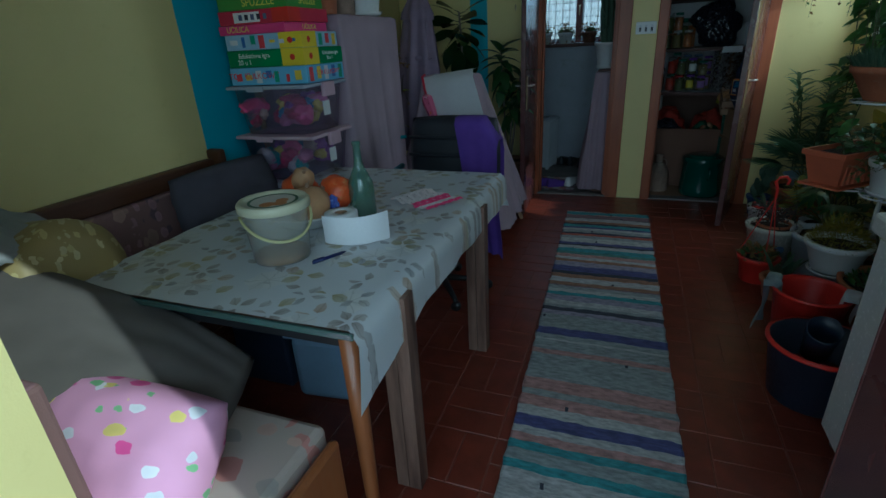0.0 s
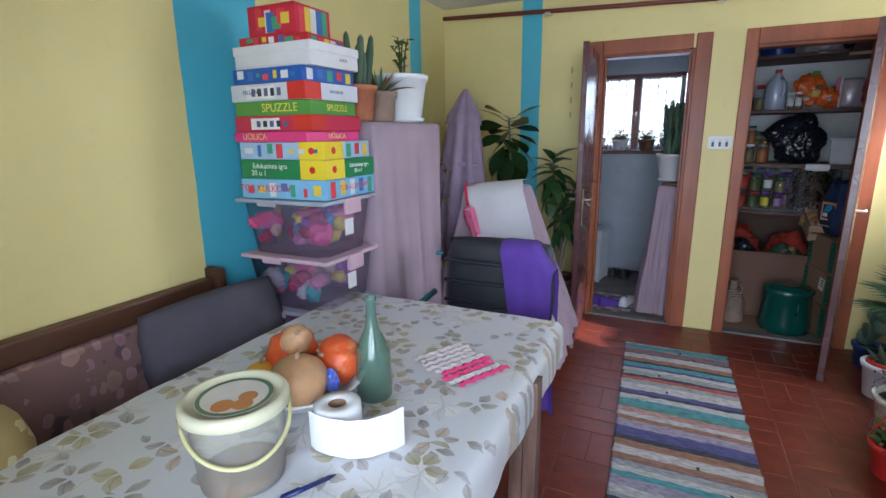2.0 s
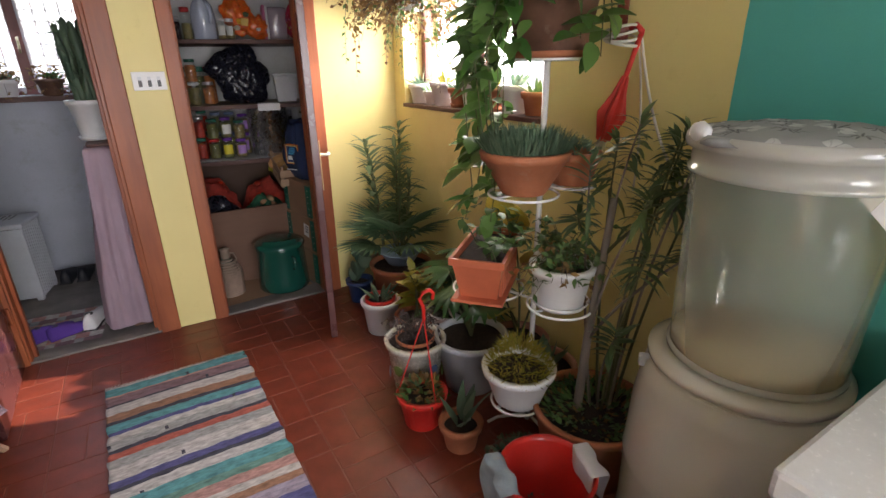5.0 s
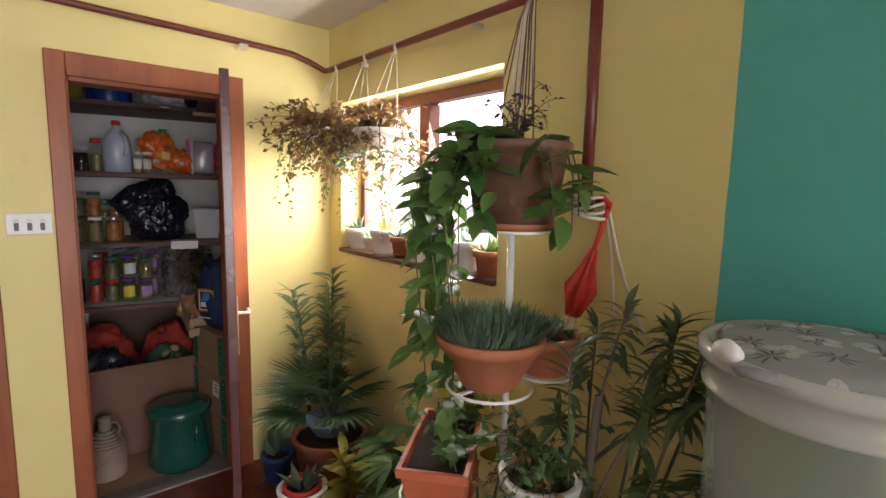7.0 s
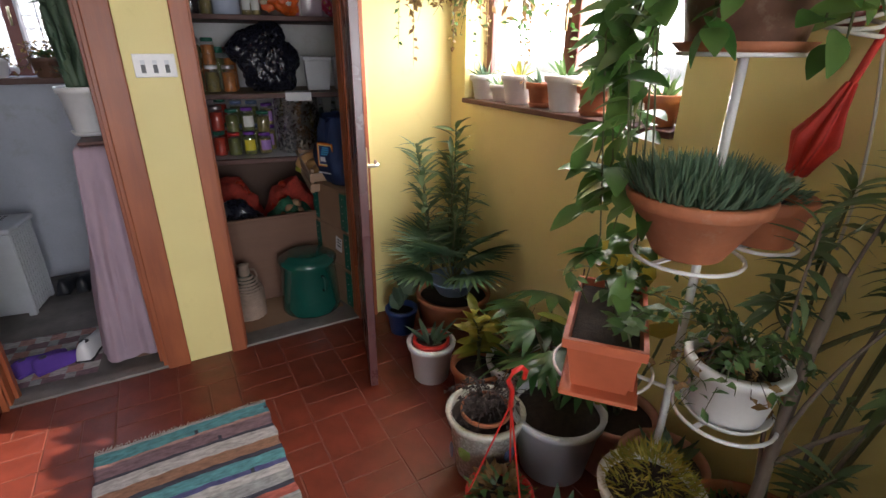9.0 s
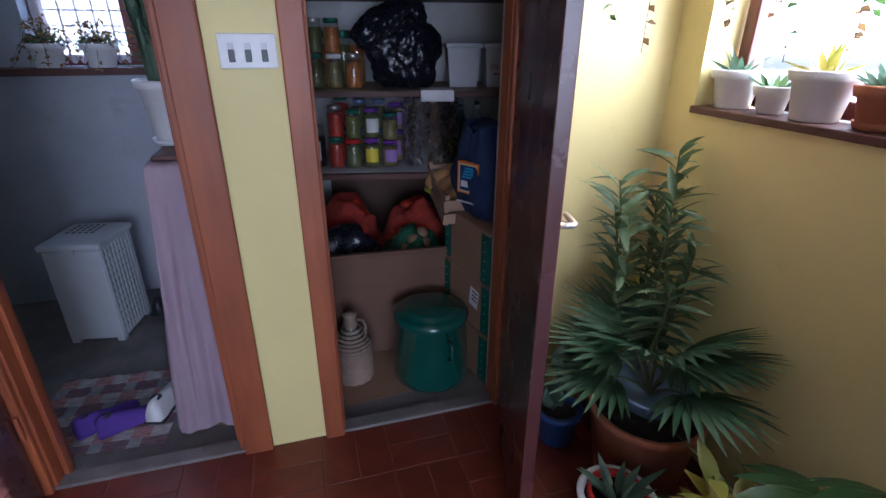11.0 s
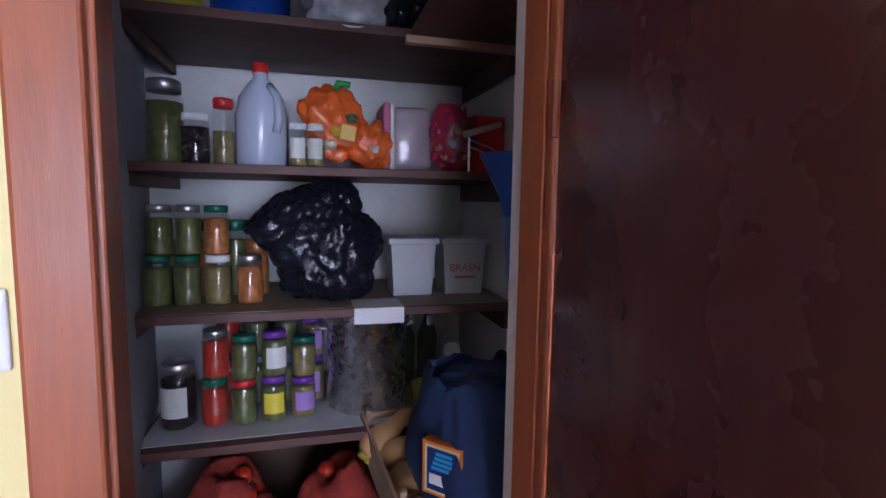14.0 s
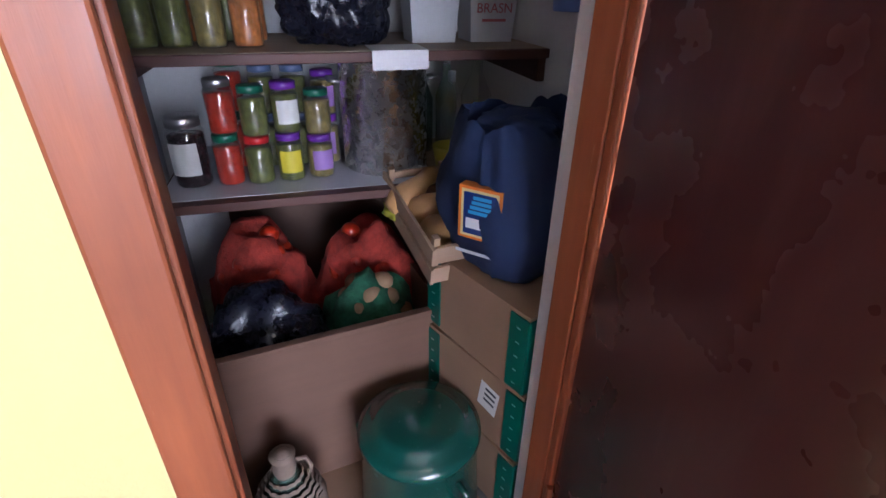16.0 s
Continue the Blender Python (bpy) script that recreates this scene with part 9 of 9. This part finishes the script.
def tile_data(name, w, d):
    hw, hd, e = w / 2 - GAP, d / 2 - GAP, 0.0022
    v = [(-hw, -hd, -0.006), (hw, -hd, -0.006), (hw, hd, -0.006), (-hw, hd, -0.006), (-hw, -hd, -e), (hw, -hd, -e), (hw, hd, -e), (-hw, hd, -e), (-hw + e, -hd + e, 0), (hw - e, -hd + e, 0), (hw - e, hd - e, 0), (-hw + e, hd - e, 0)]
    f = [(0, 1, 5, 4), (1, 2, 6, 5), (2, 3, 7, 6), (3, 0, 4, 7), (4, 5, 9, 8), (5, 6, 10, 9), (6, 7, 11, 10), (7, 4, 8, 11), (8, 9, 10, 11)]
    me = bpy.data.meshes.new(name)
    me.from_pydata(v, [], f)
    me.materials.append(M_CLAY)
    return me


TILE_X, TILE_Y = tile_data("tile_across", 2 * T, T), tile_data("tile_along", T, 2 * T)
rt = random.Random(4)
far_v, far_f = [], []
count = 0
nx, ny = int((EAST - WEST) / (2 * T)) + 1, int((NORTH - SOUTH + 0.2) / (2 * T)) + 1
for i in range(nx):
    for j in range(ny):
        cx, cy = WEST + (i + 0.5) * 2 * T, NORTH - (j + 0.5) * 2 * T
        for k in (-1, 1):
            across = (i + j) % 2 == 0
            x, y = (cx, cy + k * T / 2) if across else (cx + k * T / 2, cy)
            hw, hd = (T, T / 2) if across else (T / 2, T)
            if x + hw > EAST + 0.2 or y - hd < SOUTH - 0.2 or x - hw < WEST - 0.1:
                continue
            near = -0.75 < x < 1.25 and 1.9 < y < 4.5 and not (-0.12 < x < 0.33 and y < 3.9)
            m = pose(x, y, rt.uniform(-0.0012, 0.0006), rt.uniform(-0.25, 0.25), rt.uniform(-0.25, 0.25), rt.uniform(-0.3, 0.3))
            me = TILE_X if across else TILE_Y
            if near and count < 300:
                ob = new("tile", me)
                ob.parent, ob.matrix_basis = FLOOR, m
                count += 1
            else:
                base = len(far_v)
                far_v += [tuple(m @ v.co) for v in me.vertices]
                far_f += [tuple(base + q for q in p.vertices) for p in me.polygons]
me = bpy.data.meshes.new("outer_tiles")
me.from_pydata(far_v, [], far_f)
me.materials.append(M_CLAY)
outer = new("outer_tiles", me)
outer.parent = FLOOR
tagged(outer, "red clay tiles along the walls", kind="stuff")
